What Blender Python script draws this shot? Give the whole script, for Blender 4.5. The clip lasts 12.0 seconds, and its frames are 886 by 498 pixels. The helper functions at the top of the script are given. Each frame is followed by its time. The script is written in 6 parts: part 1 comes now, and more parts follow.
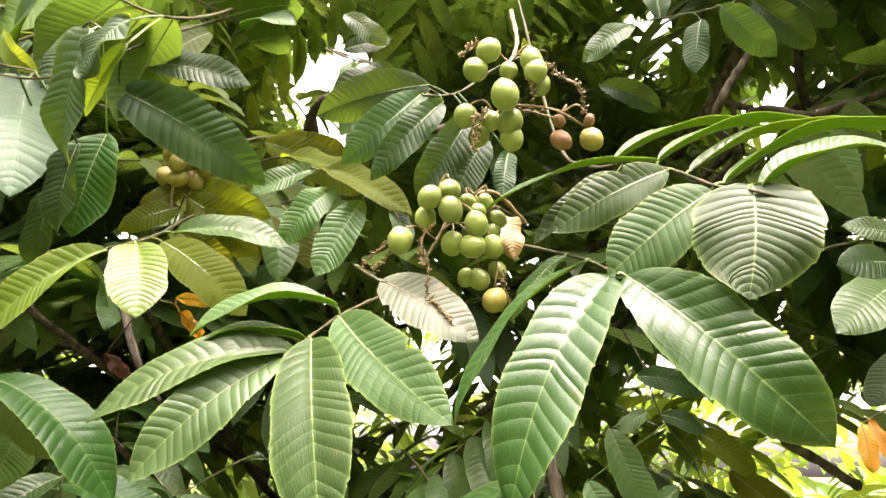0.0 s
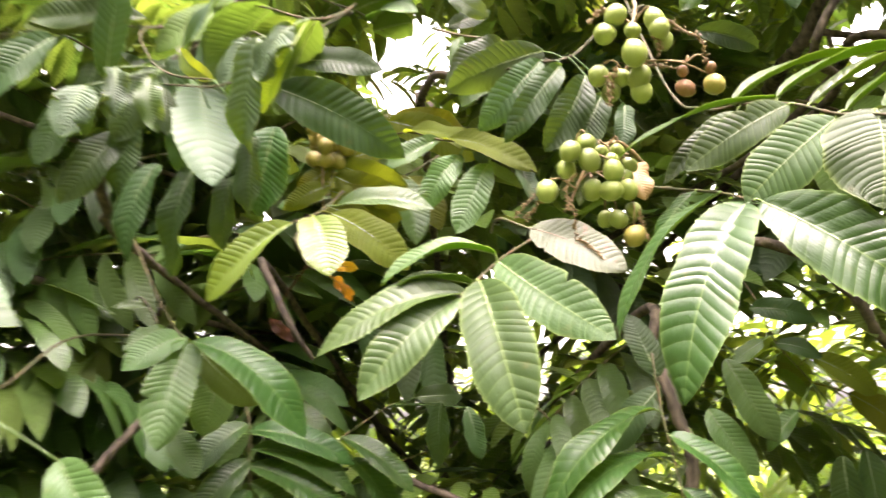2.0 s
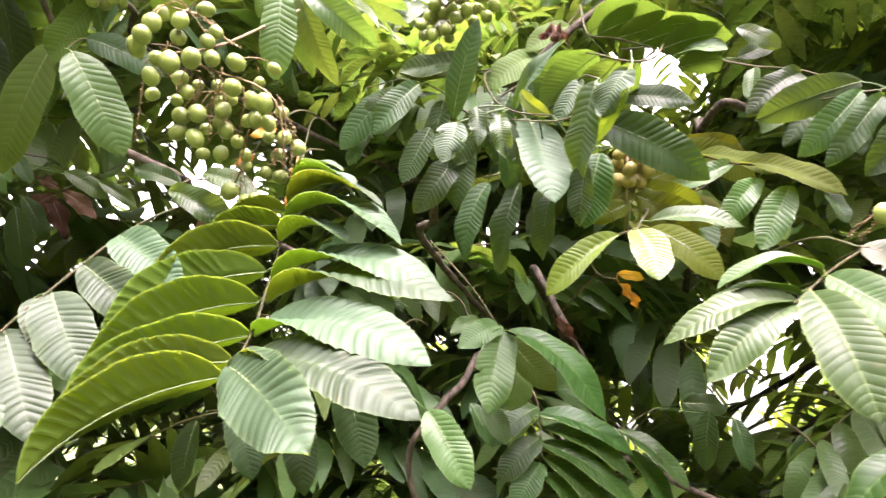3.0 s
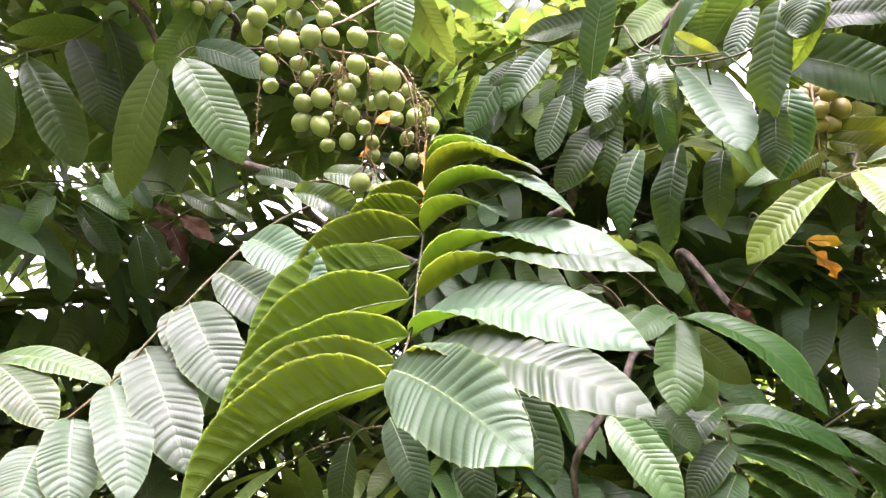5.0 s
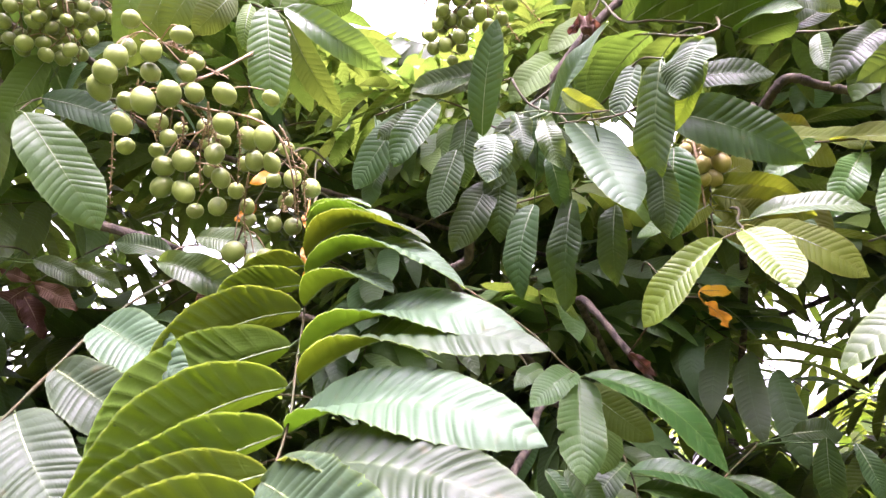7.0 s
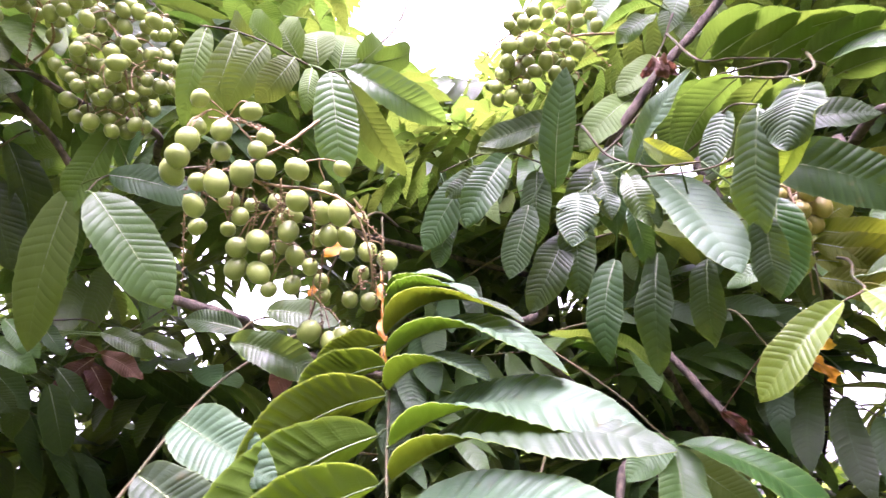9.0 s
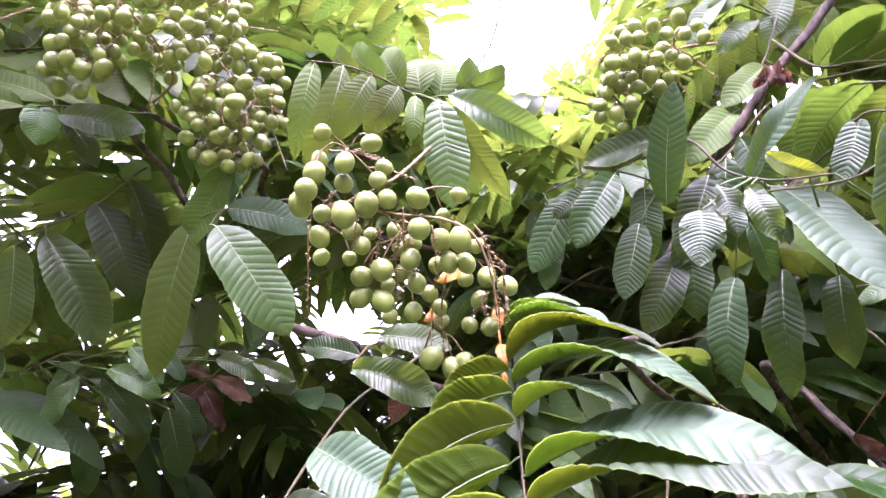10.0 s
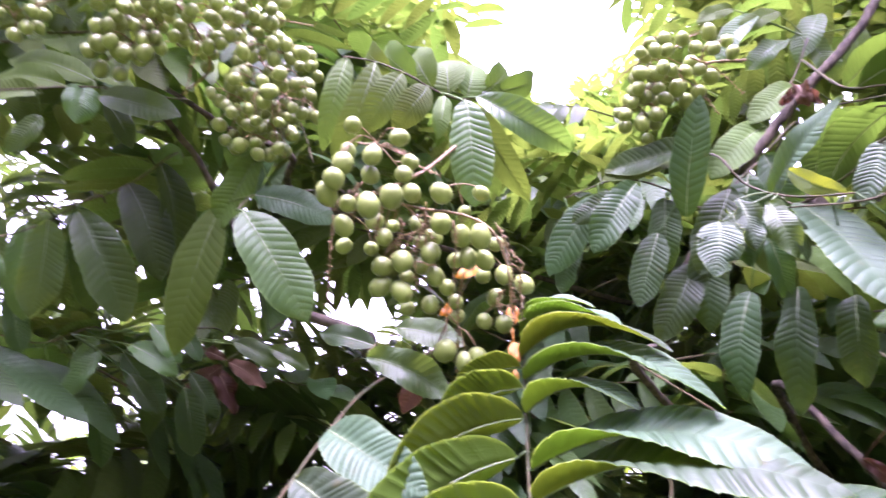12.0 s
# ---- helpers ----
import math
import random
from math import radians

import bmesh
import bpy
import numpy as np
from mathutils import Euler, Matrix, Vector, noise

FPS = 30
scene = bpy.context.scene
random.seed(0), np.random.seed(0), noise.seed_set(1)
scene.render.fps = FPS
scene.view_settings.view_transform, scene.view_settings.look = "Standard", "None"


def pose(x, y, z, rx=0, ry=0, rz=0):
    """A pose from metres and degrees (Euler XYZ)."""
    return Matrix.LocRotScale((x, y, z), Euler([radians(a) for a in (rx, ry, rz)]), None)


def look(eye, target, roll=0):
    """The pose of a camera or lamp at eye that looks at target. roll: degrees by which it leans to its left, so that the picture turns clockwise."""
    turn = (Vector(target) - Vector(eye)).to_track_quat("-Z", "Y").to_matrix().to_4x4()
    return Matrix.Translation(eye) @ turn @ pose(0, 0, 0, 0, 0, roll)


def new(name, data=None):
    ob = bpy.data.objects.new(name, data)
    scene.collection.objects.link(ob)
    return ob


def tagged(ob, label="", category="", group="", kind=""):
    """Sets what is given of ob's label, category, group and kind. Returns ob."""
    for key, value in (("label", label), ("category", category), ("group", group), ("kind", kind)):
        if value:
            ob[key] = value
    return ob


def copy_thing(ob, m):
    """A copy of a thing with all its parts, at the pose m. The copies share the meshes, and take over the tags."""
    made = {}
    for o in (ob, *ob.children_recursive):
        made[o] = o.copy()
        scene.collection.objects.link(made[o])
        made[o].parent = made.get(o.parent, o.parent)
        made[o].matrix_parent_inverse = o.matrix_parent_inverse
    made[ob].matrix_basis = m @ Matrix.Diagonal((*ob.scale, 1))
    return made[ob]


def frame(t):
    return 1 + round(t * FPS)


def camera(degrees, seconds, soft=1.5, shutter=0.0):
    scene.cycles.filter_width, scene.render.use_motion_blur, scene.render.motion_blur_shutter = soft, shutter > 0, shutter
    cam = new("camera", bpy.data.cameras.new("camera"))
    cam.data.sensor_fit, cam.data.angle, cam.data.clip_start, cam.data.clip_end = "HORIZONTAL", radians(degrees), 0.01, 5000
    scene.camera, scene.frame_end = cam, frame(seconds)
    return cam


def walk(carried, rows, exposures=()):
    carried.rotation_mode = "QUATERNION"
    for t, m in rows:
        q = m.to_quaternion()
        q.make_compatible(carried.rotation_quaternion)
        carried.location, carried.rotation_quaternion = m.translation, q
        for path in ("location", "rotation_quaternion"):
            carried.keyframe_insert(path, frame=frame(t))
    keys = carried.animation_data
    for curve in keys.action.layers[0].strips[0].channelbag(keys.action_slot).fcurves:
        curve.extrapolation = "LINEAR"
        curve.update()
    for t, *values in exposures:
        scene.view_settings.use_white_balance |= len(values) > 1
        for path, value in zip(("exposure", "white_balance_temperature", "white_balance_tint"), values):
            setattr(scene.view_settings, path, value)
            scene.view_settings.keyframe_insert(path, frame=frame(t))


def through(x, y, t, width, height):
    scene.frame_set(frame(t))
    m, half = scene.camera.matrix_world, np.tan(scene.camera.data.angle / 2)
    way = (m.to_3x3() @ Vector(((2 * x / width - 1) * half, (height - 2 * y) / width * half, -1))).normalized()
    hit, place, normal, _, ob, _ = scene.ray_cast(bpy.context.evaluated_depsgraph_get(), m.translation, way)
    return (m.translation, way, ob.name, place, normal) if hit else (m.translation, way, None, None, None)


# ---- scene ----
cam = camera(71.4, 12.0, soft=1.35, shutter=0.4)
PATH = [
    (0, (0.075, 0.115, 1.567), (-0.114, 1.991, 2.235), 1.1),
    (0.5, (0.048, 0.124, 1.576), (-0.116, 2.031, 2.158), 1.6),
    (1, (0.015, 0.112, 1.559), (-0.295, 2.018, 2.081), 1.2),
    (1.5, (-0.022, 0.12, 1.532), (-0.279, 2.055, 1.969), 0.1),
    (2, (-0.024, -0.023, 1.501), (-0.444, 1.848, 2.07), -1.7),
    (2.5, (-0.071, -0.22, 1.451), (-0.836, 1.549, 1.986), 1.6),
    (3, (-0.207, -0.311, 1.406), (-1.178, 1.332, 2.005), 6.3),
    (3.5, (-0.297, -0.273, 1.377), (-1.321, 1.319, 2.022), 4.4),
    (3.7, (-0.332, -0.266, 1.377), (-1.387, 1.306, 2.021), 3.9),
    (5.5, (-0.443, -0.206, 1.377), (-1.639, 1.261, 2.022), 3.6),
    (6, (-0.434, -0.198, 1.388), (-1.606, 1.282, 2.05), 3.0),
    (6.5, (-0.42, -0.185, 1.407), (-1.512, 1.329, 2.125), 2.1),
    (7, (-0.441, -0.15, 1.471), (-1.369, 1.457, 2.217), -1.6),
    (9, (-0.521, -0.167, 1.577), (-1.533, 1.352, 2.396), -2.6),
    (9.5, (-0.575, -0.22, 1.588), (-1.693, 1.23, 2.392), -3.2),
    (10, (-0.597, -0.233, 1.596), (-1.751, 1.149, 2.466), -1.6),
    (10.5, (-0.607, -0.255, 1.591), (-1.803, 1.056, 2.514), -0.2),
    (11, (-0.602, -0.287, 1.589), (-1.865, 0.928, 2.553), 1.8),
    (11.5, (-0.596, -0.287, 1.578), (-1.911, 0.896, 2.511), 3.0),
    (12, (-0.593, -0.247, 1.569), (-1.782, 1.094, 2.455), 2.6),
]
walk(cam, [(t, look(eye, target, roll)) for t, eye, target, roll in PATH],
     [(0, 1.62, 7200, 24), (1.5, 1.68, 7200, 26), (3.5, 1.82, 6450, 38), (6.5, 1.76, 6150, 50), (9.5, 1.84, 5800, 62), (12, 1.70, 5550, 66)])

# ---- light: a bright overcast sky with a soft sun high above ----
SUN_DIR = Vector((0.200, -0.249, 0.948)).normalized()      # towards the sun
world = bpy.data.worlds.new("sky")
scene.world = world
world.use_nodes = True
wn = world.node_tree.nodes
wl = world.node_tree.links
sky = wn.new("ShaderNodeTexSky")
sky.sky_type = "NISHITA"
sky.sun_disc = False
sky.sun_elevation = math.asin(SUN_DIR.z)
sky.sun_rotation = math.atan2(SUN_DIR.x, SUN_DIR.y)
sky.air_density, sky.dust_density, sky.ozone_density = 1.2, 7.0, 0.5
soft = wn.new("ShaderNodeHueSaturation")
soft.inputs["Saturation"].default_value = 0.15
wl.new(sky.outputs[0], soft.inputs["Color"])
wl.new(soft.outputs[0], wn["Background"].inputs["Color"])
wn["Background"].inputs["Strength"].default_value = 0.66
lamp = bpy.data.lights.new("sun", "SUN")
lamp.energy, lamp.angle, lamp.color = 0.45, radians(30), (1.0, 0.96, 0.88)
sun = new("sun", lamp)
sun.matrix_basis = look((0, 0, 0), -SUN_DIR)


# ---- materials ----
VEINS = 17          # side veins of a leaflet


def mix_node(nodes, links, kind, a, b, fac):
    n = nodes.new("ShaderNodeMix")
    n.data_type = "RGBA"
    n.blend_type = kind
    for slot, v in ((0, fac), (6, a), (7, b)):
        if isinstance(v, bpy.types.NodeSocket):
            links.new(v, n.inputs[slot])
        else:
            n.inputs[slot].default_value = v
    return n.outputs[2]


def math_node(nodes, links, op, a, b=0.0, c=0.0):
    n = nodes.new("ShaderNodeMath")
    n.operation = op
    for slot, v in enumerate((a, b, c)):
        if isinstance(v, bpy.types.NodeSocket):
            links.new(v, n.inputs[slot])
        else:
            n.inputs[slot].default_value = v
    return n.outputs[0]


def rgba(c):
    return (c[0], c[1], c[2], 1.0)


def blank(name):
    m = bpy.data.materials.new(name)
    m.use_nodes = True
    m.node_tree.nodes.clear()
    out = m.node_tree.nodes.new("ShaderNodeOutputMaterial")
    return m, m.node_tree.nodes, m.node_tree.links, out


def leaf_material(name, base, glow, vein, rough=0.36, through=0.4, stain=(0.16, 0.09, 0.03), stained=0.15, island=False, gloss=0.6, veined=0.14):
    """A waxy leaf: side veins from the blade's own map (u along the midrib, v across), light that shines through, spots."""
    m, n, l, out = blank(name)
    uv = n.new("ShaderNodeUVMap")
    sep = n.new("ShaderNodeSeparateXYZ")
    l.new(uv.outputs[0], sep.inputs[0])
    u, v = sep.outputs[0], math_node(n, l, "ABSOLUTE", sep.outputs[1])
    mid = math_node(n, l, "POWER", math_node(n, l, "SUBTRACT", 1.0, math_node(n, l, "MINIMUM", v, 1.0)), 75.0)
    coords = n.new("ShaderNodeTexCoord")
    big = n.new("ShaderNodeTexNoise")
    big.inputs["Scale"].default_value = 14.0
    big.inputs["Detail"].default_value = 3.0
    l.new(coords.outputs["Object"], big.inputs["Vector"])
    fine = n.new("ShaderNodeTexNoise")
    fine.inputs["Scale"].default_value = 260.0
    fine.inputs["Detail"].default_value = 2.0
    l.new(coords.outputs["Object"], fine.inputs["Vector"])
    if island:
        rnd = n.new("ShaderNodeNewGeometry").outputs["Random Per Island"]
    else:
        rnd = n.new("ShaderNodeObjectInfo").outputs["Random"]
    shade = math_node(n, l, "MULTIPLY_ADD", rnd, 0.75, 0.6)
    dark = n.new("ShaderNodeHueSaturation")
    dark.inputs["Color"].default_value = rgba(base)
    l.new(math_node(n, l, "MULTIPLY_ADD", rnd, 0.03, 0.485), dark.inputs["Hue"])
    l.new(math_node(n, l, "MULTIPLY", shade, math_node(n, l, "MULTIPLY_ADD", big.outputs[0], 0.7, 0.65)), dark.inputs["Value"])
    tint = mix_node(n, l, "MIX", dark.outputs[0], rgba(vein), math_node(n, l, "MULTIPLY", mid, 0.65))
    edge = math_node(n, l, "POWER", math_node(n, l, "MINIMUM", v, 1.0), 26.0)
    tint = mix_node(n, l, "MIX", tint, rgba(vein), math_node(n, l, "MULTIPLY", edge, 0.55))
    spot = n.new("ShaderNodeTexNoise")
    spot.inputs["Scale"].default_value = 45.0
    spot.inputs["Detail"].default_value = 4.0
    l.new(coords.outputs["Object"], spot.inputs["Vector"])
    ramp = n.new("ShaderNodeValToRGB")
    ramp.color_ramp.elements[0].position, ramp.color_ramp.elements[1].position = 0.64, 0.72
    l.new(spot.outputs[0], ramp.inputs[0])
    tint = mix_node(n, l, "MIX", tint, rgba(stain), math_node(n, l, "MULTIPLY", ramp.outputs[0], stained))
    # side veins: thin pale lines in the grooves; between them fine cross veins
    row = math_node(n, l, "MULTIPLY", u, VEINS) if not island else math_node(n, l, "MULTIPLY", math_node(n, l, "SUBTRACT", u, math_node(n, l, "MULTIPLY", v, 0.085)), VEINS - 3)
    swell = math_node(n, l, "ABSOLUTE", math_node(n, l, "SINE", math_node(n, l, "MULTIPLY", row, math.pi)))
    line = math_node(n, l, "POWER", math_node(n, l, "SUBTRACT", 1.0, swell), 7.0)
    tint = mix_node(n, l, "MIX", tint, rgba(vein), math_node(n, l, "MULTIPLY", line, veined))
    grid = n.new("ShaderNodeCombineXYZ")
    l.new(math_node(n, l, "MULTIPLY", row, 1.3), grid.inputs[0])
    l.new(math_node(n, l, "MULTIPLY", sep.outputs[1], 17.0), grid.inputs[1])
    l.new(math_node(n, l, "MULTIPLY", rnd, 50.0), grid.inputs[2])
    cross = n.new("ShaderNodeTexNoise")
    cross.inputs["Scale"].default_value = 1.0
    cross.inputs["Detail"].default_value = 3.0
    l.new(grid.outputs[0], cross.inputs["Vector"])
    height = math_node(n, l, "ADD", math_node(n, l, "MULTIPLY", big.outputs[0], 0.5), math_node(n, l, "MULTIPLY", fine.outputs[0], 0.2))
    height = math_node(n, l, "MULTIPLY_ADD", cross.outputs[0], 0.7, height)
    height = math_node(n, l, "MULTIPLY_ADD", math_node(n, l, "POWER", swell, 0.6), 1.4 if island else 0.72, height)
    bump = n.new("ShaderNodeBump")
    bump.inputs["Strength"].default_value = 0.5
    bump.inputs["Distance"].default_value = 0.0024 if island else 0.0015
    l.new(height, bump.inputs["Height"])
    p = n.new("ShaderNodeBsdfPrincipled")
    l.new(tint, p.inputs["Base Color"])
    l.new(math_node(n, l, "MULTIPLY_ADD", big.outputs[0], 0.22, rough - 0.1), p.inputs["Roughness"])
    p.inputs["Specular IOR Level"].default_value = gloss
    l.new(bump.outputs[0], p.inputs["Normal"])
    t = n.new("ShaderNodeBsdfTranslucent")
    shine = n.new("ShaderNodeHueSaturation")
    shine.inputs["Color"].default_value = rgba(glow)
    l.new(math_node(n, l, "MULTIPLY_ADD", rnd, 0.04, 0.48), shine.inputs["Hue"])
    l.new(math_node(n, l, "SUBTRACT", 1.15, math_node(n, l, "MULTIPLY", mid, 0.3)), shine.inputs["Value"])
    l.new(shine.outputs[0], t.inputs["Color"])
    l.new(bump.outputs[0], t.inputs["Normal"])
    both = n.new("ShaderNodeMixShader")
    both.inputs[0].default_value = through
    l.new(p.outputs[0], both.inputs[1])
    l.new(t.outputs[0], both.inputs[2])
    l.new(both.outputs[0], out.inputs["Surface"])
    return m


def solid_material(name, a, b, scale, rough=0.5, bump=0.3, depth=0.002, detail=5.0, spec=0.5, random_value=0.3, stretch=None):
    """A grainy opaque surface of two colours, with relief."""
    m, n, l, out = blank(name)
    coords = n.new("ShaderNodeTexCoord")
    vec = coords.outputs["Object"]
    if stretch:
        mp = n.new("ShaderNodeMapping")
        mp.inputs["Scale"].default_value = stretch
        l.new(vec, mp.inputs["Vector"])
        vec = mp.outputs[0]
    tex = n.new("ShaderNodeTexNoise")
    tex.inputs["Scale"].default_value, tex.inputs["Detail"].default_value = scale, detail
    l.new(vec, tex.inputs["Vector"])
    small = n.new("ShaderNodeTexNoise")
    small.inputs["Scale"].default_value, small.inputs["Detail"].default_value = scale * 9, 3.0
    l.new(vec, small.inputs["Vector"])
    ramp = n.new("ShaderNodeValToRGB")
    ramp.color_ramp.elements[0].position, ramp.color_ramp.elements[1].position = 0.35, 0.68
    ramp.color_ramp.elements[0].color, ramp.color_ramp.elements[1].color = rgba(a), rgba(b)
    l.new(tex.outputs[0], ramp.inputs[0])
    hs = n.new("ShaderNodeHueSaturation")
    l.new(ramp.outputs[0], hs.inputs["Color"])
    rnd = n.new("ShaderNodeObjectInfo").outputs["Random"]
    l.new(math_node(n, l, "MULTIPLY_ADD", rnd, random_value, 1.0 - random_value / 2), hs.inputs["Value"])
    p = n.new("ShaderNodeBsdfPrincipled")
    l.new(hs.outputs[0], p.inputs["Base Color"])
    l.new(math_node(n, l, "MULTIPLY_ADD", small.outputs[0], 0.25, rough - 0.12), p.inputs["Roughness"])
    p.inputs["Specular IOR Level"].default_value = spec
    bp = n.new("ShaderNodeBump")
    bp.inputs["Strength"].default_value, bp.inputs["Distance"].default_value = bump, depth
    l.new(math_node(n, l, "ADD", tex.outputs[0], math_node(n, l, "MULTIPLY", small.outputs[0], 0.4)), bp.inputs["Height"])
    l.new(bp.outputs[0], p.inputs["Normal"])
    l.new(p.outputs[0], out.inputs["Surface"])
    return m


LEAF = {
    "old": leaf_material("leaf_old", (0.019, 0.040, 0.013), (0.12, 0.21, 0.02), (0.08, 0.14, 0.045), 0.44, 0.28, gloss=0.16),
    "mid": leaf_material("leaf_mid", (0.042, 0.083, 0.024), (0.20, 0.32, 0.035), (0.15, 0.23, 0.08), 0.38, 0.30, gloss=0.28),
    "young": leaf_material("leaf_young", (0.030, 0.064, 0.017), (0.13, 0.21, 0.025), (0.26, 0.35, 0.10), 0.44, 0.20, gloss=0.22),
    "fresh": leaf_material("leaf_fresh", (0.040, 0.074, 0.022), (0.20, 0.32, 0.04), (0.28, 0.38, 0.12), 0.40, 0.24, gloss=0.32),
    "deep": leaf_material("leaf_deep", (0.018, 0.052, 0.010), (0.14, 0.26, 0.022), (0.20, 0.30, 0.08), 0.34, 0.2, gloss=0.30),
    "waxy": leaf_material("leaf_waxy", (0.040, 0.068, 0.036), (0.42, 0.54, 0.16), (0.15, 0.21, 0.10), 0.46, 0.20, gloss=0.20, veined=0.03),
    "lower": leaf_material("leaf_lower_face", (0.080, 0.132, 0.018), (0.42, 0.56, 0.04), (0.20, 0.27, 0.07), 0.6, 0.5, gloss=0.15, veined=0.12),
    "lower_dull": leaf_material("leaf_lower_face_dull", (0.064, 0.110, 0.026), (0.20, 0.33, 0.03), (0.16, 0.22, 0.06), 0.6, 0.4, gloss=0.15, veined=0.12),
    "lime": leaf_material("leaf_lime", (0.095, 0.165, 0.016), (0.36, 0.44, 0.02), (0.40, 0.46, 0.12), 0.46, 0.42, stained=0.3),
    "under": leaf_material("leaf_underside", (0.060, 0.098, 0.020), (0.14, 0.21, 0.02), (0.15, 0.21, 0.06), 0.58, 0.32, gloss=0.15, veined=0.12),
    "olive": leaf_material("leaf_olive", (0.046, 0.060, 0.006), (0.24, 0.27, 0.012), (0.16, 0.15, 0.04), 0.6, 0.42, stained=0.15, gloss=0.08),
    "faded": leaf_material("leaf_faded", (0.135, 0.165, 0.100), (0.26, 0.27, 0.10), (0.34, 0.30, 0.2), 0.5, 0.25, (0.28, 0.12, 0.09), 0.9),
    "orange": leaf_material("leaf_orange", (0.60, 0.26, 0.02), (0.85, 0.42, 0.02), (0.45, 0.25, 0.05), 0.5, 0.4, stained=0.4),
    "dry": leaf_material("leaf_dry", (0.38, 0.23, 0.11), (0.50, 0.30, 0.13), (0.4, 0.28, 0.15), 0.6, 0.3, stained=0.5),
    "brown": leaf_material("leaf_brown", (0.065, 0.032, 0.022), (0.14, 0.06, 0.03), (0.12, 0.07, 0.04), 0.65, 0.25, stained=0.5, gloss=0.15),
}
LEAF_FAR = leaf_material("leaf_far", (0.064, 0.104, 0.020), (0.195, 0.295, 0.035), (0.18, 0.26, 0.08), 0.42, 0.32, island=True, gloss=0.32)
# lit copy of the far leaf: sunlight put into a paler, yellower colour
LEAF_FAR_SUN_TINT = leaf_material("leaf_far_sun_tint", (0.13, 0.205, 0.03), (0.34, 0.46, 0.04), (0.3, 0.4, 0.1), 0.5, 0.45, island=True)
FRUIT = solid_material("fruit_green", (0.155, 0.205, 0.042), (0.25, 0.295, 0.080), 60, 0.38, 0.12, 0.0008, random_value=0.35)
FRUIT_BROWN = solid_material("fruit_brown", (0.13, 0.055, 0.03), (0.26, 0.14, 0.05), 70, 0.55, 0.3, 0.001)
FRUIT_OLIVE = solid_material("fruit_olive", (0.17, 0.17, 0.03), (0.30, 0.22, 0.06), 70, 0.45, 0.2, 0.001)
STALK = solid_material("fruit_stalk", (0.15, 0.105, 0.04), (0.26, 0.17, 0.08), 130, 0.7, 0.7, 0.002)
RACHIS = solid_material("leaf_stalk", (0.040, 0.050, 0.018), (0.085, 0.058, 0.028), 40, 0.65, 0.4, 0.001, spec=0.2)
MIDRIB = solid_material("leaf_midrib", (0.12, 0.17, 0.06), (0.21, 0.26, 0.11), 70, 0.5, 0.2, 0.0005)
MIDRIB_DRY = solid_material("dry_leaf_midrib", (0.14, 0.09, 0.05), (0.28, 0.19, 0.10), 70, 0.6, 0.2, 0.0005)
BARK = solid_material("bark", (0.026, 0.021, 0.016), (0.115, 0.090, 0.066), 46, 0.88, 1.0, 0.008, 7.0, 0.25, stretch=(1, 1, 0.4))
SOIL = solid_material("ground_litter", (0.055, 0.095, 0.022), (0.135, 0.130, 0.05), 3.0, 0.95, 1.0, 0.03, 8.0, 0.2)


# ---- mesh helpers ----
def mesh_ob(name, verts, faces, mat, uvs=None, smooth=True):
    me = bpy.data.meshes.new(name)
    me.from_pydata(verts, [], faces)
    if smooth:
        me.polygons.foreach_set("use_smooth", [True] * len(me.polygons))
    if uvs is not None:
        layer = me.uv_layers.new(name="UVMap")
        idx = np.empty(len(me.loops), dtype=np.int32)
        me.loops.foreach_get("vertex_index", idx)
        layer.data.foreach_set("uv", np.asarray(uvs, dtype=np.float32)[idx].ravel())
    me.materials.append(mat)
    return me


def spline(points, steps):
    """Points along a smooth line through the given ones."""
    pts = [Vector(p) for p in points]
    pts = [pts[0] * 2 - pts[1]] + pts + [pts[-1] * 2 - pts[-2]]
    out = []
    for i in range(1, len(pts) - 2):
        a, b, c, d = pts[i - 1:i + 3]
        for k in range(steps):
            s = k / steps
            out.append(0.5 * (2 * b + (c - a) * s + (2 * a - 5 * b + 4 * c - d) * s * s + (3 * b - a - 3 * c + d) * s ** 3))
    return out + [pts[-2]]


def tube(line, r0, r1, sides=8, rough=0.0, knots=0.0, seed=0):
    """Vertices and faces of a tapered, slightly uneven round stem along a line."""
    rng = random.Random(seed)
    verts, faces = [], []
    side = None
    for i, p in enumerate(line):
        d = (line[min(i + 1, len(line) - 1)] - line[max(i - 1, 0)]).normalized()
        if side is None:
            side = d.orthogonal().normalized()
        side = (side - d * side.dot(d)).normalized()
        up = d.cross(side)
        r = r0 + (r1 - r0) * i / max(1, len(line) - 1)
        if knots and i % 4 == 2:
            r *= 1 + knots
        for k in range(sides):
            a = 2 * math.pi * k / sides
            q = r * (1 + rng.uniform(-rough, rough))
            verts.append(p + side * math.cos(a) * q + up * math.sin(a) * q)
    for i in range(len(line) - 1):
        for k in range(sides):
            faces.append((i * sides + k, i * sides + (k + 1) % sides, (i + 1) * sides + (k + 1) % sides, (i + 1) * sides + k))
    faces.append(tuple(range(sides))[::-1])
    faces.append(tuple(range((len(line) - 1) * sides, len(line) * sides)))
    return verts, faces


def join(chunks):
    verts, faces, uvs = [], [], []
    for ch in chunks:
        o = len(verts)
        verts += ch[0]
        faces += [tuple(i + o for i in f) for f in ch[1]]
        uvs += ch[2] if len(ch) > 2 else [(0.5, 0.0)] * len(ch[0])
    return verts, faces, uvs


def part(name, me, parent, label=""):
    ob = new(name, me)
    ob.parent = parent
    if label:
        ob["label"] = label
    return ob


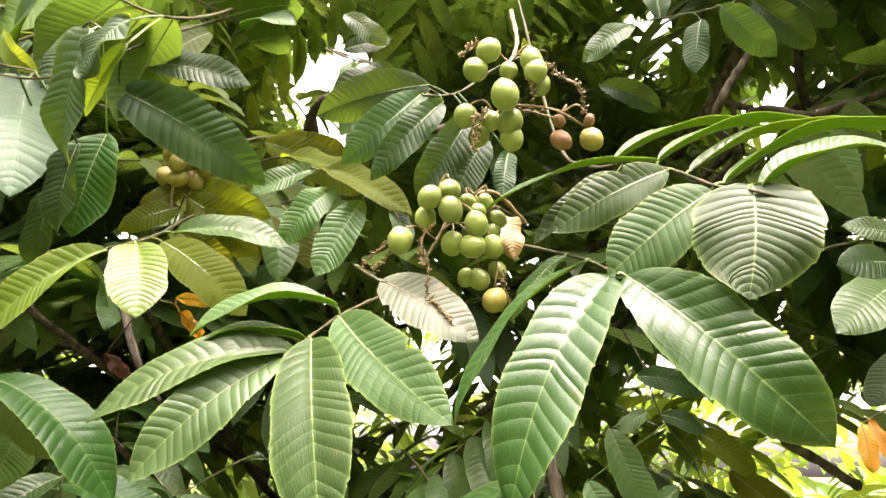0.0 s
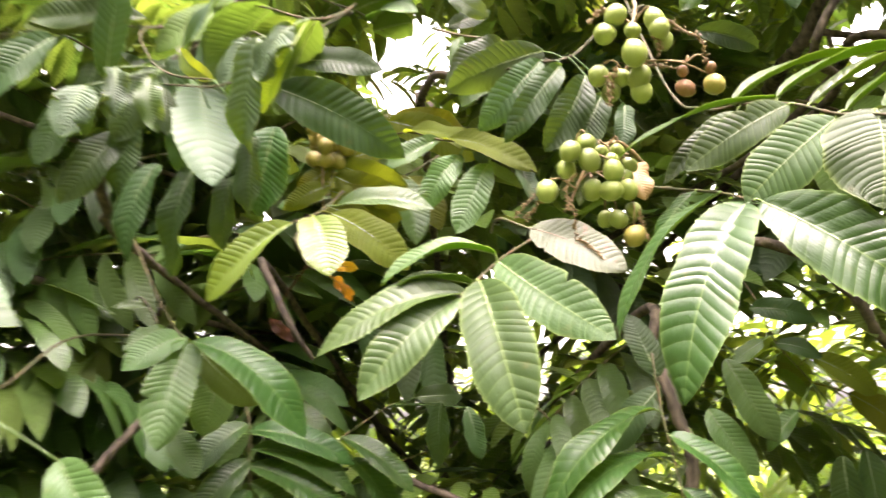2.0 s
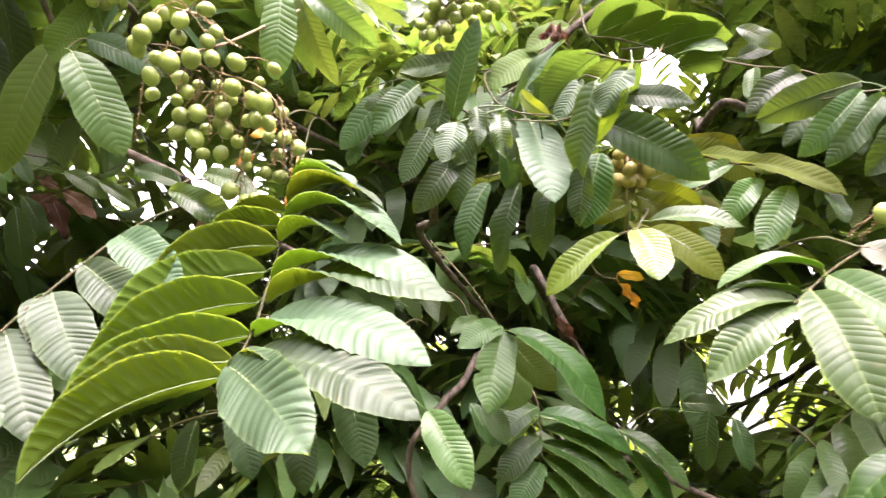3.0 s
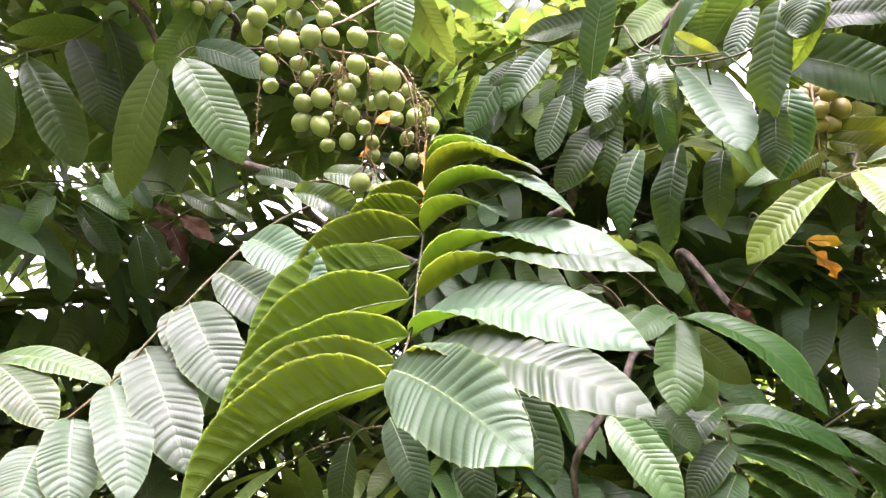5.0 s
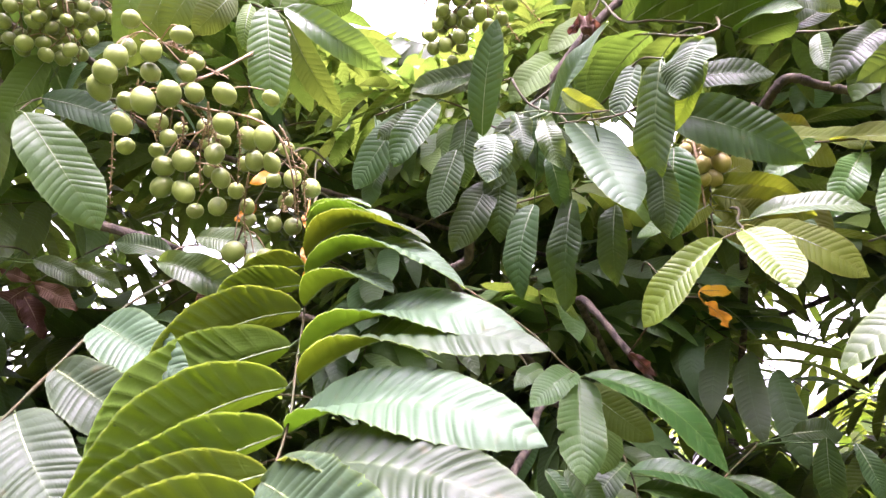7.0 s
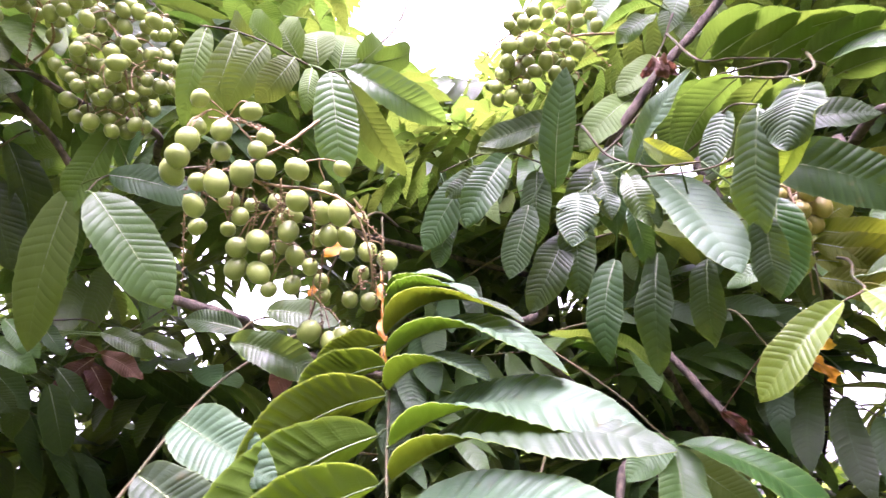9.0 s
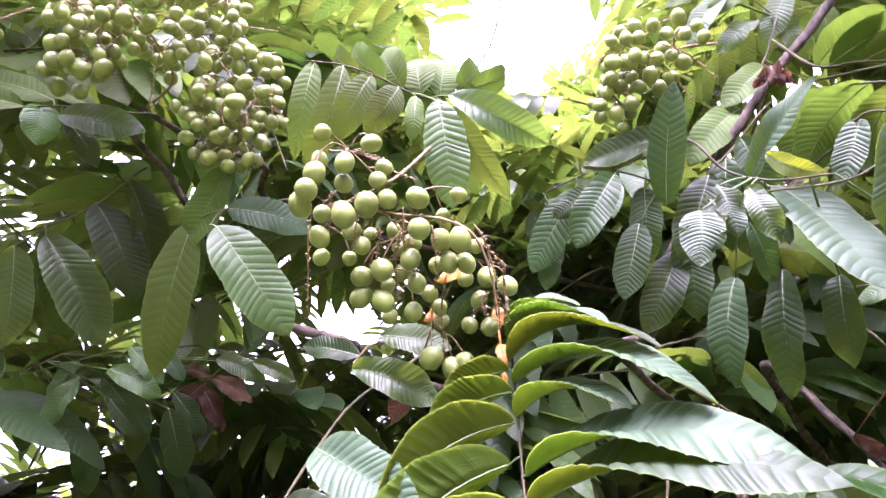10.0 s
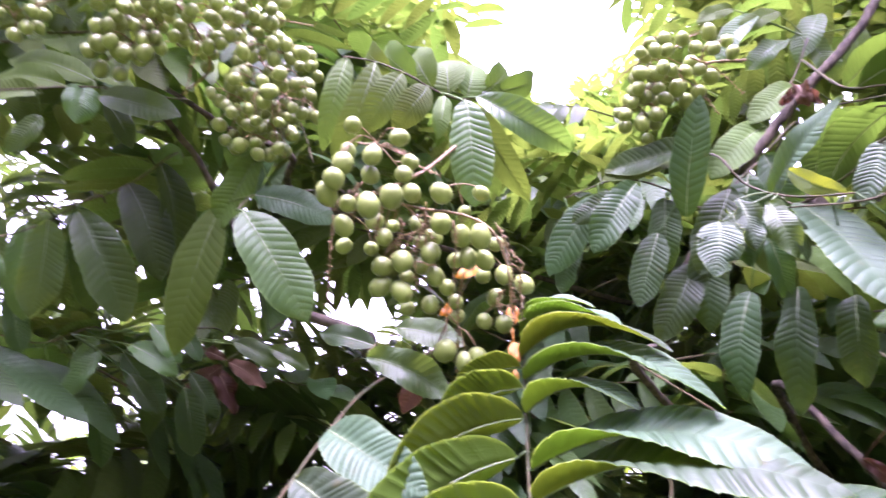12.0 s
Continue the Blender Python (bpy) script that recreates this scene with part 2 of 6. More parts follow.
def blade(length, width, arch=0.08, fold=(0.3, 0.2), twist=0.0, across=4, ripple=1.0, seed=0, wavy=0.0, notch=0.0, full=0.5, curl=0.0):
    """A leaflet along +x, its upper face towards +z: oblong with a short point and a rounded base. Its rows of points follow the
    side veins, which are pressed in, with the blade swelling between them, and end in the teeth of the edge."""
    rng = random.Random(seed)
    ph, ph2 = rng.uniform(0, 6), rng.uniform(0, 6)
    verts, faces, uvs = [], [], []
    cols = 2 * across + 1
    slant = 0.25 * width / length
    peak = 0.50 + 0.4 * (full - 0.5) + rng.uniform(-0.05, 0.05)
    taper, bow, lean = rng.uniform(2.3, 2.9), rng.uniform(-0.035, 0.035), rng.uniform(-0.3, 0.3)
    rows = [(j + k) / VEINS for j in range(VEINS) for k in (0.0, 0.14, 0.5, 0.86)] + [1.0]
    swell = (0.0, 0.62, 1.0, 0.62)
    tooth = (0.03, -0.022, -0.006, 0.008)
    a = arch * length
    bite = [(rng.uniform(0.25, 0.9), rng.choice((-1, 1)), rng.uniform(0.02, 0.05)) for _ in range(int(notch * 12 + 0.5))]
    depth = [rng.uniform(0.65, 1.25) for _ in range(VEINS + 1)]
    for i, u0 in enumerate(rows):
        shift = (0.25 * math.sin(13 * u0 + ph) + 0.12 * math.sin(29 * u0 + ph2)) / VEINS * min(1.0, 8 * u0 * (1 - u0))
        for k in range(cols):
            v = (k - across) / across
            s = -1 if v < 0 else 1
            ends = min(1.0, 5 * u0) * min(1.0, 3.5 * (1 - u0))
            u = u0 + shift + ends * (slant * abs(v) ** 1.25 + (0.4 / VEINS * min(1.0, 3 * v) if v > 0 else 0.0))
            u = min(max(u, 0.0), 1.0)
            if u < peak:
                w = max(0.0, 1 - (1 - u / peak) ** 2.6) ** 0.62
            else:
                w = max(0.0, 1 - ((u - peak) / (1 - peak)) ** taper) ** 0.9
            half = 0.5 * width * max(w, 0.012)
            x = length * u * (1 - 0.25 * abs(arch))
            z = a * 4 * u * (1 - u) - curl * length * u ** 3
            slope = math.atan2(a * 4 * (1 - 2 * u) - curl * length * 3 * u * u, length)
            tw = twist * (1 / (1 + math.exp(-9 * (u - 0.36))) - 0.5) + wavy * 0.3 * math.sin(5 * u + ph)
            edge = 1.0
            if abs(v) > 0.99:
                edge += tooth[i % 4] * (0.6 + 0.6 * math.sin(31 * u0 + ph2)) + 0.02 * math.sin(23 * u + 2 * ph * s) + 0.018 * math.sin(11 * u + 3 * ph2 * s)
            if abs(v) > 0.6:
                for bu, bs, bw in bite:
                    if bs == s:
                        edge -= 0.35 * max(0.0, 1 - abs(u - bu) / bw)
            y = v * half * edge
            lift = (fold[0] + (fold[1] - fold[0]) * min(1.0, u * 1.3)) * (1 + lean * s)
            up = abs(y) * math.sin(lift) - 0.16 * y * y / max(half, 1e-4)
            y *= math.cos(lift)
            up += ripple * 0.0013 * min(1.7, width / 0.09) * (swell[i % 4] * depth[i // 4] - 0.5) * min(1, 6 * u * (1 - u)) * (min(1.0, 2.2 * abs(v)) * (1 - 0.6 * abs(v) ** 4) if v else 0.1)
            up += wavy * 0.014 * v * abs(v) * math.sin(12 * u + ph + (1.5 if v > 0 else 0))
            yy, zz = y * math.cos(tw) - up * math.sin(tw), y * math.sin(tw) + up * math.cos(tw)
            verts.append(Vector((x - zz * math.sin(slope), yy + bow * length * 4 * u * (1 - u), z + zz * math.cos(slope))))
            uvs.append((u0, v))
    for i in range(len(rows) - 1):
        for k in range(cols - 1):
            faces.append((i * cols + k, (i + 1) * cols + k, (i + 1) * cols + k + 1, i * cols + k + 1))
    # the midrib stands out below
    rib = [(Vector((length * u * (1 - 0.25 * abs(arch)), bow * length * 4 * u * (1 - u), a * 4 * u * (1 - u) - curl * length * u ** 3 - 0.0006))) for u in (i / 10 for i in range(11))]
    tv, tf = tube(rib, 0.0016, 0.0004, 5)
    return (verts, faces, uvs), (tv, tf, [(0.5, 0.0)] * len(tv))


def axes(base, tip, normal):
    x = (Vector(tip) - Vector(base)).normalized()
    z = Vector(normal)
    z = (z - x * z.dot(x)).normalized()
    y = z.cross(x)
    m = Matrix((x, y, z)).transposed().to_4x4()
    m.translation = base
    return m


# ---- ground ----
gv, gf = [], []
G = 40
for i in range(G + 1):
    for j in range(G + 1):
        r = [((k / G) * 2 - 1) for k in (i, j)]
        x, y = [math.copysign(abs(c) ** 3, c) * 400 for c in r]
        near = math.exp(-(x * x + y * y) / 900)
        gv.append((x, y, near * 0.06 * noise.noise(Vector((x * 0.7, y * 0.7, 0)))))
for i in range(G):
    for j in range(G):
        a = i * (G + 1) + j
        gf.append((a, a + G + 1, a + G + 2, a + 1))
tagged(new("ground", mesh_ob("ground", gv, gf, SOIL)), "brown leaf litter and low grass under the tree", "ground", kind="structure")

# ---- the tree: trunk and limbs ----
TREE = tagged(new("fruit_tree"), "tropical fruit tree with dark forking limbs and large ribbed leaves", "tree")
BOUGHS = []


def limb(points, r0, r1, name="limb", steps=7, mat=None):
    line = spline(points, steps * 2)
    line = [p + 0.5 * max(r0, r1) * noise.noise_vector(p * 9 + Vector((len(BOUGHS), 0, 0))) for p in line]
    v, f = tube(line, r0, r1, 11, 0.13, 0.14, seed=len(BOUGHS))
    part(name, mesh_ob(name, v, f, mat or BARK), TREE)
    BOUGHS.append(line)
    return line


limb([(-0.950, 4.300, -0.100), (-0.920, 4.280, 0.600), (-0.970, 4.330, 1.300), (-1.050, 4.400, 2.000), (-1.000, 4.450, 3.000), (-1.150, 4.600, 4.200)], 0.11, 0.06, "trunk")
limb([(-0.950, 4.300, 1.300), (-1.162, 2.790, 1.637), (-1.335, 1.554, 2.057), (-1.126, 1.170, 2.045), (-1.056, 1.075, 2.115), (-0.894, 1.078, 2.335), (-0.743, 1.092, 2.520), (-0.611, 1.154, 2.667), (-0.490, 1.215, 2.850)], 0.013, 0.010)
limb([(-0.950, 4.300, 1.600), (-0.010, 3.027, 2.012), (0.758, 1.986, 2.494), (0.767, 1.664, 2.504), (0.879, 1.590, 2.445), (1.121, 1.585, 2.525)], 0.016, 0.01)
limb([(-0.950, 4.300, 1.000), (-0.185, 3.113, 1.474), (0.442, 2.142, 2.008), (0.409, 1.635, 1.945), (0.531, 1.659, 1.909), (0.650, 1.700, 1.795), (0.753, 1.795, 1.666), (0.978, 1.905, 1.542)], 0.013, 0.012)
limb([(-0.950, 4.300, 2.000), (-1.481, 2.548, 1.957), (-1.915, 1.115, 2.068), (-1.630, 0.683, 2.011), (-1.735, 0.597, 2.062), (-1.926, 0.572, 2.176), (-2.091, 0.410, 2.516), (-2.023, 0.180, 2.606)], 0.016, 0.008)
limb([(-0.950, 4.300, 2.800), (-1.555, 2.406, 2.594), (-2.049, 0.856, 2.571), (-1.826, 0.507, 2.516), (-1.927, 0.403, 2.564), (-1.960, 0.289, 2.598), (-2.090, 0.196, 2.711)], 0.012, 0.006)
limb([(-0.950, 4.300, 0.700), (-1.027, 2.877, 1.172), (-1.091, 1.712, 1.703), (-1.094, 1.363, 1.562), (-1.123, 1.250, 1.455), (-1.170, 1.253, 1.362), (-1.161, 1.322, 1.222)], 0.013, 0.008)
limb([(-0.950, 4.300, 1.000), (-1.003, 2.942, 1.497), (-1.047, 1.831, 2.049), (-0.860, 1.593, 1.839), (-0.791, 1.632, 1.710)], 0.02, 0.006)
limb([(-0.950, 4.300, 2.400), (-0.039, 2.985, 2.319), (0.706, 1.908, 2.398), (0.633, 1.589, 2.437), (0.683, 1.539, 2.531), (0.744, 1.527, 2.642), (0.797, 1.501, 2.819)], 0.014, 0.009)
limb([(-0.950, 4.300, 1.600), (-0.674, 2.842, 1.966), (-0.449, 1.649, 2.412), (-0.406, 1.445, 2.368), (-0.368, 1.365, 2.374), (-0.324, 1.347, 2.386), (-0.260, 1.403, 2.371), (-0.170, 1.479, 2.374), (-0.031, 1.518, 2.409)], 0.014, 0.009)
limb([(-0.950, 4.300, 1.300), (-0.342, 3.055, 1.521), (0.156, 2.036, 1.848), (0.162, 1.865, 1.693), (0.203, 1.826, 1.526), (0.233, 1.841, 1.383), (0.185, 1.871, 1.225)], 0.014, 0.018)
limb([(-0.950, 4.300, 0.700), (-0.852, 3.042, 1.007), (-0.771, 2.013, 1.404), (-0.481, 1.753, 1.353), (-0.337, 1.785, 1.296)], 0.012, 0.008)
limb([(1.225, 2.437, 2.923), (1.113, 2.065, 2.734), (1.154, 1.974, 2.702), (1.283, 1.946, 2.658), (1.518, 1.971, 2.642)], 0.03, 0.034)
limb([(1.095, 1.995, 2.685), (1.066, 1.945, 2.770), (1.058, 1.907, 2.892), (1.106, 1.899, 3.106)], 0.016, 0.011)
limb([(0.732, 2.255, 2.694), (0.742, 1.997, 2.682), (0.807, 1.922, 2.772), (0.857, 1.892, 2.887), (0.900, 1.888, 3.082)], 0.024, 0.014)
limb([(0.787, 1.953, 2.735), (0.898, 1.954, 2.695), (1.018, 1.987, 2.688), (1.111, 2.014, 2.694)], 0.011, 0.009)
limb([(0.843, 1.944, 2.711), (0.847, 1.968, 2.632), (0.907, 2.087, 2.603)], 0.008, 0.006)

# ---- compound leaves seen close by ----
LOWER = {"waxy": "lower", "fresh": "lower_dull"}        # leaves whose lower face has a look of its own
LINES = {}
COUNT = [0]


def compound_leaf(label, points, r0=0.0029, r1=0.0016, group="large compound leaves"):
    """A leaf stalk on its way from the limbs; blades are added by leaflet()."""
    start = Vector(points[0])
    ob = tagged(new("compound_leaf"), label, "leaf", group)
    ob.location = start
    line = spline([Vector(p) - start for p in points], 8)
    v, f = tube(line, r0, r1, 7, 0.08, 0.35, seed=len(LINES))
    part("stalk", mesh_ob("stalk", v, f, RACHIS), ob)
    LINES[ob.name] = (start, line)
    return ob


def leaflet(ob, base, tip, normal, width, arch=0.08, fold=(0.3, 0.2), mat="mid", twist=0.0, wavy=0.15, notch=0.0, full=0.5, ripple=0.85, curl=0.0):
    if mat == "under":
        ripple *= 0.6
    start, line = LINES[ob.name]
    COUNT[0] += 1
    base, tip = Vector(base) - start, Vector(tip) - start
    near = min(line, key=lambda p: (p - base).length)
    chunk, rib = blade((tip - base).length / (1 - 0.25 * abs(arch)), width, arch, fold, twist, seed=COUNT[0], ripple=ripple, wavy=wavy, notch=notch, full=full, curl=curl)
    m = axes(base, tip, normal)
    verts = [m @ v for v in chunk[0]]
    bend = [near, near.lerp(base, 0.5) + Vector((0, 0, 0.002)), base + (tip - base) * 0.015]
    tv, tf = tube(spline(bend, 3), 0.0022, 0.0016, 5)
    v, f, uv = join([(verts, chunk[1], chunk[2]), (tv, tf, [(0.5, 0.0)] * len(tv))])
    midrib = mesh_ob("midrib", [m @ q for q in rib[0]], rib[1], MIDRIB_DRY if mat in ("brown", "orange", "faded", "dry") else MIDRIB)
    if mat not in LOWER:
        part("midrib", midrib, part("leaflet", mesh_ob("leaflet", v, f, LEAF[mat], uv), ob))
        return
    # a pale waxy upper face over a matt green lower one
    down = [q.copy() for q in verts]
    across = 9
    rows = len(chunk[0]) // across
    for i in range(rows):
        for k in range(across):
            q = i * across + k
            e1 = verts[min(i + 1, rows - 1) * across + k] - verts[max(i - 1, 0) * across + k]
            e2 = verts[i * across + min(k + 1, across - 1)] - verts[i * across + max(k - 1, 0)]
            nrm = e1.cross(e2)
            if nrm.length > 1e-9:
                down[q] = verts[q] - nrm.normalized() * 0.0009
    blades = (rows - 1) * (across - 1)
    o = len(v)
    lower = [tuple(i + o for i in reversed(q)) for q in chunk[1][:blades]]
    me = mesh_ob("leaflet", v + down[:rows * across], f + lower, LEAF[mat], uv + chunk[2][:rows * across])
    me.materials.append(LEAF[LOWER[mat]])
    for q in me.polygons[len(f):]:
        q.material_index = 1
    part("midrib", midrib, part("leaflet", me, ob))


f = compound_leaf("light green compound leaf with five broad ribbed leaflets", [(-0.085, 1.700, 2.023), (-0.059, 1.164, 1.888), (-0.114, 1.019, 1.812), (-0.149, 0.932, 1.762), (-0.181, 0.887, 1.718), (-0.201, 0.869, 1.695)])
leaflet(f, (-0.152, 0.926, 1.774), (-0.319, 0.855, 1.718), (0.15, -0.40, 0.91), 0.065, 0.15, (0.75, 0.45), "fresh", ripple=1.0)
leaflet(f, (-0.189, 0.916, 1.724), (-0.341, 0.860, 1.691), (0.16, -0.39, 0.91), 0.058, 0.13, (0.75, 0.45), "fresh", ripple=1.0)
leaflet(f, (-0.190, 0.903, 1.705), (-0.403, 0.808, 1.609), (0.25, -0.52, 0.82), 0.074, 0.13, (0.9, 0.15), "fresh", ripple=1.0)
leaflet(f, (-0.201, 0.875, 1.696), (-0.332, 0.793, 1.545), (0.34, -0.77, 0.54), 0.075, 0.08, (0.55, 0.2), "fresh", twist=-0.3, ripple=0.55)
leaflet(f, (-0.172, 0.887, 1.721), (-0.104, 0.761, 1.496), (-0.12, -0.88, 0.46), 0.098, 0.09, (0.45, 0.22), "young", ripple=0.42)
leaflet(f, (-0.144, 0.914, 1.756), (0.018, 0.822, 1.611), (-0.16, -0.91, 0.39), 0.090, 0.07, (0.39, 0.2), "young", notch=0.05, ripple=0.42)
f = compound_leaf("faded greyish pink leaf below the fruit", [(-0.243, 1.551, 2.013), (-0.157, 1.028, 1.867), (-0.096, 0.927, 1.811), (-0.080, 0.911, 1.803)])
leaflet(f, (-0.092, 0.918, 1.808), (0.045, 0.872, 1.715), (-0.09, -0.94, 0.34), 0.074, 0.08, (0.28, 0.14), "faded", notch=0.1, ripple=0.6)
f = compound_leaf("green compound leaf with long glossy hanging leaflets", [(0.092, 1.605, 2.095), (0.058, 1.069, 1.922), (0.151, 0.945, 1.855), (0.185, 0.867, 1.816), (0.205, 0.797, 1.776)])
leaflet(f, (0.181, 0.866, 1.816), (0.019, 0.813, 1.607), (-0.70, -0.34, 0.63), 0.046, 0.1, (0.56, 0.28), "deep", ripple=0.75)
leaflet(f, (0.200, 0.806, 1.779), (0.078, 0.730, 1.522), (-0.22, -0.90, 0.37), 0.087, 0.1, (0.5, 0.25), "deep", wavy=0.3, ripple=0.6)
leaflet(f, (0.161, 0.919, 1.841), (0.089, 0.891, 1.747), (-0.52, -0.62, 0.59), 0.044, 0.1, (0.31, 0.15), "deep", ripple=0.75)
leaflet(f, (0.213, 0.798, 1.776), (0.372, 0.728, 1.590), (0.05, -0.98, -0.18), 0.103, 0.09, (0.48, 0.24), "deep", wavy=0.4, ripple=0.5)
leaflet(f, (0.222, 0.819, 1.783), (0.451, 0.985, 1.695), (0.38, -0.79, -0.49), 0.082, 0.1, (0.35, 0.17), "old", ripple=0.75)
f = compound_leaf("broad light green compound leaf arching above the fruit", [(0.127, 1.434, 2.734), (0.174, 1.116, 2.144), (0.210, 1.005, 2.021), (0.252, 0.934, 1.984), (0.297, 0.872, 1.944), (0.327, 0.806, 1.888), (0.346, 0.752, 1.856), (0.370, 0.736, 1.839)])
leaflet(f, (0.293, 0.864, 1.939), (0.138, 0.849, 1.848), (-0.22, -0.97, -0.15), 0.059, 0.06, (0.3, 0.12), "young", wavy=0.12, notch=0.1, ripple=0.4, full=0.42)
leaflet(f, (0.326, 0.808, 1.883), (0.196, 0.800, 1.775), (-0.29, -0.95, -0.14), 0.079, 0.05, (0.3, 0.12), "young", wavy=0.1, ripple=0.4, full=0.55)
leaflet(f, (0.350, 0.758, 1.866), (0.317, 0.730, 1.728), (-0.40, -0.88, -0.26), 0.129, 0.05, (0.3, 0.15), "young", wavy=0.3, ripple=0.3, full=0.15)
leaflet(f, (0.243, 0.931, 1.972), (0.119, 0.932, 1.863), (-0.16, -0.96, 0.23), 0.038, 0.08, (0.5, 0.2), "fresh", ripple=0.8)
leaflet(f, (0.356, 0.759, 1.857), (0.505, 0.749, 1.903), (-0.37, -0.45, 0.81), 0.067, 0.12, (0.8, 0.3), "fresh", twist=0.3, ripple=0.9)
leaflet(f, (0.295, 0.896, 1.968), (0.056, 0.897, 1.904), (-0.06, -0.38, 0.92), 0.045, 0.09, (0.5, 0.3), "fresh", ripple=0.9)
leaflet(f, (0.237, 0.936, 1.987), (0.486, 0.967, 2.047), (-0.20, -0.32, 0.93), 0.073, 0.12, (0.6, 0.35), "fresh", ripple=1.0)
leaflet(f, (0.289, 0.888, 1.965), (0.525, 0.902, 2.009), (-0.20, -0.32, 0.93), 0.070, 0.12, (0.6, 0.35), "fresh", ripple=1.0)
leaflet(f, (0.316, 0.849, 1.929), (0.555, 0.849, 1.973), (-0.20, -0.32, 0.93), 0.067, 0.12, (0.6, 0.35), "fresh", ripple=1.0)
leaflet(f, (0.341, 0.810, 1.892), (0.561, 0.803, 1.953), (-0.20, -0.32, 0.93), 0.064, 0.12, (0.6, 0.35), "fresh", ripple=1.0)
f = compound_leaf("dark green compound leaf behind the fruit", [(0.215, 1.649, 2.688), (0.163, 1.172, 2.367), (0.072, 1.090, 2.272), (0.003, 1.039, 2.186), (-0.063, 1.009, 2.163), (-0.160, 1.046, 2.180)])
leaflet(f, (-0.058, 1.008, 2.165), (-0.176, 0.974, 2.019), (0.20, -0.90, -0.38), 0.070, 0.1, (0.45, 0.22), "old", wavy=0.18, ripple=0.5)
leaflet(f, (-0.020, 1.016, 2.154), (-0.131, 0.987, 1.995), (0.20, -0.90, -0.38), 0.056, 0.1, (0.45, 0.22), "old", wavy=0.3, ripple=0.5)
leaflet(f, (0.023, 1.028, 2.132), (-0.063, 1.019, 1.983), (0.20, -0.90, -0.38), 0.074, 0.083, (0.7, 0.35), "old", wavy=0.37, ripple=0.5)
leaflet(f, (0.051, 1.044, 2.097), (-0.009, 1.033, 1.961), (0.20, -0.90, -0.38), 0.064, 0.06, (0.42, 0.21), "old", wavy=0.2, ripple=0.5)
leaflet(f, (0.089, 1.055, 2.075), (0.078, 1.035, 1.980), (0.20, -0.90, -0.38), 0.042, 0.051, (0.69, 0.34), "old", wavy=0.24, ripple=0.5)
leaflet(f, (-0.049, 1.046, 2.210), (-0.250, 1.046, 2.154), (0.20, -0.90, -0.38), 0.081, 0.1, (0.31, 0.15), "old", wavy=0.18, ripple=0.5)
f = compound_leaf("yellowing olive compound leaf", [(-0.783, 1.944, 2.476), (-0.569, 1.455, 2.264), (-0.417, 1.324, 2.225), (-0.305, 1.236, 2.146), (-0.194, 1.180, 2.092), (-0.095, 1.138, 2.001)])
leaflet(f, (-0.417, 1.325, 2.223), (-0.217, 1.274, 2.123), (0.05, -0.84, 0.54), 0.074, 0.101, (0.63, 0.32), "olive", wavy=0.41, ripple=0.8)
leaflet(f, (-0.293, 1.237, 2.146), (-0.085, 1.140, 1.997), (-0.04, -0.86, 0.50), 0.077, 0.1, (0.62, 0.31), "olive", wavy=0.28, ripple=0.8)
leaflet(f, (-0.255, 1.199, 2.082), (-0.334, 1.164, 1.949), (0.31, -0.95, 0.06), 0.068, 0.109, (0.57, 0.29), "mid", wavy=0.4, ripple=0.55)
leaflet(f, (-0.190, 1.176, 2.046), (-0.256, 1.142, 1.884), (0.21, -0.97, 0.12), 0.077, 0.033, (0.57, 0.29), "mid", wavy=0.16, ripple=0.55)
leaflet(f, (-0.311, 1.253, 2.155), (-0.434, 1.214, 2.081), (0.20, -0.96, 0.17), 0.064, 0.057, (0.71, 0.36), "mid", wavy=0.27, ripple=0.55)
leaflet(f, (-0.131, 1.156, 2.030), (-0.093, 1.140, 1.934), (0.44, -0.85, 0.31), 0.045, 0.039, (0.62, 0.31), "old", wavy=0.18, ripple=0.55)
f = compound_leaf("yellow-green young leaf hanging in the light", [(-0.737, 1.653, 2.193), (-0.509, 1.161, 2.015), (-0.491, 1.030, 1.929), (-0.484, 0.959, 1.887), (-0.517, 0.938, 1.869)])
leaflet(f, (-0.517, 0.938, 1.867), (-0.665, 0.920, 1.732), (0.07, -1.00, 0.06), 0.073, 0.1, (0.9, 0.3), "lime", ripple=0.6)
leaflet(f, (-0.481, 0.951, 1.881), (-0.426, 0.900, 1.753), (0.39, -0.79, 0.47), 0.087, 0.06, (0.59, 0.29), "lime", full=0.36, ripple=0.4)
leaflet(f, (-0.463, 0.991, 1.898), (-0.319, 1.014, 1.783), (0.32, -0.92, 0.22), 0.077, 0.08, (0.31, 0.15), "olive", ripple=0.5)
leaflet(f, (-0.472, 1.033, 1.929), (-0.283, 1.068, 1.915), (0.19, -0.84, 0.51), 0.067, 0.1, (0.63, 0.32), "mid", ripple=0.55)
f = compound_leaf("dark green compound leaf with hanging ribbed leaflets", [(-0.683, 1.595, 2.820), (-0.484, 1.146, 2.468), (-0.528, 0.979, 2.287), (-0.570, 0.898, 2.175), (-0.634, 0.860, 2.121), (-0.761, 0.873, 2.153)])
leaflet(f, (-0.765, 0.873, 2.148), (-0.752, 0.882, 2.047), (0.82, -0.57, 0.06), 0.044, 0.06, (0.31, 0.15), "old", ripple=0.55)
leaflet(f, (-0.589, 0.978, 2.179), (-0.349, 1.095, 2.044), (0.31, -0.92, -0.26), 0.113, 0.07, (0.42, 0.21), "old", wavy=0.25, ripple=1.5)
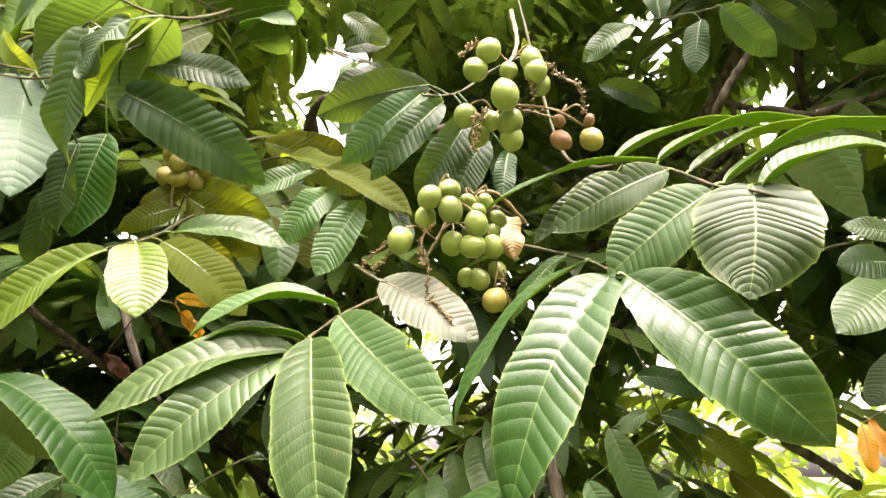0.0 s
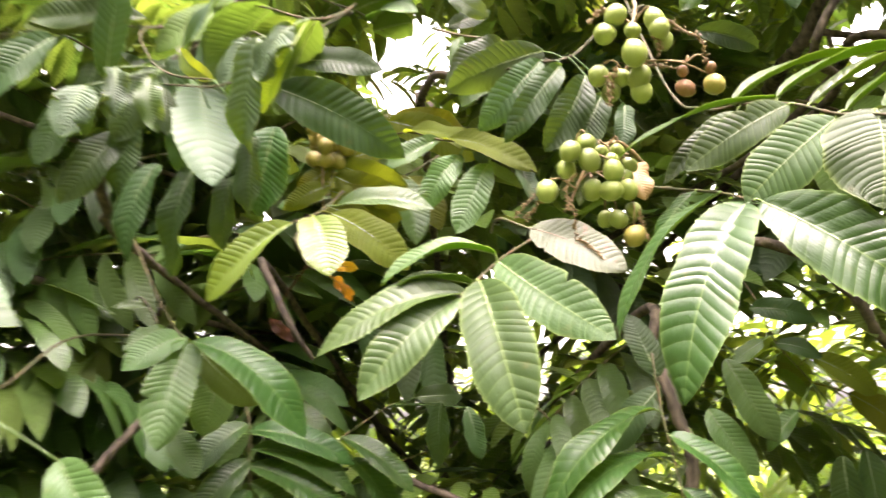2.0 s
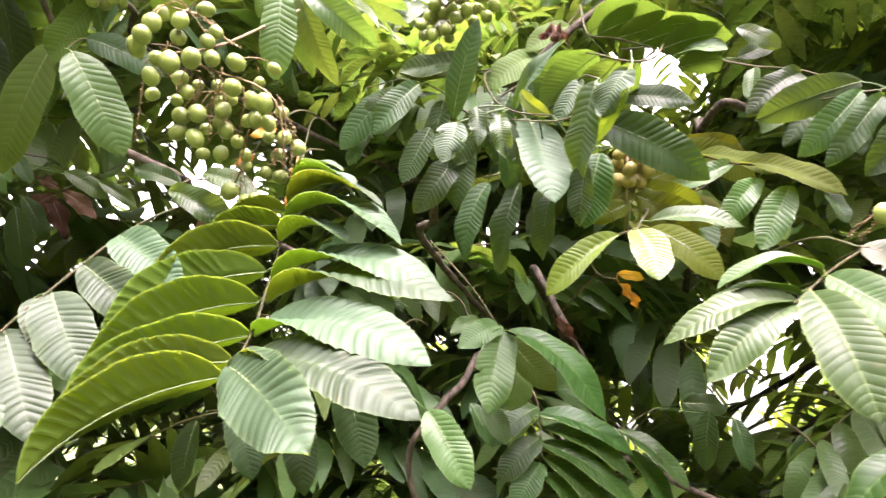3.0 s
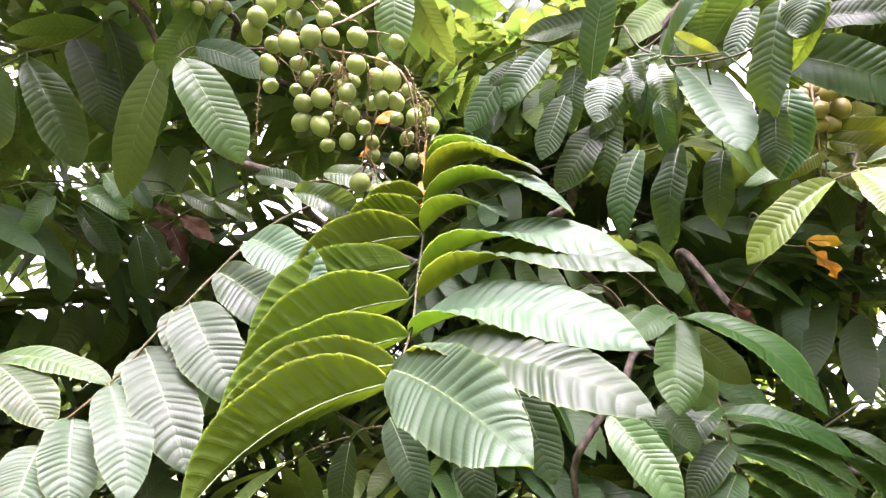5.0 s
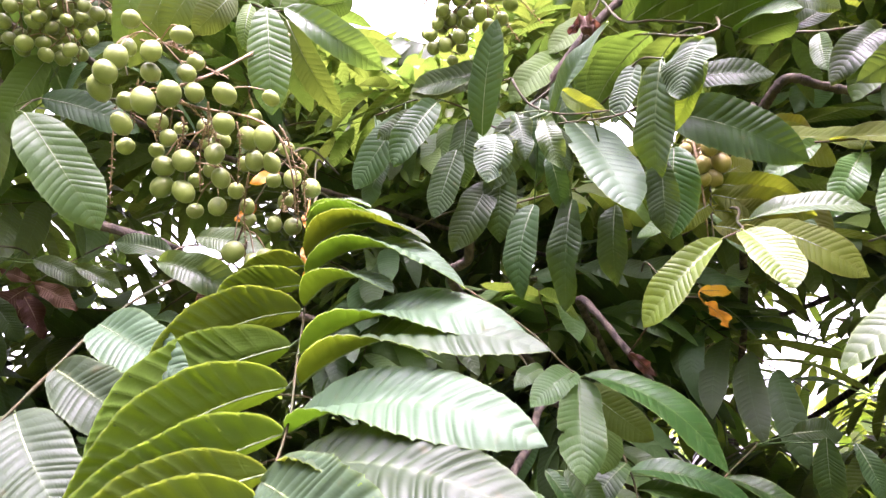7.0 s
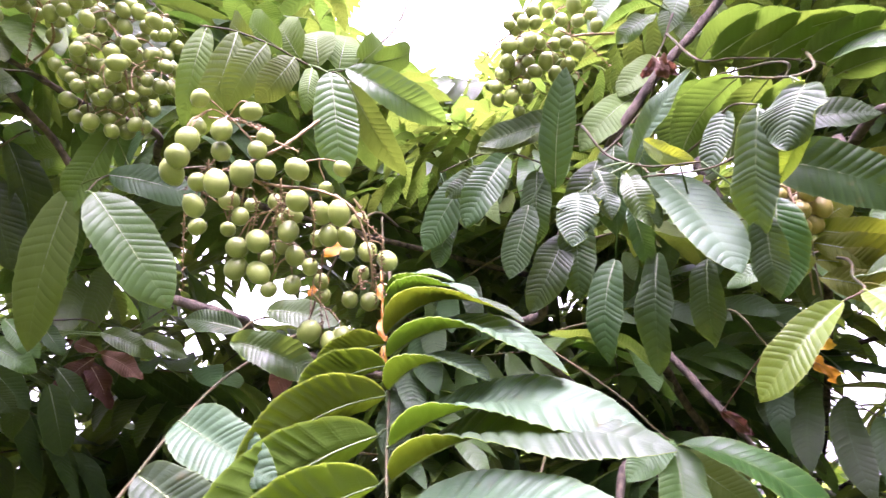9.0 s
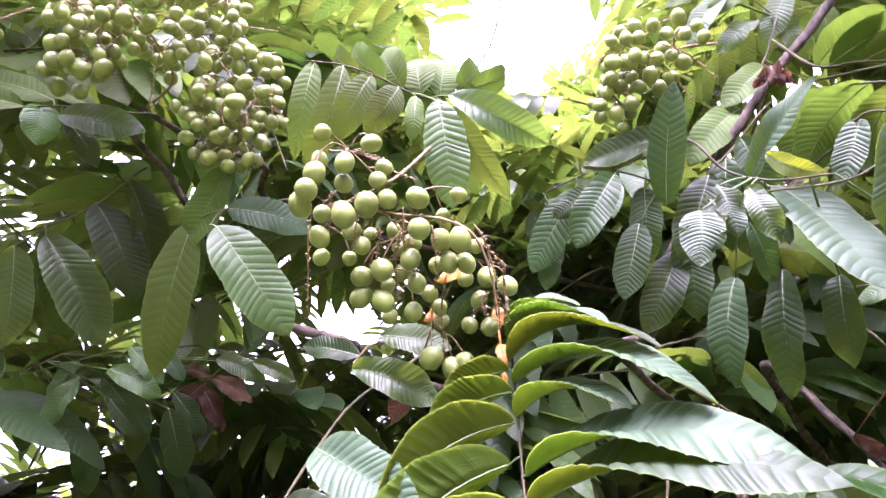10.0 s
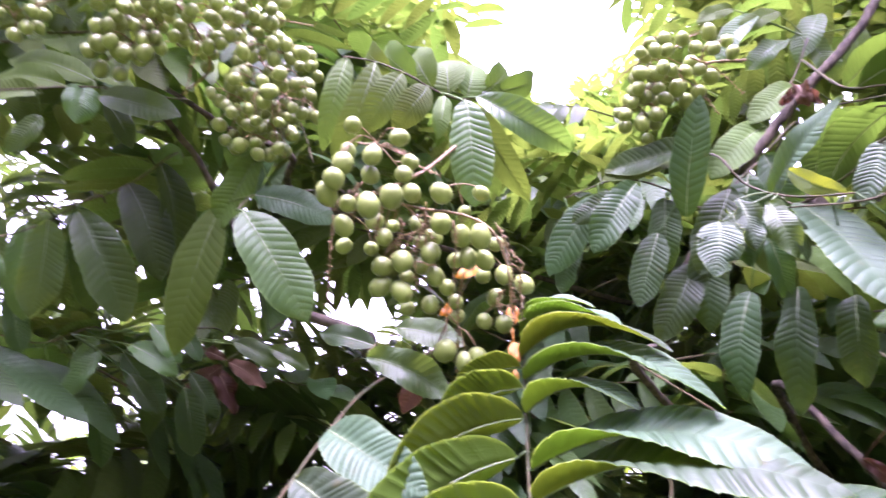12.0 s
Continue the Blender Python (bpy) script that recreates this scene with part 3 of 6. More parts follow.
leaflet(f, (-0.866, 0.898, 2.191), (-0.848, 0.874, 2.098), (0.56, -0.77, 0.31), 0.042, 0.136, (0.71, 0.36), "old", wavy=0.61, ripple=0.55)
leaflet(f, (-0.559, 0.987, 2.238), (-0.370, 1.025, 2.210), (0.21, -0.97, 0.13), 0.071, 0.057, (0.48, 0.24), "old", wavy=0.21, ripple=0.55)
f = compound_leaf("large fresh green compound leaf reaching out with ribbed leaflets", [(-1.537, 1.088, 2.295), (-1.225, 0.700, 2.052), (-1.184, 0.646, 1.942), (-1.169, 0.627, 1.857), (-1.146, 0.597, 1.750), (-1.121, 0.561, 1.662), (-1.085, 0.517, 1.581), (-1.059, 0.470, 1.518), (-1.043, 0.431, 1.481)])
leaflet(f, (-1.180, 0.635, 1.941), (-1.030, 0.623, 1.940), (0.10, -0.27, 0.96), 0.070, 0.17, (0.8, 0.3), "waxy", wavy=0.12, ripple=2.6, full=0.5)
leaflet(f, (-1.179, 0.635, 1.915), (-0.979, 0.614, 1.897), (0.10, -0.27, 0.96), 0.085, 0.17, (0.8, 0.3), "waxy", wavy=0.12, ripple=2.6, full=0.5)
leaflet(f, (-1.176, 0.626, 1.879), (-0.911, 0.623, 1.846), (0.10, -0.27, 0.96), 0.100, 0.17, (0.8, 0.3), "waxy", wavy=0.12, ripple=2.6, full=0.5)
leaflet(f, (-1.167, 0.623, 1.838), (-0.849, 0.618, 1.756), (0.10, -0.27, 0.96), 0.110, 0.17, (0.8, 0.3), "waxy", wavy=0.12, ripple=2.6, full=0.5)
leaflet(f, (-1.153, 0.605, 1.778), (-0.950, 0.579, 1.759), (0.10, -0.27, 0.96), 0.095, 0.17, (0.8, 0.3), "waxy", wavy=0.12, ripple=2.6, full=0.5)
leaflet(f, (-1.119, 0.567, 1.686), (-0.760, 0.631, 1.676), (0.10, -0.52, 0.85), 0.120, 0.13, (0.95, 0.1), "waxy", twist=0.5, wavy=0.12, ripple=3.4, full=0.55)
leaflet(f, (-1.128, 0.575, 1.637), (-0.725, 0.618, 1.646), (0.10, -0.52, 0.85), 0.128, 0.13, (0.95, 0.1), "waxy", twist=0.5, wavy=0.12, ripple=3.4, full=0.55)
leaflet(f, (-1.100, 0.533, 1.562), (-0.712, 0.547, 1.522), (0.10, -0.52, 0.85), 0.128, 0.13, (0.95, 0.1), "waxy", twist=0.5, wavy=0.12, ripple=3.4, full=0.55)
leaflet(f, (-1.064, 0.482, 1.498), (-0.690, 0.494, 1.435), (0.10, -0.52, 0.85), 0.128, 0.13, (0.95, 0.1), "waxy", twist=0.5, wavy=0.12, ripple=3.4, full=0.55)
leaflet(f, (-1.046, 0.438, 1.492), (-0.766, 0.351, 1.373), (-0.10, -0.90, 0.43), 0.128, 0.06, (0.25, 0.13), "waxy", wavy=0.6, full=0.3, ripple=3.2)
leaflet(f, (-1.172, 0.622, 1.862), (-1.242, 0.529, 1.788), (-0.55, 0.01, 0.83), 0.085, 0.12, (0.55, 0.62), "waxy", wavy=0.12, ripple=2.2, full=0.5)
leaflet(f, (-1.166, 0.616, 1.823), (-1.247, 0.487, 1.722), (-0.58, 0.02, 0.81), 0.110, 0.12, (0.55, 0.62), "waxy", wavy=0.12, ripple=2.2, full=0.5)
leaflet(f, (-1.158, 0.605, 1.771), (-1.250, 0.394, 1.616), (-0.62, 0.02, 0.79), 0.134, 0.12, (0.55, 0.62), "waxy", wavy=0.12, ripple=2.2, full=0.5)
leaflet(f, (-1.160, 0.588, 1.708), (-1.221, 0.315, 1.490), (-0.71, -0.01, 0.70), 0.149, 0.12, (0.55, 0.62), "waxy", wavy=0.12, ripple=2.2, full=0.5)
leaflet(f, (-1.133, 0.560, 1.635), (-1.163, 0.257, 1.413), (-0.75, 0.01, 0.66), 0.152, 0.12, (0.55, 0.62), "waxy", wavy=0.12, ripple=2.2, full=0.5)
leaflet(f, (-1.092, 0.517, 1.561), (-1.141, 0.233, 1.379), (-0.74, 0.05, 0.67), 0.152, 0.12, (0.55, 0.62), "waxy", wavy=0.12, ripple=2.2, full=0.5)
leaflet(f, (-1.061, 0.459, 1.505), (-1.102, 0.204, 1.333), (-0.78, 0.04, 0.62), 0.146, 0.12, (0.55, 0.62), "waxy", wavy=0.12, ripple=2.2, full=0.5)
leaflet(f, (-1.045, 0.431, 1.474), (-1.077, 0.166, 1.301), (-0.80, 0.04, 0.60), 0.152, 0.12, (0.55, 0.62), "waxy", wavy=0.12, ripple=2.2, full=0.5)
f = compound_leaf("compound leaf with a row of hanging grey-green ribbed leaflets", [(-1.775, 1.028, 2.145), (-1.404, 0.666, 1.952), (-1.417, 0.503, 1.834), (-1.388, 0.394, 1.733), (-1.381, 0.295, 1.598), (-1.385, 0.244, 1.520), (-1.379, 0.198, 1.450), (-1.401, 0.135, 1.368)])
leaflet(f, (-1.386, 0.394, 1.738), (-1.197, 0.428, 1.637), (0.35, -0.86, 0.37), 0.097, 0.08, (0.5, 0.25), "waxy", wavy=0.29, full=0.22, ripple=1.5)
leaflet(f, (-1.379, 0.339, 1.657), (-1.200, 0.400, 1.540), (0.52, -0.76, 0.39), 0.092, 0.08, (0.48, 0.24), "waxy", wavy=0.38, full=0.22, ripple=1.5)
leaflet(f, (-1.382, 0.297, 1.593), (-1.230, 0.328, 1.431), (0.62, -0.64, 0.45), 0.103, 0.07, (0.35, 0.17), "waxy", full=0.22, ripple=1.5)
leaflet(f, (-1.405, 0.283, 1.581), (-1.288, 0.328, 1.448), (0.74, -0.46, 0.49), 0.079, 0.07, (0.31, 0.15), "waxy", full=0.22, ripple=1.5)
leaflet(f, (-1.400, 0.248, 1.515), (-1.232, 0.259, 1.337), (0.62, -0.56, 0.55), 0.095, 0.06, (0.35, 0.17), "waxy", full=0.22, ripple=1.5)
leaflet(f, (-1.409, 0.247, 1.500), (-1.348, 0.249, 1.392), (0.84, -0.27, 0.47), 0.075, 0.06, (0.31, 0.15), "waxy", full=0.22, ripple=1.5)
leaflet(f, (-1.379, 0.199, 1.449), (-1.239, 0.188, 1.299), (0.66, -0.38, 0.65), 0.074, 0.06, (0.31, 0.15), "waxy", full=0.22, ripple=1.5)
leaflet(f, (-1.394, 0.167, 1.400), (-1.295, 0.150, 1.282), (0.73, -0.22, 0.64), 0.073, 0.06, (0.31, 0.15), "waxy", full=0.22, ripple=1.5)
leaflet(f, (-1.402, 0.137, 1.361), (-1.328, 0.099, 1.274), (0.60, -0.41, 0.69), 0.071, 0.06, (0.31, 0.15), "waxy", full=0.22, ripple=1.5)
f = compound_leaf("yellow-green leaf of a low side branch", [(-2.537, 0.250, 1.573), (-1.842, 0.087, 1.526), (-1.676, 0.102, 1.490), (-1.582, 0.116, 1.479)])
leaflet(f, (-1.607, 0.107, 1.482), (-1.454, 0.168, 1.380), (0.61, -0.52, 0.60), 0.078, 0.06, (0.31, 0.15), "young", ripple=1.5)
leaflet(f, (-1.624, 0.118, 1.488), (-1.447, 0.236, 1.456), (0.47, -0.53, 0.71), 0.053, 0.08, (0.31, 0.15), "young", ripple=1.5)
f = compound_leaf("dark green compound leaf low in the crown", [(-1.379, 1.632, 1.817), (-1.132, 1.124, 1.724), (-1.089, 0.938, 1.607), (-1.070, 0.780, 1.537), (-1.167, 0.673, 1.446), (-1.265, 0.605, 1.419)])
leaflet(f, (-1.039, 0.740, 1.530), (-0.956, 0.753, 1.346), (0.56, -0.80, 0.20), 0.087, 0.044, (0.32, 0.16), "old", wavy=0.16, ripple=0.55)
leaflet(f, (-1.222, 0.630, 1.441), (-1.131, 0.630, 1.300), (0.61, -0.69, 0.39), 0.072, 0.065, (0.46, 0.23), "old", wavy=0.22, ripple=0.55)
leaflet(f, (-1.284, 0.598, 1.399), (-1.283, 0.592, 1.261), (0.52, -0.85, 0.04), 0.060, 0.033, (0.71, 0.36), "old", wavy=0.16, ripple=0.55)
leaflet(f, (-0.929, 0.922, 1.474), (-0.803, 0.916, 1.320), (0.32, -0.90, 0.30), 0.086, 0.054, (0.43, 0.22), "mid", wavy=0.2, ripple=0.55)
leaflet(f, (-1.122, 0.716, 1.430), (-1.056, 0.700, 1.280), (0.61, -0.71, 0.35), 0.071, 0.116, (0.29, 0.15), "old", wavy=0.2, ripple=0.55)
f = compound_leaf("green compound leaf with a torn leaflet among twigs", [(-1.339, 1.510, 2.104), (-1.003, 1.208, 1.846), (-0.903, 1.159, 1.742), (-0.867, 1.169, 1.704)])
leaflet(f, (-0.870, 1.167, 1.703), (-0.847, 1.067, 1.481), (0.59, -0.69, 0.42), 0.106, 0.06, (0.55, 0.3), "mid", wavy=0.5, notch=0.12, ripple=0.6)
leaflet(f, (-0.861, 1.174, 1.707), (-0.607, 1.221, 1.496), (0.59, -0.50, 0.63), 0.115, 0.16, (0.45, 0.2), "deep", wavy=0.2, ripple=0.7, full=0.55)
leaflet(f, (-0.879, 1.170, 1.719), (-0.946, 1.068, 1.638), (0.52, -0.58, 0.62), 0.074, 0.12, (0.5, 0.2), "mid", ripple=0.6)
leaflet(f, (-0.887, 1.231, 1.698), (-0.756, 1.285, 1.572), (0.54, -0.77, -0.35), 0.080, 0.08, (0.3, 0.2), "under", ripple=0.5)
leaflet(f, (-0.871, 1.287, 1.647), (-0.863, 1.236, 1.507), (0.57, -0.76, -0.31), 0.098, 0.05, (0.3, 0.2), "under", ripple=0.5)
leaflet(f, (-0.943, 1.236, 1.523), (-0.863, 1.230, 1.420), (0.59, -0.74, 0.33), 0.065, 0.05, (0.4, 0.2), "mid", ripple=0.6)
f = compound_leaf("dark compound leaf with long drooping leaflets", [(-1.194, 1.847, 1.749), (-0.906, 1.474, 1.598), (-0.849, 1.416, 1.515), (-0.837, 1.398, 1.468), (-0.822, 1.379, 1.406), (-0.813, 1.373, 1.319)])
leaflet(f, (-0.849, 1.416, 1.519), (-0.598, 1.477, 1.431), (0.38, -0.58, 0.72), 0.086, 0.13, (0.5, 0.25), "deep", full=0.5, ripple=0.9)
leaflet(f, (-0.841, 1.408, 1.474), (-0.585, 1.464, 1.358), (0.37, -0.57, 0.73), 0.085, 0.13, (0.5, 0.25), "deep", full=0.5, ripple=0.9)
leaflet(f, (-0.834, 1.398, 1.437), (-0.575, 1.446, 1.290), (0.37, -0.56, 0.75), 0.090, 0.13, (0.5, 0.25), "deep", full=0.5, ripple=0.9)
leaflet(f, (-0.825, 1.388, 1.400), (-0.638, 1.401, 1.264), (0.38, -0.54, 0.75), 0.084, 0.13, (0.5, 0.25), "deep", full=0.5, ripple=0.9)
leaflet(f, (-0.815, 1.377, 1.356), (-0.672, 1.378, 1.236), (0.38, -0.53, 0.76), 0.081, 0.13, (0.5, 0.25), "deep", full=0.5, ripple=0.9)
leaflet(f, (-0.853, 1.414, 1.534), (-0.935, 1.300, 1.412), (0.30, -0.67, 0.68), 0.078, 0.13, (0.5, 0.25), "deep", ripple=0.8)
leaflet(f, (-0.837, 1.397, 1.451), (-0.904, 1.285, 1.320), (0.28, -0.65, 0.70), 0.082, 0.13, (0.5, 0.25), "deep", ripple=0.8)
leaflet(f, (-0.821, 1.377, 1.384), (-0.853, 1.285, 1.261), (0.27, -0.64, 0.72), 0.081, 0.13, (0.5, 0.25), "deep", ripple=0.8)
f = compound_leaf("bunch of dark hanging ribbed leaflets", [(-1.041, 1.411, 2.698), (-0.878, 0.946, 2.353), (-0.826, 0.901, 2.241), (-0.752, 0.881, 2.177), (-0.657, 0.876, 2.147)])
leaflet(f, (-0.860, 0.791, 2.119), (-0.876, 0.772, 2.009), (0.45, -0.89, 0.09), 0.077, 0.066, (0.43, 0.22), "waxy", wavy=0.22, notch=0.3, full=0.3, ripple=0.8)
leaflet(f, (-0.828, 0.821, 2.171), (-0.816, 0.824, 2.063), (0.51, -0.86, 0.04), 0.047, 0.069, (0.66, 0.33), "waxy", wavy=0.6, notch=0.3, ripple=0.8)
leaflet(f, (-0.788, 0.868, 2.170), (-0.763, 0.873, 2.050), (0.33, -0.94, 0.03), 0.053, 0.138, (0.57, 0.29), "mid", wavy=0.49, ripple=0.55)
leaflet(f, (-0.885, 1.035, 2.075), (-0.930, 1.027, 1.855), (-0.07, -0.94, -0.33), 0.078, 0.102, (0.46, 0.23), "old", wavy=0.31, ripple=0.55)
leaflet(f, (-0.802, 1.049, 2.072), (-0.847, 1.066, 1.827), (-0.17, -0.90, -0.40), 0.079, 0.131, (0.7, 0.35), "old", wavy=0.58, ripple=0.55)
leaflet(f, (-0.713, 1.056, 2.036), (-0.740, 1.082, 1.865), (-0.24, -0.86, -0.45), 0.071, 0.115, (0.59, 0.29), "old", wavy=0.42, ripple=0.55)
leaflet(f, (-0.823, 0.981, 2.158), (-0.823, 1.032, 2.042), (0.48, -0.63, -0.61), 0.054, 0.064, (0.69, 0.34), "old", wavy=0.29, ripple=0.55)
leaflet(f, (-0.585, 0.915, 2.038), (-0.602, 0.938, 1.891), (-0.09, -0.87, -0.48), 0.064, 0.066, (0.7, 0.35), "old", wavy=0.4, ripple=0.55)
f = compound_leaf("compound leaf around the limb with upright and drooping leaflets", [(-1.032, 1.615, 2.542), (-0.905, 1.089, 2.300), (-0.949, 0.987, 2.273), (-0.994, 0.921, 2.306), (-1.078, 0.879, 2.339), (-1.198, 0.852, 2.319)])
leaflet(f, (-0.962, 0.945, 2.232), (-0.869, 0.861, 2.461), (0.14, -0.91, -0.39), 0.079, 0.04, (0.31, 0.15), "old", wavy=0.17, ripple=0.55)
leaflet(f, (-0.907, 0.975, 2.404), (-1.099, 0.856, 2.350), (0.49, -0.86, 0.15), 0.078, 0.08, (0.7, 0.35), "young", wavy=0.38, ripple=0.8)
leaflet(f, (-1.031, 0.866, 2.304), (-1.115, 0.811, 2.136), (0.47, -0.88, 0.05), 0.084, 0.087, (0.6, 0.3), "old", wavy=0.35, ripple=0.55)
leaflet(f, (-1.020, 0.928, 2.207), (-1.074, 0.910, 2.040), (0.27, -0.96, 0.02), 0.074, 0.03, (0.36, 0.18), "old", ripple=0.55)
leaflet(f, (-1.058, 0.881, 2.287), (-1.169, 0.827, 2.231), (0.39, -0.91, 0.12), 0.058, 0.092, (0.52, 0.26), "old", wavy=0.32, ripple=0.55)
leaflet(f, (-1.118, 0.866, 2.306), (-1.242, 0.841, 2.130), (0.33, -0.94, -0.10), 0.088, 0.033, (0.28, 0.14), "old", ripple=0.55)
leaflet(f, (-1.190, 0.890, 2.213), (-1.229, 0.871, 2.094), (0.32, -0.95, 0.05), 0.054, 0.087, (0.34, 0.17), "old", wavy=0.21, ripple=0.55)
leaflet(f, (-1.005, 0.957, 2.299), (-1.029, 0.976, 2.131), (0.04, -0.99, -0.12), 0.073, 0.104, (0.41, 0.2), "old", wavy=0.27, ripple=0.55)
f = compound_leaf("compound leaf with hanging leaflets seen from below", [(-0.459, 1.246, 2.608), (-0.443, 0.984, 2.334), (-0.473, 0.925, 2.280), (-0.516, 0.911, 2.285), (-0.562, 0.899, 2.303), (-0.613, 0.904, 2.325)])
leaflet(f, (-0.475, 0.925, 2.281), (-0.579, 0.981, 2.116), (-0.30, 0.51, 0.81), 0.092, 0.17, (0.3, 0.12), "under", full=0.45, ripple=0.5)
leaflet(f, (-0.518, 0.911, 2.286), (-0.620, 0.942, 2.167), (-0.31, 0.49, 0.82), 0.093, 0.17, (0.3, 0.12), "under", full=0.45, ripple=0.5)
leaflet(f, (-0.564, 0.906, 2.309), (-0.705, 0.932, 2.187), (-0.34, 0.46, 0.82), 0.112, 0.17, (0.3, 0.12), "under", full=0.45, ripple=0.5)
leaflet(f, (-0.615, 0.921, 2.337), (-0.732, 0.965, 2.223), (-0.35, 0.44, 0.82), 0.097, 0.17, (0.3, 0.12), "old", full=0.45, ripple=0.5)
leaflet(f, (-0.475, 0.826, 2.195), (-0.527, 0.819, 2.087), (-0.34, -0.94, 0.01), 0.100, 0.1, (0.3, 0.15), "waxy", wavy=0.6, full=0.45, ripple=1.0)
leaflet(f, (-0.474, 0.828, 2.152), (-0.560, 0.884, 2.065), (-0.00, -0.96, -0.28), 0.036, 0.1, (0.6, 0.3), "lime", ripple=0.5)
f = compound_leaf("light green compound leaf against the sky", [(-0.702, 1.171, 2.691), (-0.636, 1.046, 2.485), (-0.568, 1.049, 2.455), (-0.500, 1.059, 2.424), (-0.437, 1.067, 2.390), (-0.391, 1.080, 2.345)])
leaflet(f, (-0.634, 1.049, 2.482), (-0.495, 1.000, 2.519), (-0.24, 0.44, 0.86), 0.083, 0.14, (0.3, 0.12), "under", full=0.5, ripple=0.5)
leaflet(f, (-0.612, 1.046, 2.472), (-0.431, 1.010, 2.469), (-0.23, 0.46, 0.86), 0.085, 0.14, (0.3, 0.12), "under", full=0.5, ripple=0.5)
leaflet(f, (-0.563, 1.051, 2.452), (-0.354, 1.015, 2.418), (-0.21, 0.48, 0.85), 0.087, 0.14, (0.3, 0.12), "under", full=0.5, ripple=0.5)
leaflet(f, (-0.507, 1.065, 2.432), (-0.306, 1.010, 2.396), (-0.18, 0.50, 0.85), 0.084, 0.14, (0.3, 0.12), "under", full=0.5, ripple=0.5)
leaflet(f, (-0.457, 1.063, 2.398), (-0.285, 1.014, 2.366), (-0.17, 0.51, 0.84), 0.080, 0.14, (0.3, 0.12), "under", full=0.5, ripple=0.5)
leaflet(f, (-0.417, 1.068, 2.367), (-0.296, 1.017, 2.329), (-0.11, -0.78, 0.62), 0.077, 0.12, (0.5, 0.3), "fresh", ripple=1.0)
leaflet(f, (-0.414, 1.079, 2.349), (-0.309, 1.029, 2.313), (-0.17, 0.53, 0.83), 0.073, 0.14, (0.3, 0.12), "under", full=0.5, ripple=0.5)
f = compound_leaf("dark leaflets hanging in front of the limb", [(-0.811, 1.666, 2.809), (-0.746, 1.130, 2.496), (-0.826, 1.053, 2.375), (-0.885, 1.019, 2.304), (-0.985, 1.022, 2.159)])
leaflet(f, (-0.846, 1.040, 2.348), (-0.884, 1.058, 2.137), (-0.06, -0.90, -0.42), 0.092, 0.1, (0.49, 0.24), "old", wavy=0.5, ripple=0.55)
leaflet(f, (-0.883, 1.017, 2.310), (-0.971, 1.000, 2.120), (0.19, -0.91, -0.38), 0.090, 0.08, (0.49, 0.24), "old", wavy=0.5, ripple=0.55)
leaflet(f, (-0.952, 1.024, 2.204), (-0.976, 1.034, 2.001), (0.06, -0.91, -0.42), 0.088, 0.08, (0.49, 0.24), "old", wavy=0.5, ripple=0.55)
leaflet(f, (-0.985, 1.022, 2.159), (-1.068, 0.975, 1.980), (0.25, -0.93, -0.26), 0.087, 0.08, (0.49, 0.24), "old", wavy=0.4, ripple=0.55)
leaflet(f, (-0.810, 1.056, 2.392), (-0.792, 1.111, 2.219), (0.40, -0.74, -0.54), 0.078, 0.1, (0.49, 0.24), "old", wavy=0.5, ripple=0.55)
leaflet(f, (-0.894, 1.026, 2.304), (-0.830, 1.114, 2.111), (0.49, -0.71, -0.51), 0.095, 0.1, (0.49, 0.24), "old", wavy=0.5, ripple=0.55)
f = compound_leaf("broad grey-green leaflets hanging below the limb", [(-0.911, 1.256, 2.518), (-0.801, 1.036, 2.278), (-0.754, 0.975, 2.208), (-0.656, 0.923, 2.215), (-0.592, 0.880, 2.238), (-0.544, 0.855, 2.206)])
leaflet(f, (-0.755, 0.969, 2.206), (-0.638, 0.873, 1.928), (0.50, -0.74, 0.45), 0.122, 0.05, (0.35, 0.2), "waxy", wavy=0.2, full=0.5, ripple=0.8)
leaflet(f, (-0.798, 0.974, 2.244), (-0.630, 0.860, 2.333), (-0.05, -0.92, 0.38), 0.075, 0.08, (0.6, 0.3), "waxy", wavy=0.3, ripple=0.9)
leaflet(f, (-0.749, 0.893, 2.239), (-0.668, 0.895, 2.159), (0.13, -0.72, -0.68), 0.041, 0.1, (0.5, 0.3), "lime", ripple=0.4)
leaflet(f, (-0.597, 0.891, 2.239), (-0.655, 0.892, 2.126), (0.09, -0.94, 0.33), 0.058, 0.06, (0.5, 0.3), "waxy", ripple=1.6)
leaflet(f, (-0.547, 0.839, 2.192), (-0.602, 0.923, 1.994), (-0.16, -0.95, 0.27), 0.078, 0.08, (0.6, 0.3), "waxy", wavy=0.5, ripple=1.7)
leaflet(f, (-0.565, 0.947, 2.073), (-0.601, 0.966, 1.898), (0.26, -0.96, -0.04), 0.101, 0.06, (0.5, 0.2), "deep", wavy=0.3, ripple=0.5)
f = compound_leaf("matt green leaflets round the upper limb seen from below", [(-0.705, 1.816, 3.225), (-0.680, 1.273, 2.837), (-0.726, 1.193, 2.674), (-0.791, 1.131, 2.548), (-0.905, 1.063, 2.454), (-0.990, 0.988, 2.407)])
leaflet(f, (-0.984, 0.991, 2.410), (-1.099, 0.850, 2.331), (0.74, -0.66, 0.11), 0.074, 0.1, (0.42, 0.21), "under", ripple=0.6)
leaflet(f, (-0.806, 1.138, 2.519), (-0.922, 1.027, 2.353), (0.51, -0.84, 0.21), 0.089, 0.1, (0.42, 0.21), "under", wavy=0.27, ripple=0.6)
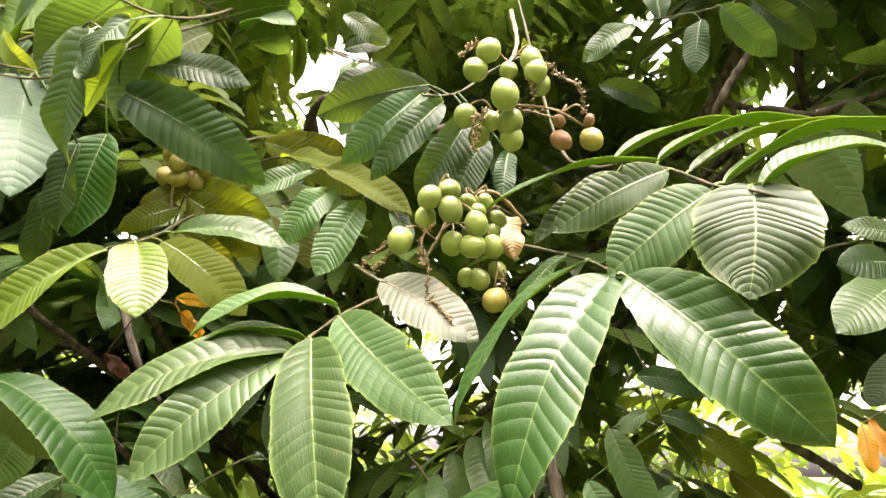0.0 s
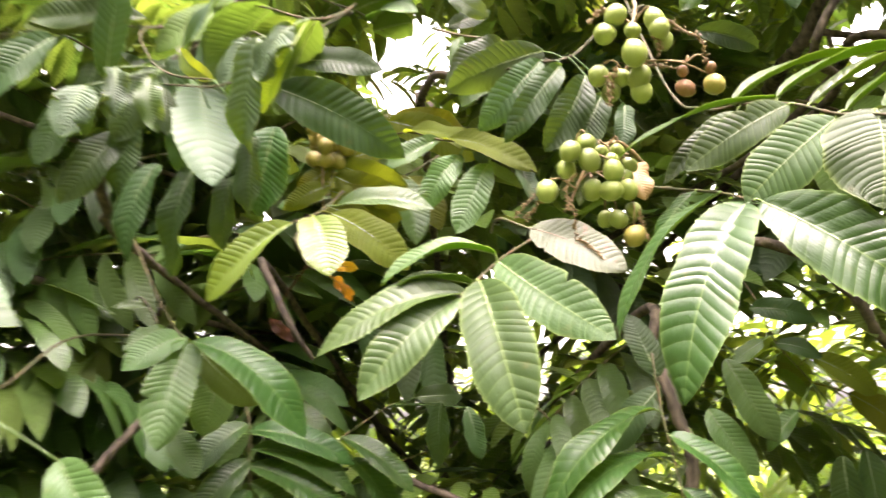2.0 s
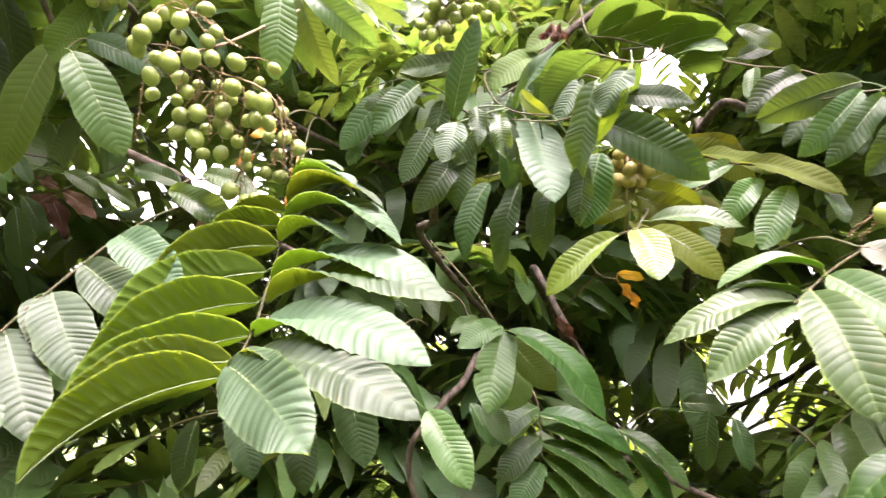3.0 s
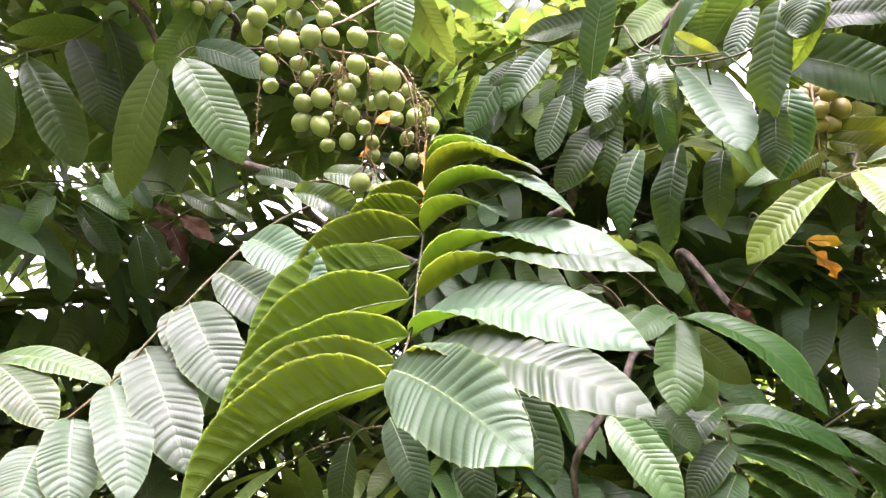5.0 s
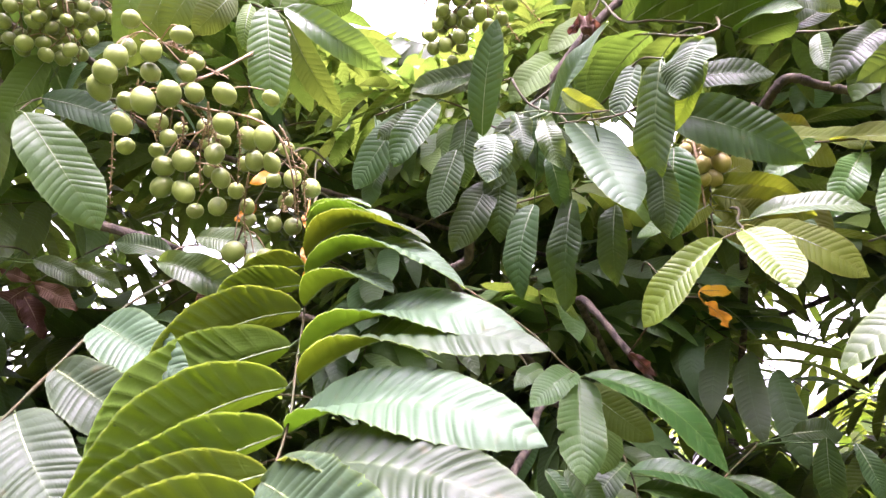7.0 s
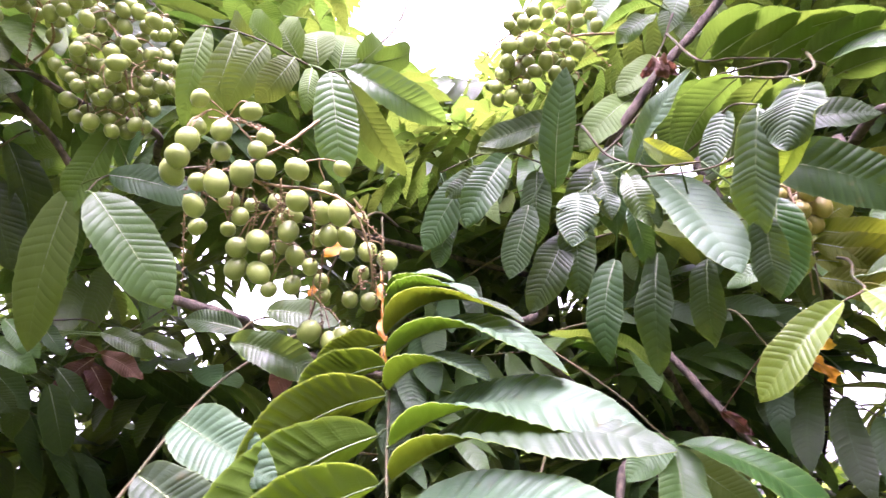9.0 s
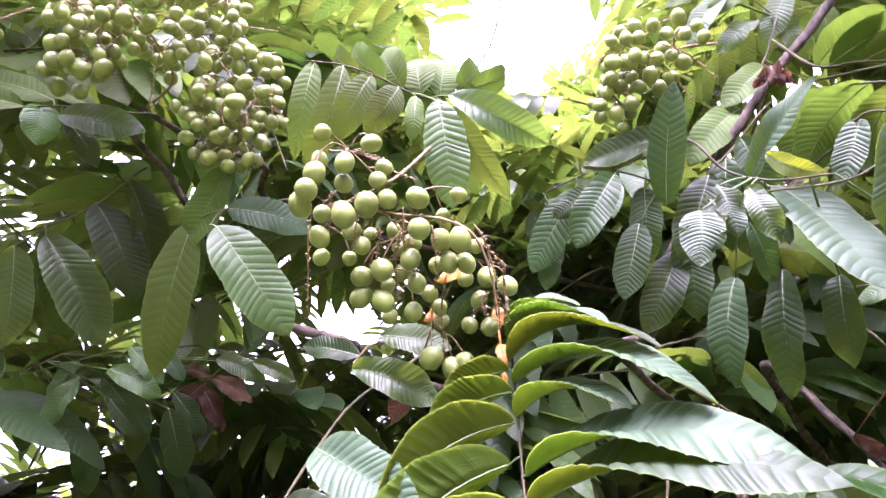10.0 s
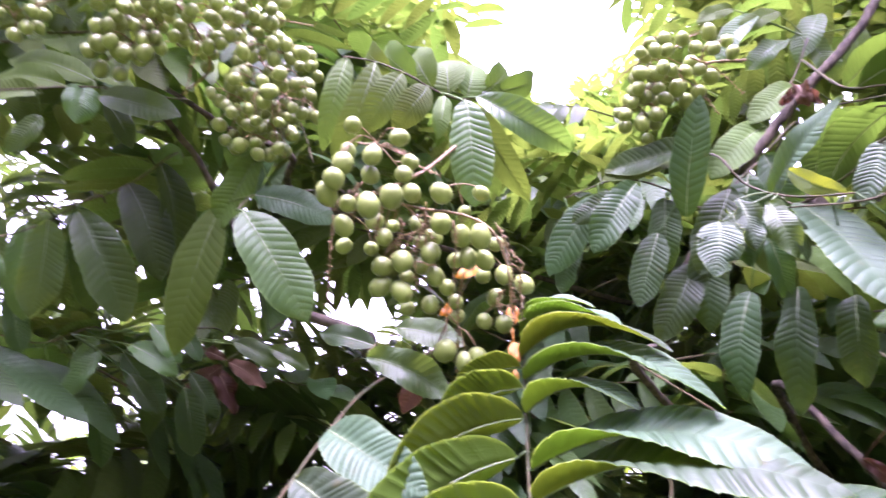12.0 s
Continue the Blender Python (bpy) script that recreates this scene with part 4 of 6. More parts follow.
leaflet(f, (-0.733, 1.183, 2.635), (-0.832, 1.092, 2.506), (0.49, -0.85, 0.22), 0.080, 0.1, (0.49, 0.24), "under", wavy=0.25, ripple=0.6)
leaflet(f, (-0.628, 1.301, 2.561), (-0.758, 1.236, 2.354), (0.20, -0.96, 0.18), 0.106, 0.1, (0.49, 0.24), "under", wavy=0.2, ripple=0.6)
leaflet(f, (-0.690, 1.244, 2.822), (-0.650, 1.313, 2.689), (0.40, -0.86, -0.33), 0.066, 0.1, (0.42, 0.21), "mid", wavy=0.59, ripple=0.55)
leaflet(f, (-0.727, 1.219, 2.809), (-0.827, 1.162, 2.717), (0.48, -0.88, 0.03), 0.064, 0.1, (0.49, 0.24), "mid", wavy=0.52, ripple=0.55)
leaflet(f, (-0.645, 1.268, 2.890), (-0.722, 1.240, 2.742), (0.17, -0.98, 0.10), 0.073, 0.1, (0.49, 0.24), "mid", wavy=0.2, ripple=0.55)
leaflet(f, (-0.727, 1.193, 2.890), (-0.819, 1.125, 2.823), (0.59, -0.81, -0.01), 0.057, 0.1, (0.42, 0.21), "under", wavy=0.24, ripple=0.6)
leaflet(f, (-0.775, 1.158, 2.877), (-0.876, 1.108, 2.730), (0.33, -0.94, 0.09), 0.073, 0.1, (0.56, 0.28), "mid", wavy=0.25, ripple=0.55)
leaflet(f, (-0.583, 1.323, 2.848), (-0.591, 1.376, 2.677), (-0.34, -0.90, -0.26), 0.077, 0.1, (0.42, 0.21), "under", ripple=0.6)
leaflet(f, (-0.820, 1.146, 2.923), (-0.903, 1.079, 2.867), (0.63, -0.78, 0.00), 0.052, 0.1, (0.42, 0.21), "under", wavy=0.34, ripple=0.6)
f = compound_leaf("backlit compound leaf arching over the fruit", [(-1.147, 0.804, 3.560), (-1.306, 0.901, 2.997), (-1.309, 0.742, 2.658), (-1.331, 0.648, 2.544), (-1.355, 0.578, 2.528), (-1.390, 0.502, 2.548), (-1.444, 0.445, 2.576), (-1.508, 0.400, 2.596)])
leaflet(f, (-1.501, 0.411, 2.595), (-1.588, 0.442, 2.382), (0.55, -0.40, -0.74), 0.062, 0.13, (0.25, 0.1), "under", full=0.45, ripple=0.9)
leaflet(f, (-1.437, 0.444, 2.568), (-1.554, 0.451, 2.342), (0.53, -0.42, -0.73), 0.071, 0.13, (0.25, 0.1), "under", full=0.45, ripple=0.9)
leaflet(f, (-1.392, 0.488, 2.543), (-1.475, 0.463, 2.389), (0.50, -0.44, -0.74), 0.072, 0.13, (0.25, 0.1), "under", full=0.45, ripple=0.9)
leaflet(f, (-1.355, 0.536, 2.518), (-1.417, 0.495, 2.402), (0.48, -0.47, -0.74), 0.072, 0.13, (0.25, 0.1), "under", full=0.45, ripple=0.9)
leaflet(f, (-1.330, 0.566, 2.497), (-1.344, 0.569, 2.383), (0.45, -0.51, -0.74), 0.041, 0.13, (0.25, 0.1), "under", full=0.45, ripple=0.9)
leaflet(f, (-1.425, 0.481, 2.565), (-1.503, 0.477, 2.681), (0.40, -0.35, -0.85), 0.064, 0.16, (0.2, 0.1), "under", full=0.35, ripple=0.9)
leaflet(f, (-1.390, 0.528, 2.557), (-1.474, 0.503, 2.688), (0.39, -0.36, -0.85), 0.087, 0.16, (0.2, 0.1), "under", full=0.35, ripple=0.9)
leaflet(f, (-1.369, 0.566, 2.542), (-1.426, 0.558, 2.685), (0.37, -0.39, -0.84), 0.090, 0.16, (0.2, 0.1), "under", full=0.35, ripple=0.9)
leaflet(f, (-1.351, 0.605, 2.538), (-1.385, 0.625, 2.678), (0.36, -0.41, -0.84), 0.090, 0.16, (0.2, 0.1), "under", full=0.35, ripple=0.9)
leaflet(f, (-1.330, 0.647, 2.546), (-1.344, 0.687, 2.684), (0.34, -0.43, -0.84), 0.083, 0.16, (0.2, 0.1), "under", full=0.35, ripple=0.9)
leaflet(f, (-1.308, 0.685, 2.574), (-1.297, 0.758, 2.695), (0.32, -0.45, -0.84), 0.082, 0.16, (0.2, 0.1), "under", full=0.35, ripple=0.9)
leaflet(f, (-1.294, 0.718, 2.598), (-1.256, 0.827, 2.700), (0.30, -0.46, -0.84), 0.071, 0.16, (0.2, 0.1), "under", full=0.35, ripple=0.9)
leaflet(f, (-1.237, 0.530, 2.414), (-1.242, 0.575, 2.180), (0.46, -0.77, -0.45), 0.089, 0.05, (0.35, 0.17), "mid", wavy=0.2, ripple=1.1)
leaflet(f, (-1.273, 0.612, 2.497), (-1.147, 0.814, 2.408), (0.50, -0.81, -0.30), 0.089, 0.13, (0.5, 0.3), "mid", twist=0.3, wavy=0.25, ripple=1.0)
leaflet(f, (-1.302, 0.648, 2.504), (-1.271, 0.821, 2.321), (0.42, -0.60, -0.68), 0.072, 0.08, (0.4, 0.2), "under", wavy=0.2, ripple=0.6)
leaflet(f, (-1.332, 0.665, 2.528), (-1.338, 0.789, 2.343), (0.21, -0.72, -0.66), 0.068, 0.08, (0.4, 0.2), "under", wavy=0.2, ripple=0.6)
f = compound_leaf("compound leaf with one broad ribbed hanging leaflet", [(-2.108, 0.930, 2.666), (-1.727, 0.612, 2.420), (-1.729, 0.478, 2.346), (-1.725, 0.373, 2.285), (-1.707, 0.329, 2.218)])
leaflet(f, (-1.688, 0.334, 2.213), (-1.611, 0.487, 1.989), (0.81, -0.57, -0.11), 0.121, 0.05, (0.28, 0.14), "mid", wavy=0.27, ripple=0.55)
leaflet(f, (-1.725, 0.373, 2.285), (-1.634, 0.548, 2.262), (0.89, -0.46, 0.03), 0.085, 0.08, (0.27, 0.13), "old", wavy=0.18, ripple=0.55)
leaflet(f, (-1.738, 0.372, 2.398), (-1.863, 0.364, 2.227), (0.49, -0.81, -0.32), 0.091, 0.05, (0.56, 0.28), "under", wavy=0.47, ripple=0.6)
leaflet(f, (-1.838, 0.356, 2.291), (-2.013, 0.413, 1.962), (0.57, -0.70, -0.42), 0.112, 0.08, (0.29, 0.15), "under", wavy=0.18, ripple=0.6)
leaflet(f, (-1.873, 0.390, 2.286), (-1.988, 0.413, 2.103), (0.52, -0.75, -0.42), 0.093, 0.031, (0.53, 0.27), "old", ripple=0.55)
f = compound_leaf("dark compound leaf with ribbed hanging leaflets", [(-2.616, 0.553, 2.825), (-2.135, 0.340, 2.559), (-2.165, 0.255, 2.423), (-2.213, 0.165, 2.337), (-2.297, 0.071, 2.298)])
leaflet(f, (-2.210, 0.170, 2.313), (-2.189, 0.349, 2.065), (0.95, -0.29, -0.13), 0.132, 0.101, (0.67, 0.34), "mid", wavy=0.44, ripple=0.55)
leaflet(f, (-2.295, 0.090, 2.273), (-2.337, 0.168, 2.043), (0.98, -0.07, -0.20), 0.106, 0.074, (0.59, 0.29), "mid", wavy=0.29, ripple=0.55)
leaflet(f, (-2.295, 0.161, 2.282), (-2.335, 0.182, 2.112), (0.96, 0.19, -0.20), 0.075, 0.084, (0.71, 0.36), "old", wavy=0.39, ripple=0.55)
leaflet(f, (-2.171, 0.250, 2.423), (-2.131, 0.383, 2.177), (0.98, -0.21, 0.04), 0.122, 0.089, (0.35, 0.17), "old", wavy=0.22, ripple=0.55)
leaflet(f, (-2.346, 0.030, 2.292), (-2.378, 0.065, 2.093), (0.99, -0.02, -0.16), 0.088, 0.033, (0.28, 0.14), "mid", ripple=0.55)
leaflet(f, (-2.135, 0.302, 2.504), (-2.203, 0.444, 2.213), (0.98, 0.10, -0.18), 0.125, 0.098, (0.67, 0.34), "old", wavy=0.42, ripple=0.55)
f = compound_leaf("compound leaf catching the sky light near the fruit", [(-2.417, 0.473, 2.914), (-1.957, 0.271, 2.605), (-1.979, 0.181, 2.574), (-2.023, 0.067, 2.549), (-2.108, -0.046, 2.512), (-2.222, -0.148, 2.489)])
leaflet(f, (-2.020, 0.083, 2.531), (-1.868, 0.224, 2.484), (0.68, -0.74, -0.02), 0.085, 0.08, (0.45, 0.22), "mid", wavy=0.23, ripple=0.55)
leaflet(f, (-2.044, 0.048, 2.549), (-2.043, 0.062, 2.444), (0.99, -0.11, -0.01), 0.084, 0.09, (0.46, 0.23), "mid", wavy=0.28, full=0.2, ripple=0.55)
leaflet(f, (-2.138, 0.009, 2.482), (-2.187, -0.023, 2.378), (0.88, -0.36, -0.30), 0.051, 0.096, (0.34, 0.17), "mid", wavy=0.22, ripple=0.55)
leaflet(f, (-2.066, 0.073, 2.594), (-2.262, -0.080, 2.666), (0.64, -0.75, 0.15), 0.084, 0.1, (0.27, 0.13), "under", wavy=0.16, ripple=0.6)
leaflet(f, (-2.094, 0.024, 2.562), (-2.259, -0.095, 2.582), (0.59, -0.81, 0.03), 0.082, 0.1, (0.48, 0.24), "under", wavy=0.33, ripple=0.6)
leaflet(f, (-2.121, -0.010, 2.531), (-2.264, -0.119, 2.501), (0.62, -0.78, -0.08), 0.078, 0.1, (0.63, 0.32), "under", wavy=0.32, ripple=0.6)
leaflet(f, (-2.044, 0.160, 2.606), (-2.262, 0.026, 2.733), (0.61, -0.74, 0.27), 0.085, 0.1, (0.62, 0.31), "under", wavy=0.44, ripple=0.6)
leaflet(f, (-2.014, 0.097, 2.519), (-1.998, 0.181, 2.421), (0.97, -0.25, -0.05), 0.056, 0.101, (0.24, 0.12), "old", wavy=0.16, ripple=0.55)
f = compound_leaf("small dark compound leaf under the limb", [(-1.917, 1.136, 2.144), (-1.547, 0.728, 2.011), (-1.515, 0.626, 1.981), (-1.480, 0.547, 1.922)])
leaflet(f, (-1.462, 0.531, 1.902), (-1.329, 0.629, 1.828), (0.63, -0.76, 0.13), 0.078, 0.138, (0.7, 0.35), "mid", wavy=0.61, ripple=0.55)
leaflet(f, (-1.496, 0.632, 1.997), (-1.364, 0.706, 1.955), (0.53, -0.80, 0.27), 0.068, 0.091, (0.39, 0.2), "mid", wavy=0.25, ripple=0.55)
leaflet(f, (-1.504, 0.584, 1.946), (-1.620, 0.529, 1.981), (0.48, -0.82, 0.31), 0.057, 0.049, (0.57, 0.29), "old", wavy=0.21, ripple=0.55)
f = compound_leaf("cluster of dark leaves low on the limb", [(-2.726, 0.927, 2.259), (-2.229, 0.630, 2.132), (-2.150, 0.506, 2.087), (-2.159, 0.405, 2.067)])
leaflet(f, (-2.139, 0.397, 2.061), (-2.091, 0.472, 1.973), (0.90, -0.43, 0.13), 0.054, 0.074, (0.49, 0.24), "mid", wavy=0.26, ripple=0.55)
leaflet(f, (-2.125, 0.463, 2.072), (-2.090, 0.522, 1.989), (0.93, -0.34, 0.15), 0.046, 0.031, (0.62, 0.31), "old", ripple=0.55)
leaflet(f, (-2.359, 0.429, 2.034), (-2.316, 0.566, 1.895), (0.97, -0.21, 0.10), 0.086, 0.042, (0.71, 0.36), "old", wavy=0.21, ripple=0.55)
leaflet(f, (-2.390, 0.371, 2.075), (-2.431, 0.342, 1.954), (0.67, -0.74, -0.06), 0.056, 0.045, (0.6, 0.3), "mid", wavy=0.2, ripple=0.55)
leaflet(f, (-2.371, 0.525, 1.990), (-2.427, 0.585, 1.833), (0.94, -0.00, -0.33), 0.076, 0.06, (0.7, 0.35), "old", wavy=0.28, ripple=0.55)
leaflet(f, (-2.531, 0.271, 2.035), (-2.567, 0.199, 1.982), (0.81, -0.55, 0.19), 0.041, 0.083, (0.48, 0.24), "mid", wavy=0.27, ripple=0.55)
leaflet(f, (-2.284, 0.595, 2.004), (-2.265, 0.693, 1.889), (0.99, -0.13, 0.06), 0.065, 0.114, (0.52, 0.26), "old", wavy=0.38, ripple=0.55)
f = compound_leaf("olive green compound leaf of overlapping arched leaflets", [(-0.472, 2.068, 2.484), (-0.368, 1.562, 2.269), (-0.442, 1.423, 2.154), (-0.516, 1.333, 2.097), (-0.601, 1.269, 2.055)])
leaflet(f, (-0.434, 1.396, 2.138), (-0.332, 1.327, 1.956), (0.42, -0.74, 0.52), 0.093, 0.12, (0.27, 0.13), "olive", wavy=0.18, ripple=0.8)
leaflet(f, (-0.472, 1.355, 2.116), (-0.380, 1.288, 1.915), (0.55, -0.68, 0.48), 0.097, 0.12, (0.7, 0.35), "mid", wavy=0.3, ripple=0.55)
leaflet(f, (-0.520, 1.313, 2.089), (-0.430, 1.259, 1.926), (0.52, -0.68, 0.52), 0.084, 0.12, (0.41, 0.2), "olive", wavy=0.28, ripple=0.8)
leaflet(f, (-0.561, 1.291, 2.071), (-0.498, 1.247, 1.937), (0.62, -0.61, 0.49), 0.067, 0.12, (0.29, 0.15), "mid", wavy=0.2, ripple=0.55)
leaflet(f, (-0.479, 1.372, 2.127), (-0.633, 1.440, 2.196), (-0.19, -0.88, 0.44), 0.078, 0.1, (0.56, 0.28), "olive", wavy=0.39, ripple=0.8)
leaflet(f, (-0.548, 1.347, 2.106), (-0.692, 1.364, 2.128), (-0.05, -0.92, 0.39), 0.063, 0.1, (0.64, 0.32), "olive", wavy=0.39, ripple=0.8)
leaflet(f, (-0.597, 1.288, 2.063), (-0.719, 1.258, 2.031), (0.14, -0.93, 0.34), 0.056, 0.1, (0.29, 0.15), "mid", wavy=0.21, ripple=0.55)
f = compound_leaf("dark compound leaf of arched drooping leaflets on a low twig", [(0.218, 2.227, 1.726), (0.143, 1.655, 1.701), (0.135, 1.535, 1.539), (0.142, 1.484, 1.447), (0.153, 1.452, 1.320)])
leaflet(f, (0.121, 1.512, 1.539), (-0.143, 1.341, 1.316), (-0.38, -0.46, 0.80), 0.097, 0.13, (0.5, 0.2), "deep", twist=-0.7, wavy=0.44, ripple=0.95)
leaflet(f, (0.129, 1.474, 1.436), (-0.112, 1.317, 1.307), (-0.22, -0.40, 0.89), 0.093, 0.13, (0.5, 0.2), "deep", twist=-0.7, ripple=0.95)
leaflet(f, (0.142, 1.445, 1.347), (-0.040, 1.302, 1.321), (0.08, -0.28, 0.96), 0.085, 0.12, (0.5, 0.2), "deep", twist=-0.61, wavy=0.16, ripple=0.95)
leaflet(f, (0.142, 1.497, 1.481), (0.308, 1.454, 1.313), (0.38, -0.73, 0.56), 0.086, 0.1, (0.55, 0.27), "deep", wavy=0.28, ripple=0.95)
leaflet(f, (0.153, 1.472, 1.371), (0.237, 1.432, 1.274), (0.32, -0.74, 0.59), 0.057, 0.1, (0.48, 0.24), "deep", wavy=0.24, ripple=0.95)
leaflet(f, (0.142, 1.576, 1.589), (0.011, 1.593, 1.439), (-0.46, -0.83, 0.31), 0.086, 0.1, (0.35, 0.17), "old", wavy=0.16, ripple=0.95)
leaflet(f, (0.145, 1.591, 1.615), (0.091, 1.629, 1.781), (0.14, -0.95, 0.27), 0.077, 0.05, (0.28, 0.14), "old", wavy=0.19, ripple=0.95)
f = compound_leaf("dark ribbed leaflets on a shaded twig", [(0.581, 2.513, 2.049), (0.428, 1.944, 1.960), (0.448, 1.819, 1.836), (0.474, 1.799, 1.712), (0.558, 1.836, 1.598)])
leaflet(f, (0.424, 1.793, 1.802), (0.585, 1.803, 1.758), (0.11, -0.98, 0.19), 0.072, 0.16, (0.45, 0.22), "old", wavy=0.22, ripple=0.55)
leaflet(f, (0.474, 1.801, 1.705), (0.582, 1.804, 1.661), (0.11, -0.97, 0.20), 0.050, 0.15, (0.41, 0.2), "old", wavy=0.19, ripple=0.55)
leaflet(f, (0.560, 1.820, 1.670), (0.708, 1.843, 1.562), (0.15, -0.99, -0.01), 0.079, 0.12, (0.66, 0.33), "olive", wavy=0.26, ripple=0.8)
leaflet(f, (0.445, 1.795, 1.712), (0.356, 1.796, 1.655), (-0.27, -0.88, 0.40), 0.045, 0.1, (0.31, 0.15), "mid", wavy=0.22, ripple=0.55)
leaflet(f, (0.653, 1.876, 1.570), (0.815, 1.914, 1.405), (0.21, -0.98, -0.02), 0.101, 0.12, (0.52, 0.26), "olive", wavy=0.3, ripple=0.8)
leaflet(f, (0.342, 1.791, 1.669), (0.440, 1.802, 1.450), (0.13, -0.99, 0.01), 0.095, 0.05, (0.39, 0.2), "mid", wavy=0.23, ripple=0.55)
leaflet(f, (0.281, 1.812, 1.540), (0.382, 1.813, 1.367), (0.17, -0.98, 0.09), 0.086, 0.05, (0.38, 0.19), "mid", wavy=0.29, ripple=0.55)
leaflet(f, (0.619, 1.907, 1.411), (0.620, 1.935, 1.198), (-0.64, -0.76, -0.10), 0.089, 0.05, (0.56, 0.28), "old", wavy=0.27, ripple=0.55)
leaflet(f, (0.679, 1.912, 1.425), (0.693, 1.941, 1.212), (-0.02, -0.99, -0.14), 0.091, 0.05, (0.46, 0.23), "old", wavy=0.28, ripple=0.55)
leaflet(f, (0.513, 1.846, 1.527), (0.423, 1.857, 1.426), (-0.50, -0.79, 0.36), 0.058, 0.1, (0.59, 0.29), "mid", wavy=0.37, ripple=0.55)
f = compound_leaf("dark compound leaf with long leaflets near the ground side", [(-0.765, 2.340, 1.562), (-0.595, 1.789, 1.585), (-0.652, 1.592, 1.511), (-0.672, 1.543, 1.486)])
leaflet(f, (-0.658, 1.542, 1.497), (-0.468, 1.547, 1.360), (0.46, -0.63, 0.62), 0.078, 0.1, (0.46, 0.23), "deep", wavy=0.18, ripple=0.9)
leaflet(f, (-0.633, 1.558, 1.441), (-0.503, 1.564, 1.263), (0.63, -0.63, 0.44), 0.081, 0.1, (0.63, 0.32), "deep", wavy=0.26, ripple=0.9)
leaflet(f, (-0.672, 1.543, 1.486), (-0.845, 1.584, 1.431), (-0.34, -0.82, 0.46), 0.080, 0.1, (0.62, 0.31), "old", wavy=0.48, ripple=0.9)
leaflet(f, (-1.029, 1.332, 1.525), (-0.956, 1.347, 1.408), (0.72, -0.58, 0.37), 0.059, 0.08, (0.5, 0.25), "deep", wavy=0.17, ripple=0.9)
leaflet(f, (-0.503, 1.696, 1.596), (-0.394, 1.812, 1.601), (0.69, -0.65, 0.31), 0.069, 0.1, (0.45, 0.22), "old", wavy=0.33, ripple=0.9)
leaflet(f, (-0.431, 1.708, 1.582), (-0.450, 1.745, 1.410), (-0.11, -0.97, -0.19), 0.076, 0.04, (0.64, 0.32), "old", wavy=0.19, ripple=0.9)
leaflet(f, (-0.369, 1.771, 1.569), (-0.337, 1.777, 1.424), (0.52, -0.85, 0.08), 0.064, 0.079, (0.52, 0.26), "old", wavy=0.28, ripple=0.9)
f = compound_leaf("pale glossy leaflet on a drooping twig", [(-1.577, 1.833, 1.958), (-1.148, 1.343, 1.863), (-1.034, 1.276, 1.769), (-1.052, 1.231, 1.726)])
leaflet(f, (-0.978, 1.237, 1.747), (-1.012, 1.142, 1.690), (0.58, -0.56, 0.59), 0.050, 0.1, (0.45, 0.22), "mid", wavy=0.31, ripple=0.55)
leaflet(f, (-1.096, 1.306, 1.827), (-1.150, 1.250, 1.816), (0.57, -0.65, 0.50), 0.034, 0.1, (0.55, 0.27), "mid", wavy=0.25, ripple=0.55)
f = compound_leaf("dark hanging leaflets high in the crown", [(1.199, 2.018, 3.277), (0.912, 1.542, 2.888), (0.669, 1.343, 2.629), (0.526, 1.285, 2.540), (0.379, 1.297, 2.527)])
leaflet(f, (0.520, 1.275, 2.508), (0.495, 1.279, 2.370), (-0.39, -0.92, 0.04), 0.060, 0.05, (0.62, 0.31), "old", wavy=0.31, ripple=0.55)
leaflet(f, (0.571, 1.285, 2.553), (0.704, 1.353, 2.461), (0.00, -0.81, -0.59), 0.076, 0.069, (0.39, 0.2), "mid", wavy=0.21, ripple=0.55)
leaflet(f, (0.656, 1.322, 2.595), (0.797, 1.372, 2.493), (-0.09, -0.84, -0.54), 0.078, 0.085, (0.64, 0.32), "old", wavy=0.36, ripple=0.55)
leaflet(f, (0.379, 1.299, 2.521), (0.263, 1.300, 2.426), (-0.06, -1.00, 0.07), 0.064, 0.08, (0.49, 0.24), "mid", wavy=0.32, ripple=0.55)
leaflet(f, (0.443, 1.303, 2.528), (0.444, 1.348, 2.700), (-0.04, -0.97, 0.26), 0.076, 0.105, (0.64, 0.32), "old", wavy=0.44, ripple=0.55)
leaflet(f, (0.772, 1.388, 2.680), (0.894, 1.430, 2.598), (-0.05, -0.86, -0.51), 0.066, 0.051, (0.38, 0.19), "old", wavy=0.18, ripple=0.55)
leaflet(f, (0.317, 1.424, 2.452), (0.466, 1.459, 2.396), (0.10, -0.94, -0.32), 0.070, 0.1, (0.7, 0.35), "old", wavy=0.2, ripple=0.55)
f = compound_leaf("broad glossy leaf of a neighbouring branch", [(1.310, 1.798, 2.130), (0.891, 1.230, 1.962), (0.761, 1.135, 1.890), (0.683, 1.089, 1.849)])
leaflet(f, (0.679, 1.089, 1.848), (0.537, 1.012, 1.753), (0.16, -0.87, 0.46), 0.081, 0.06, (0.28, 0.14), "mid", ripple=0.55)
leaflet(f, (0.725, 1.117, 1.933), (0.625, 1.101, 1.948), (0.17, -0.98, 0.11), 0.044, 0.1, (0.31, 0.15), "mid", ripple=0.55)
leaflet(f, (0.715, 1.131, 1.889), (0.588, 1.071, 1.871), (0.40, -0.90, 0.15), 0.061, 0.1, (0.31, 0.15), "old", ripple=0.55)
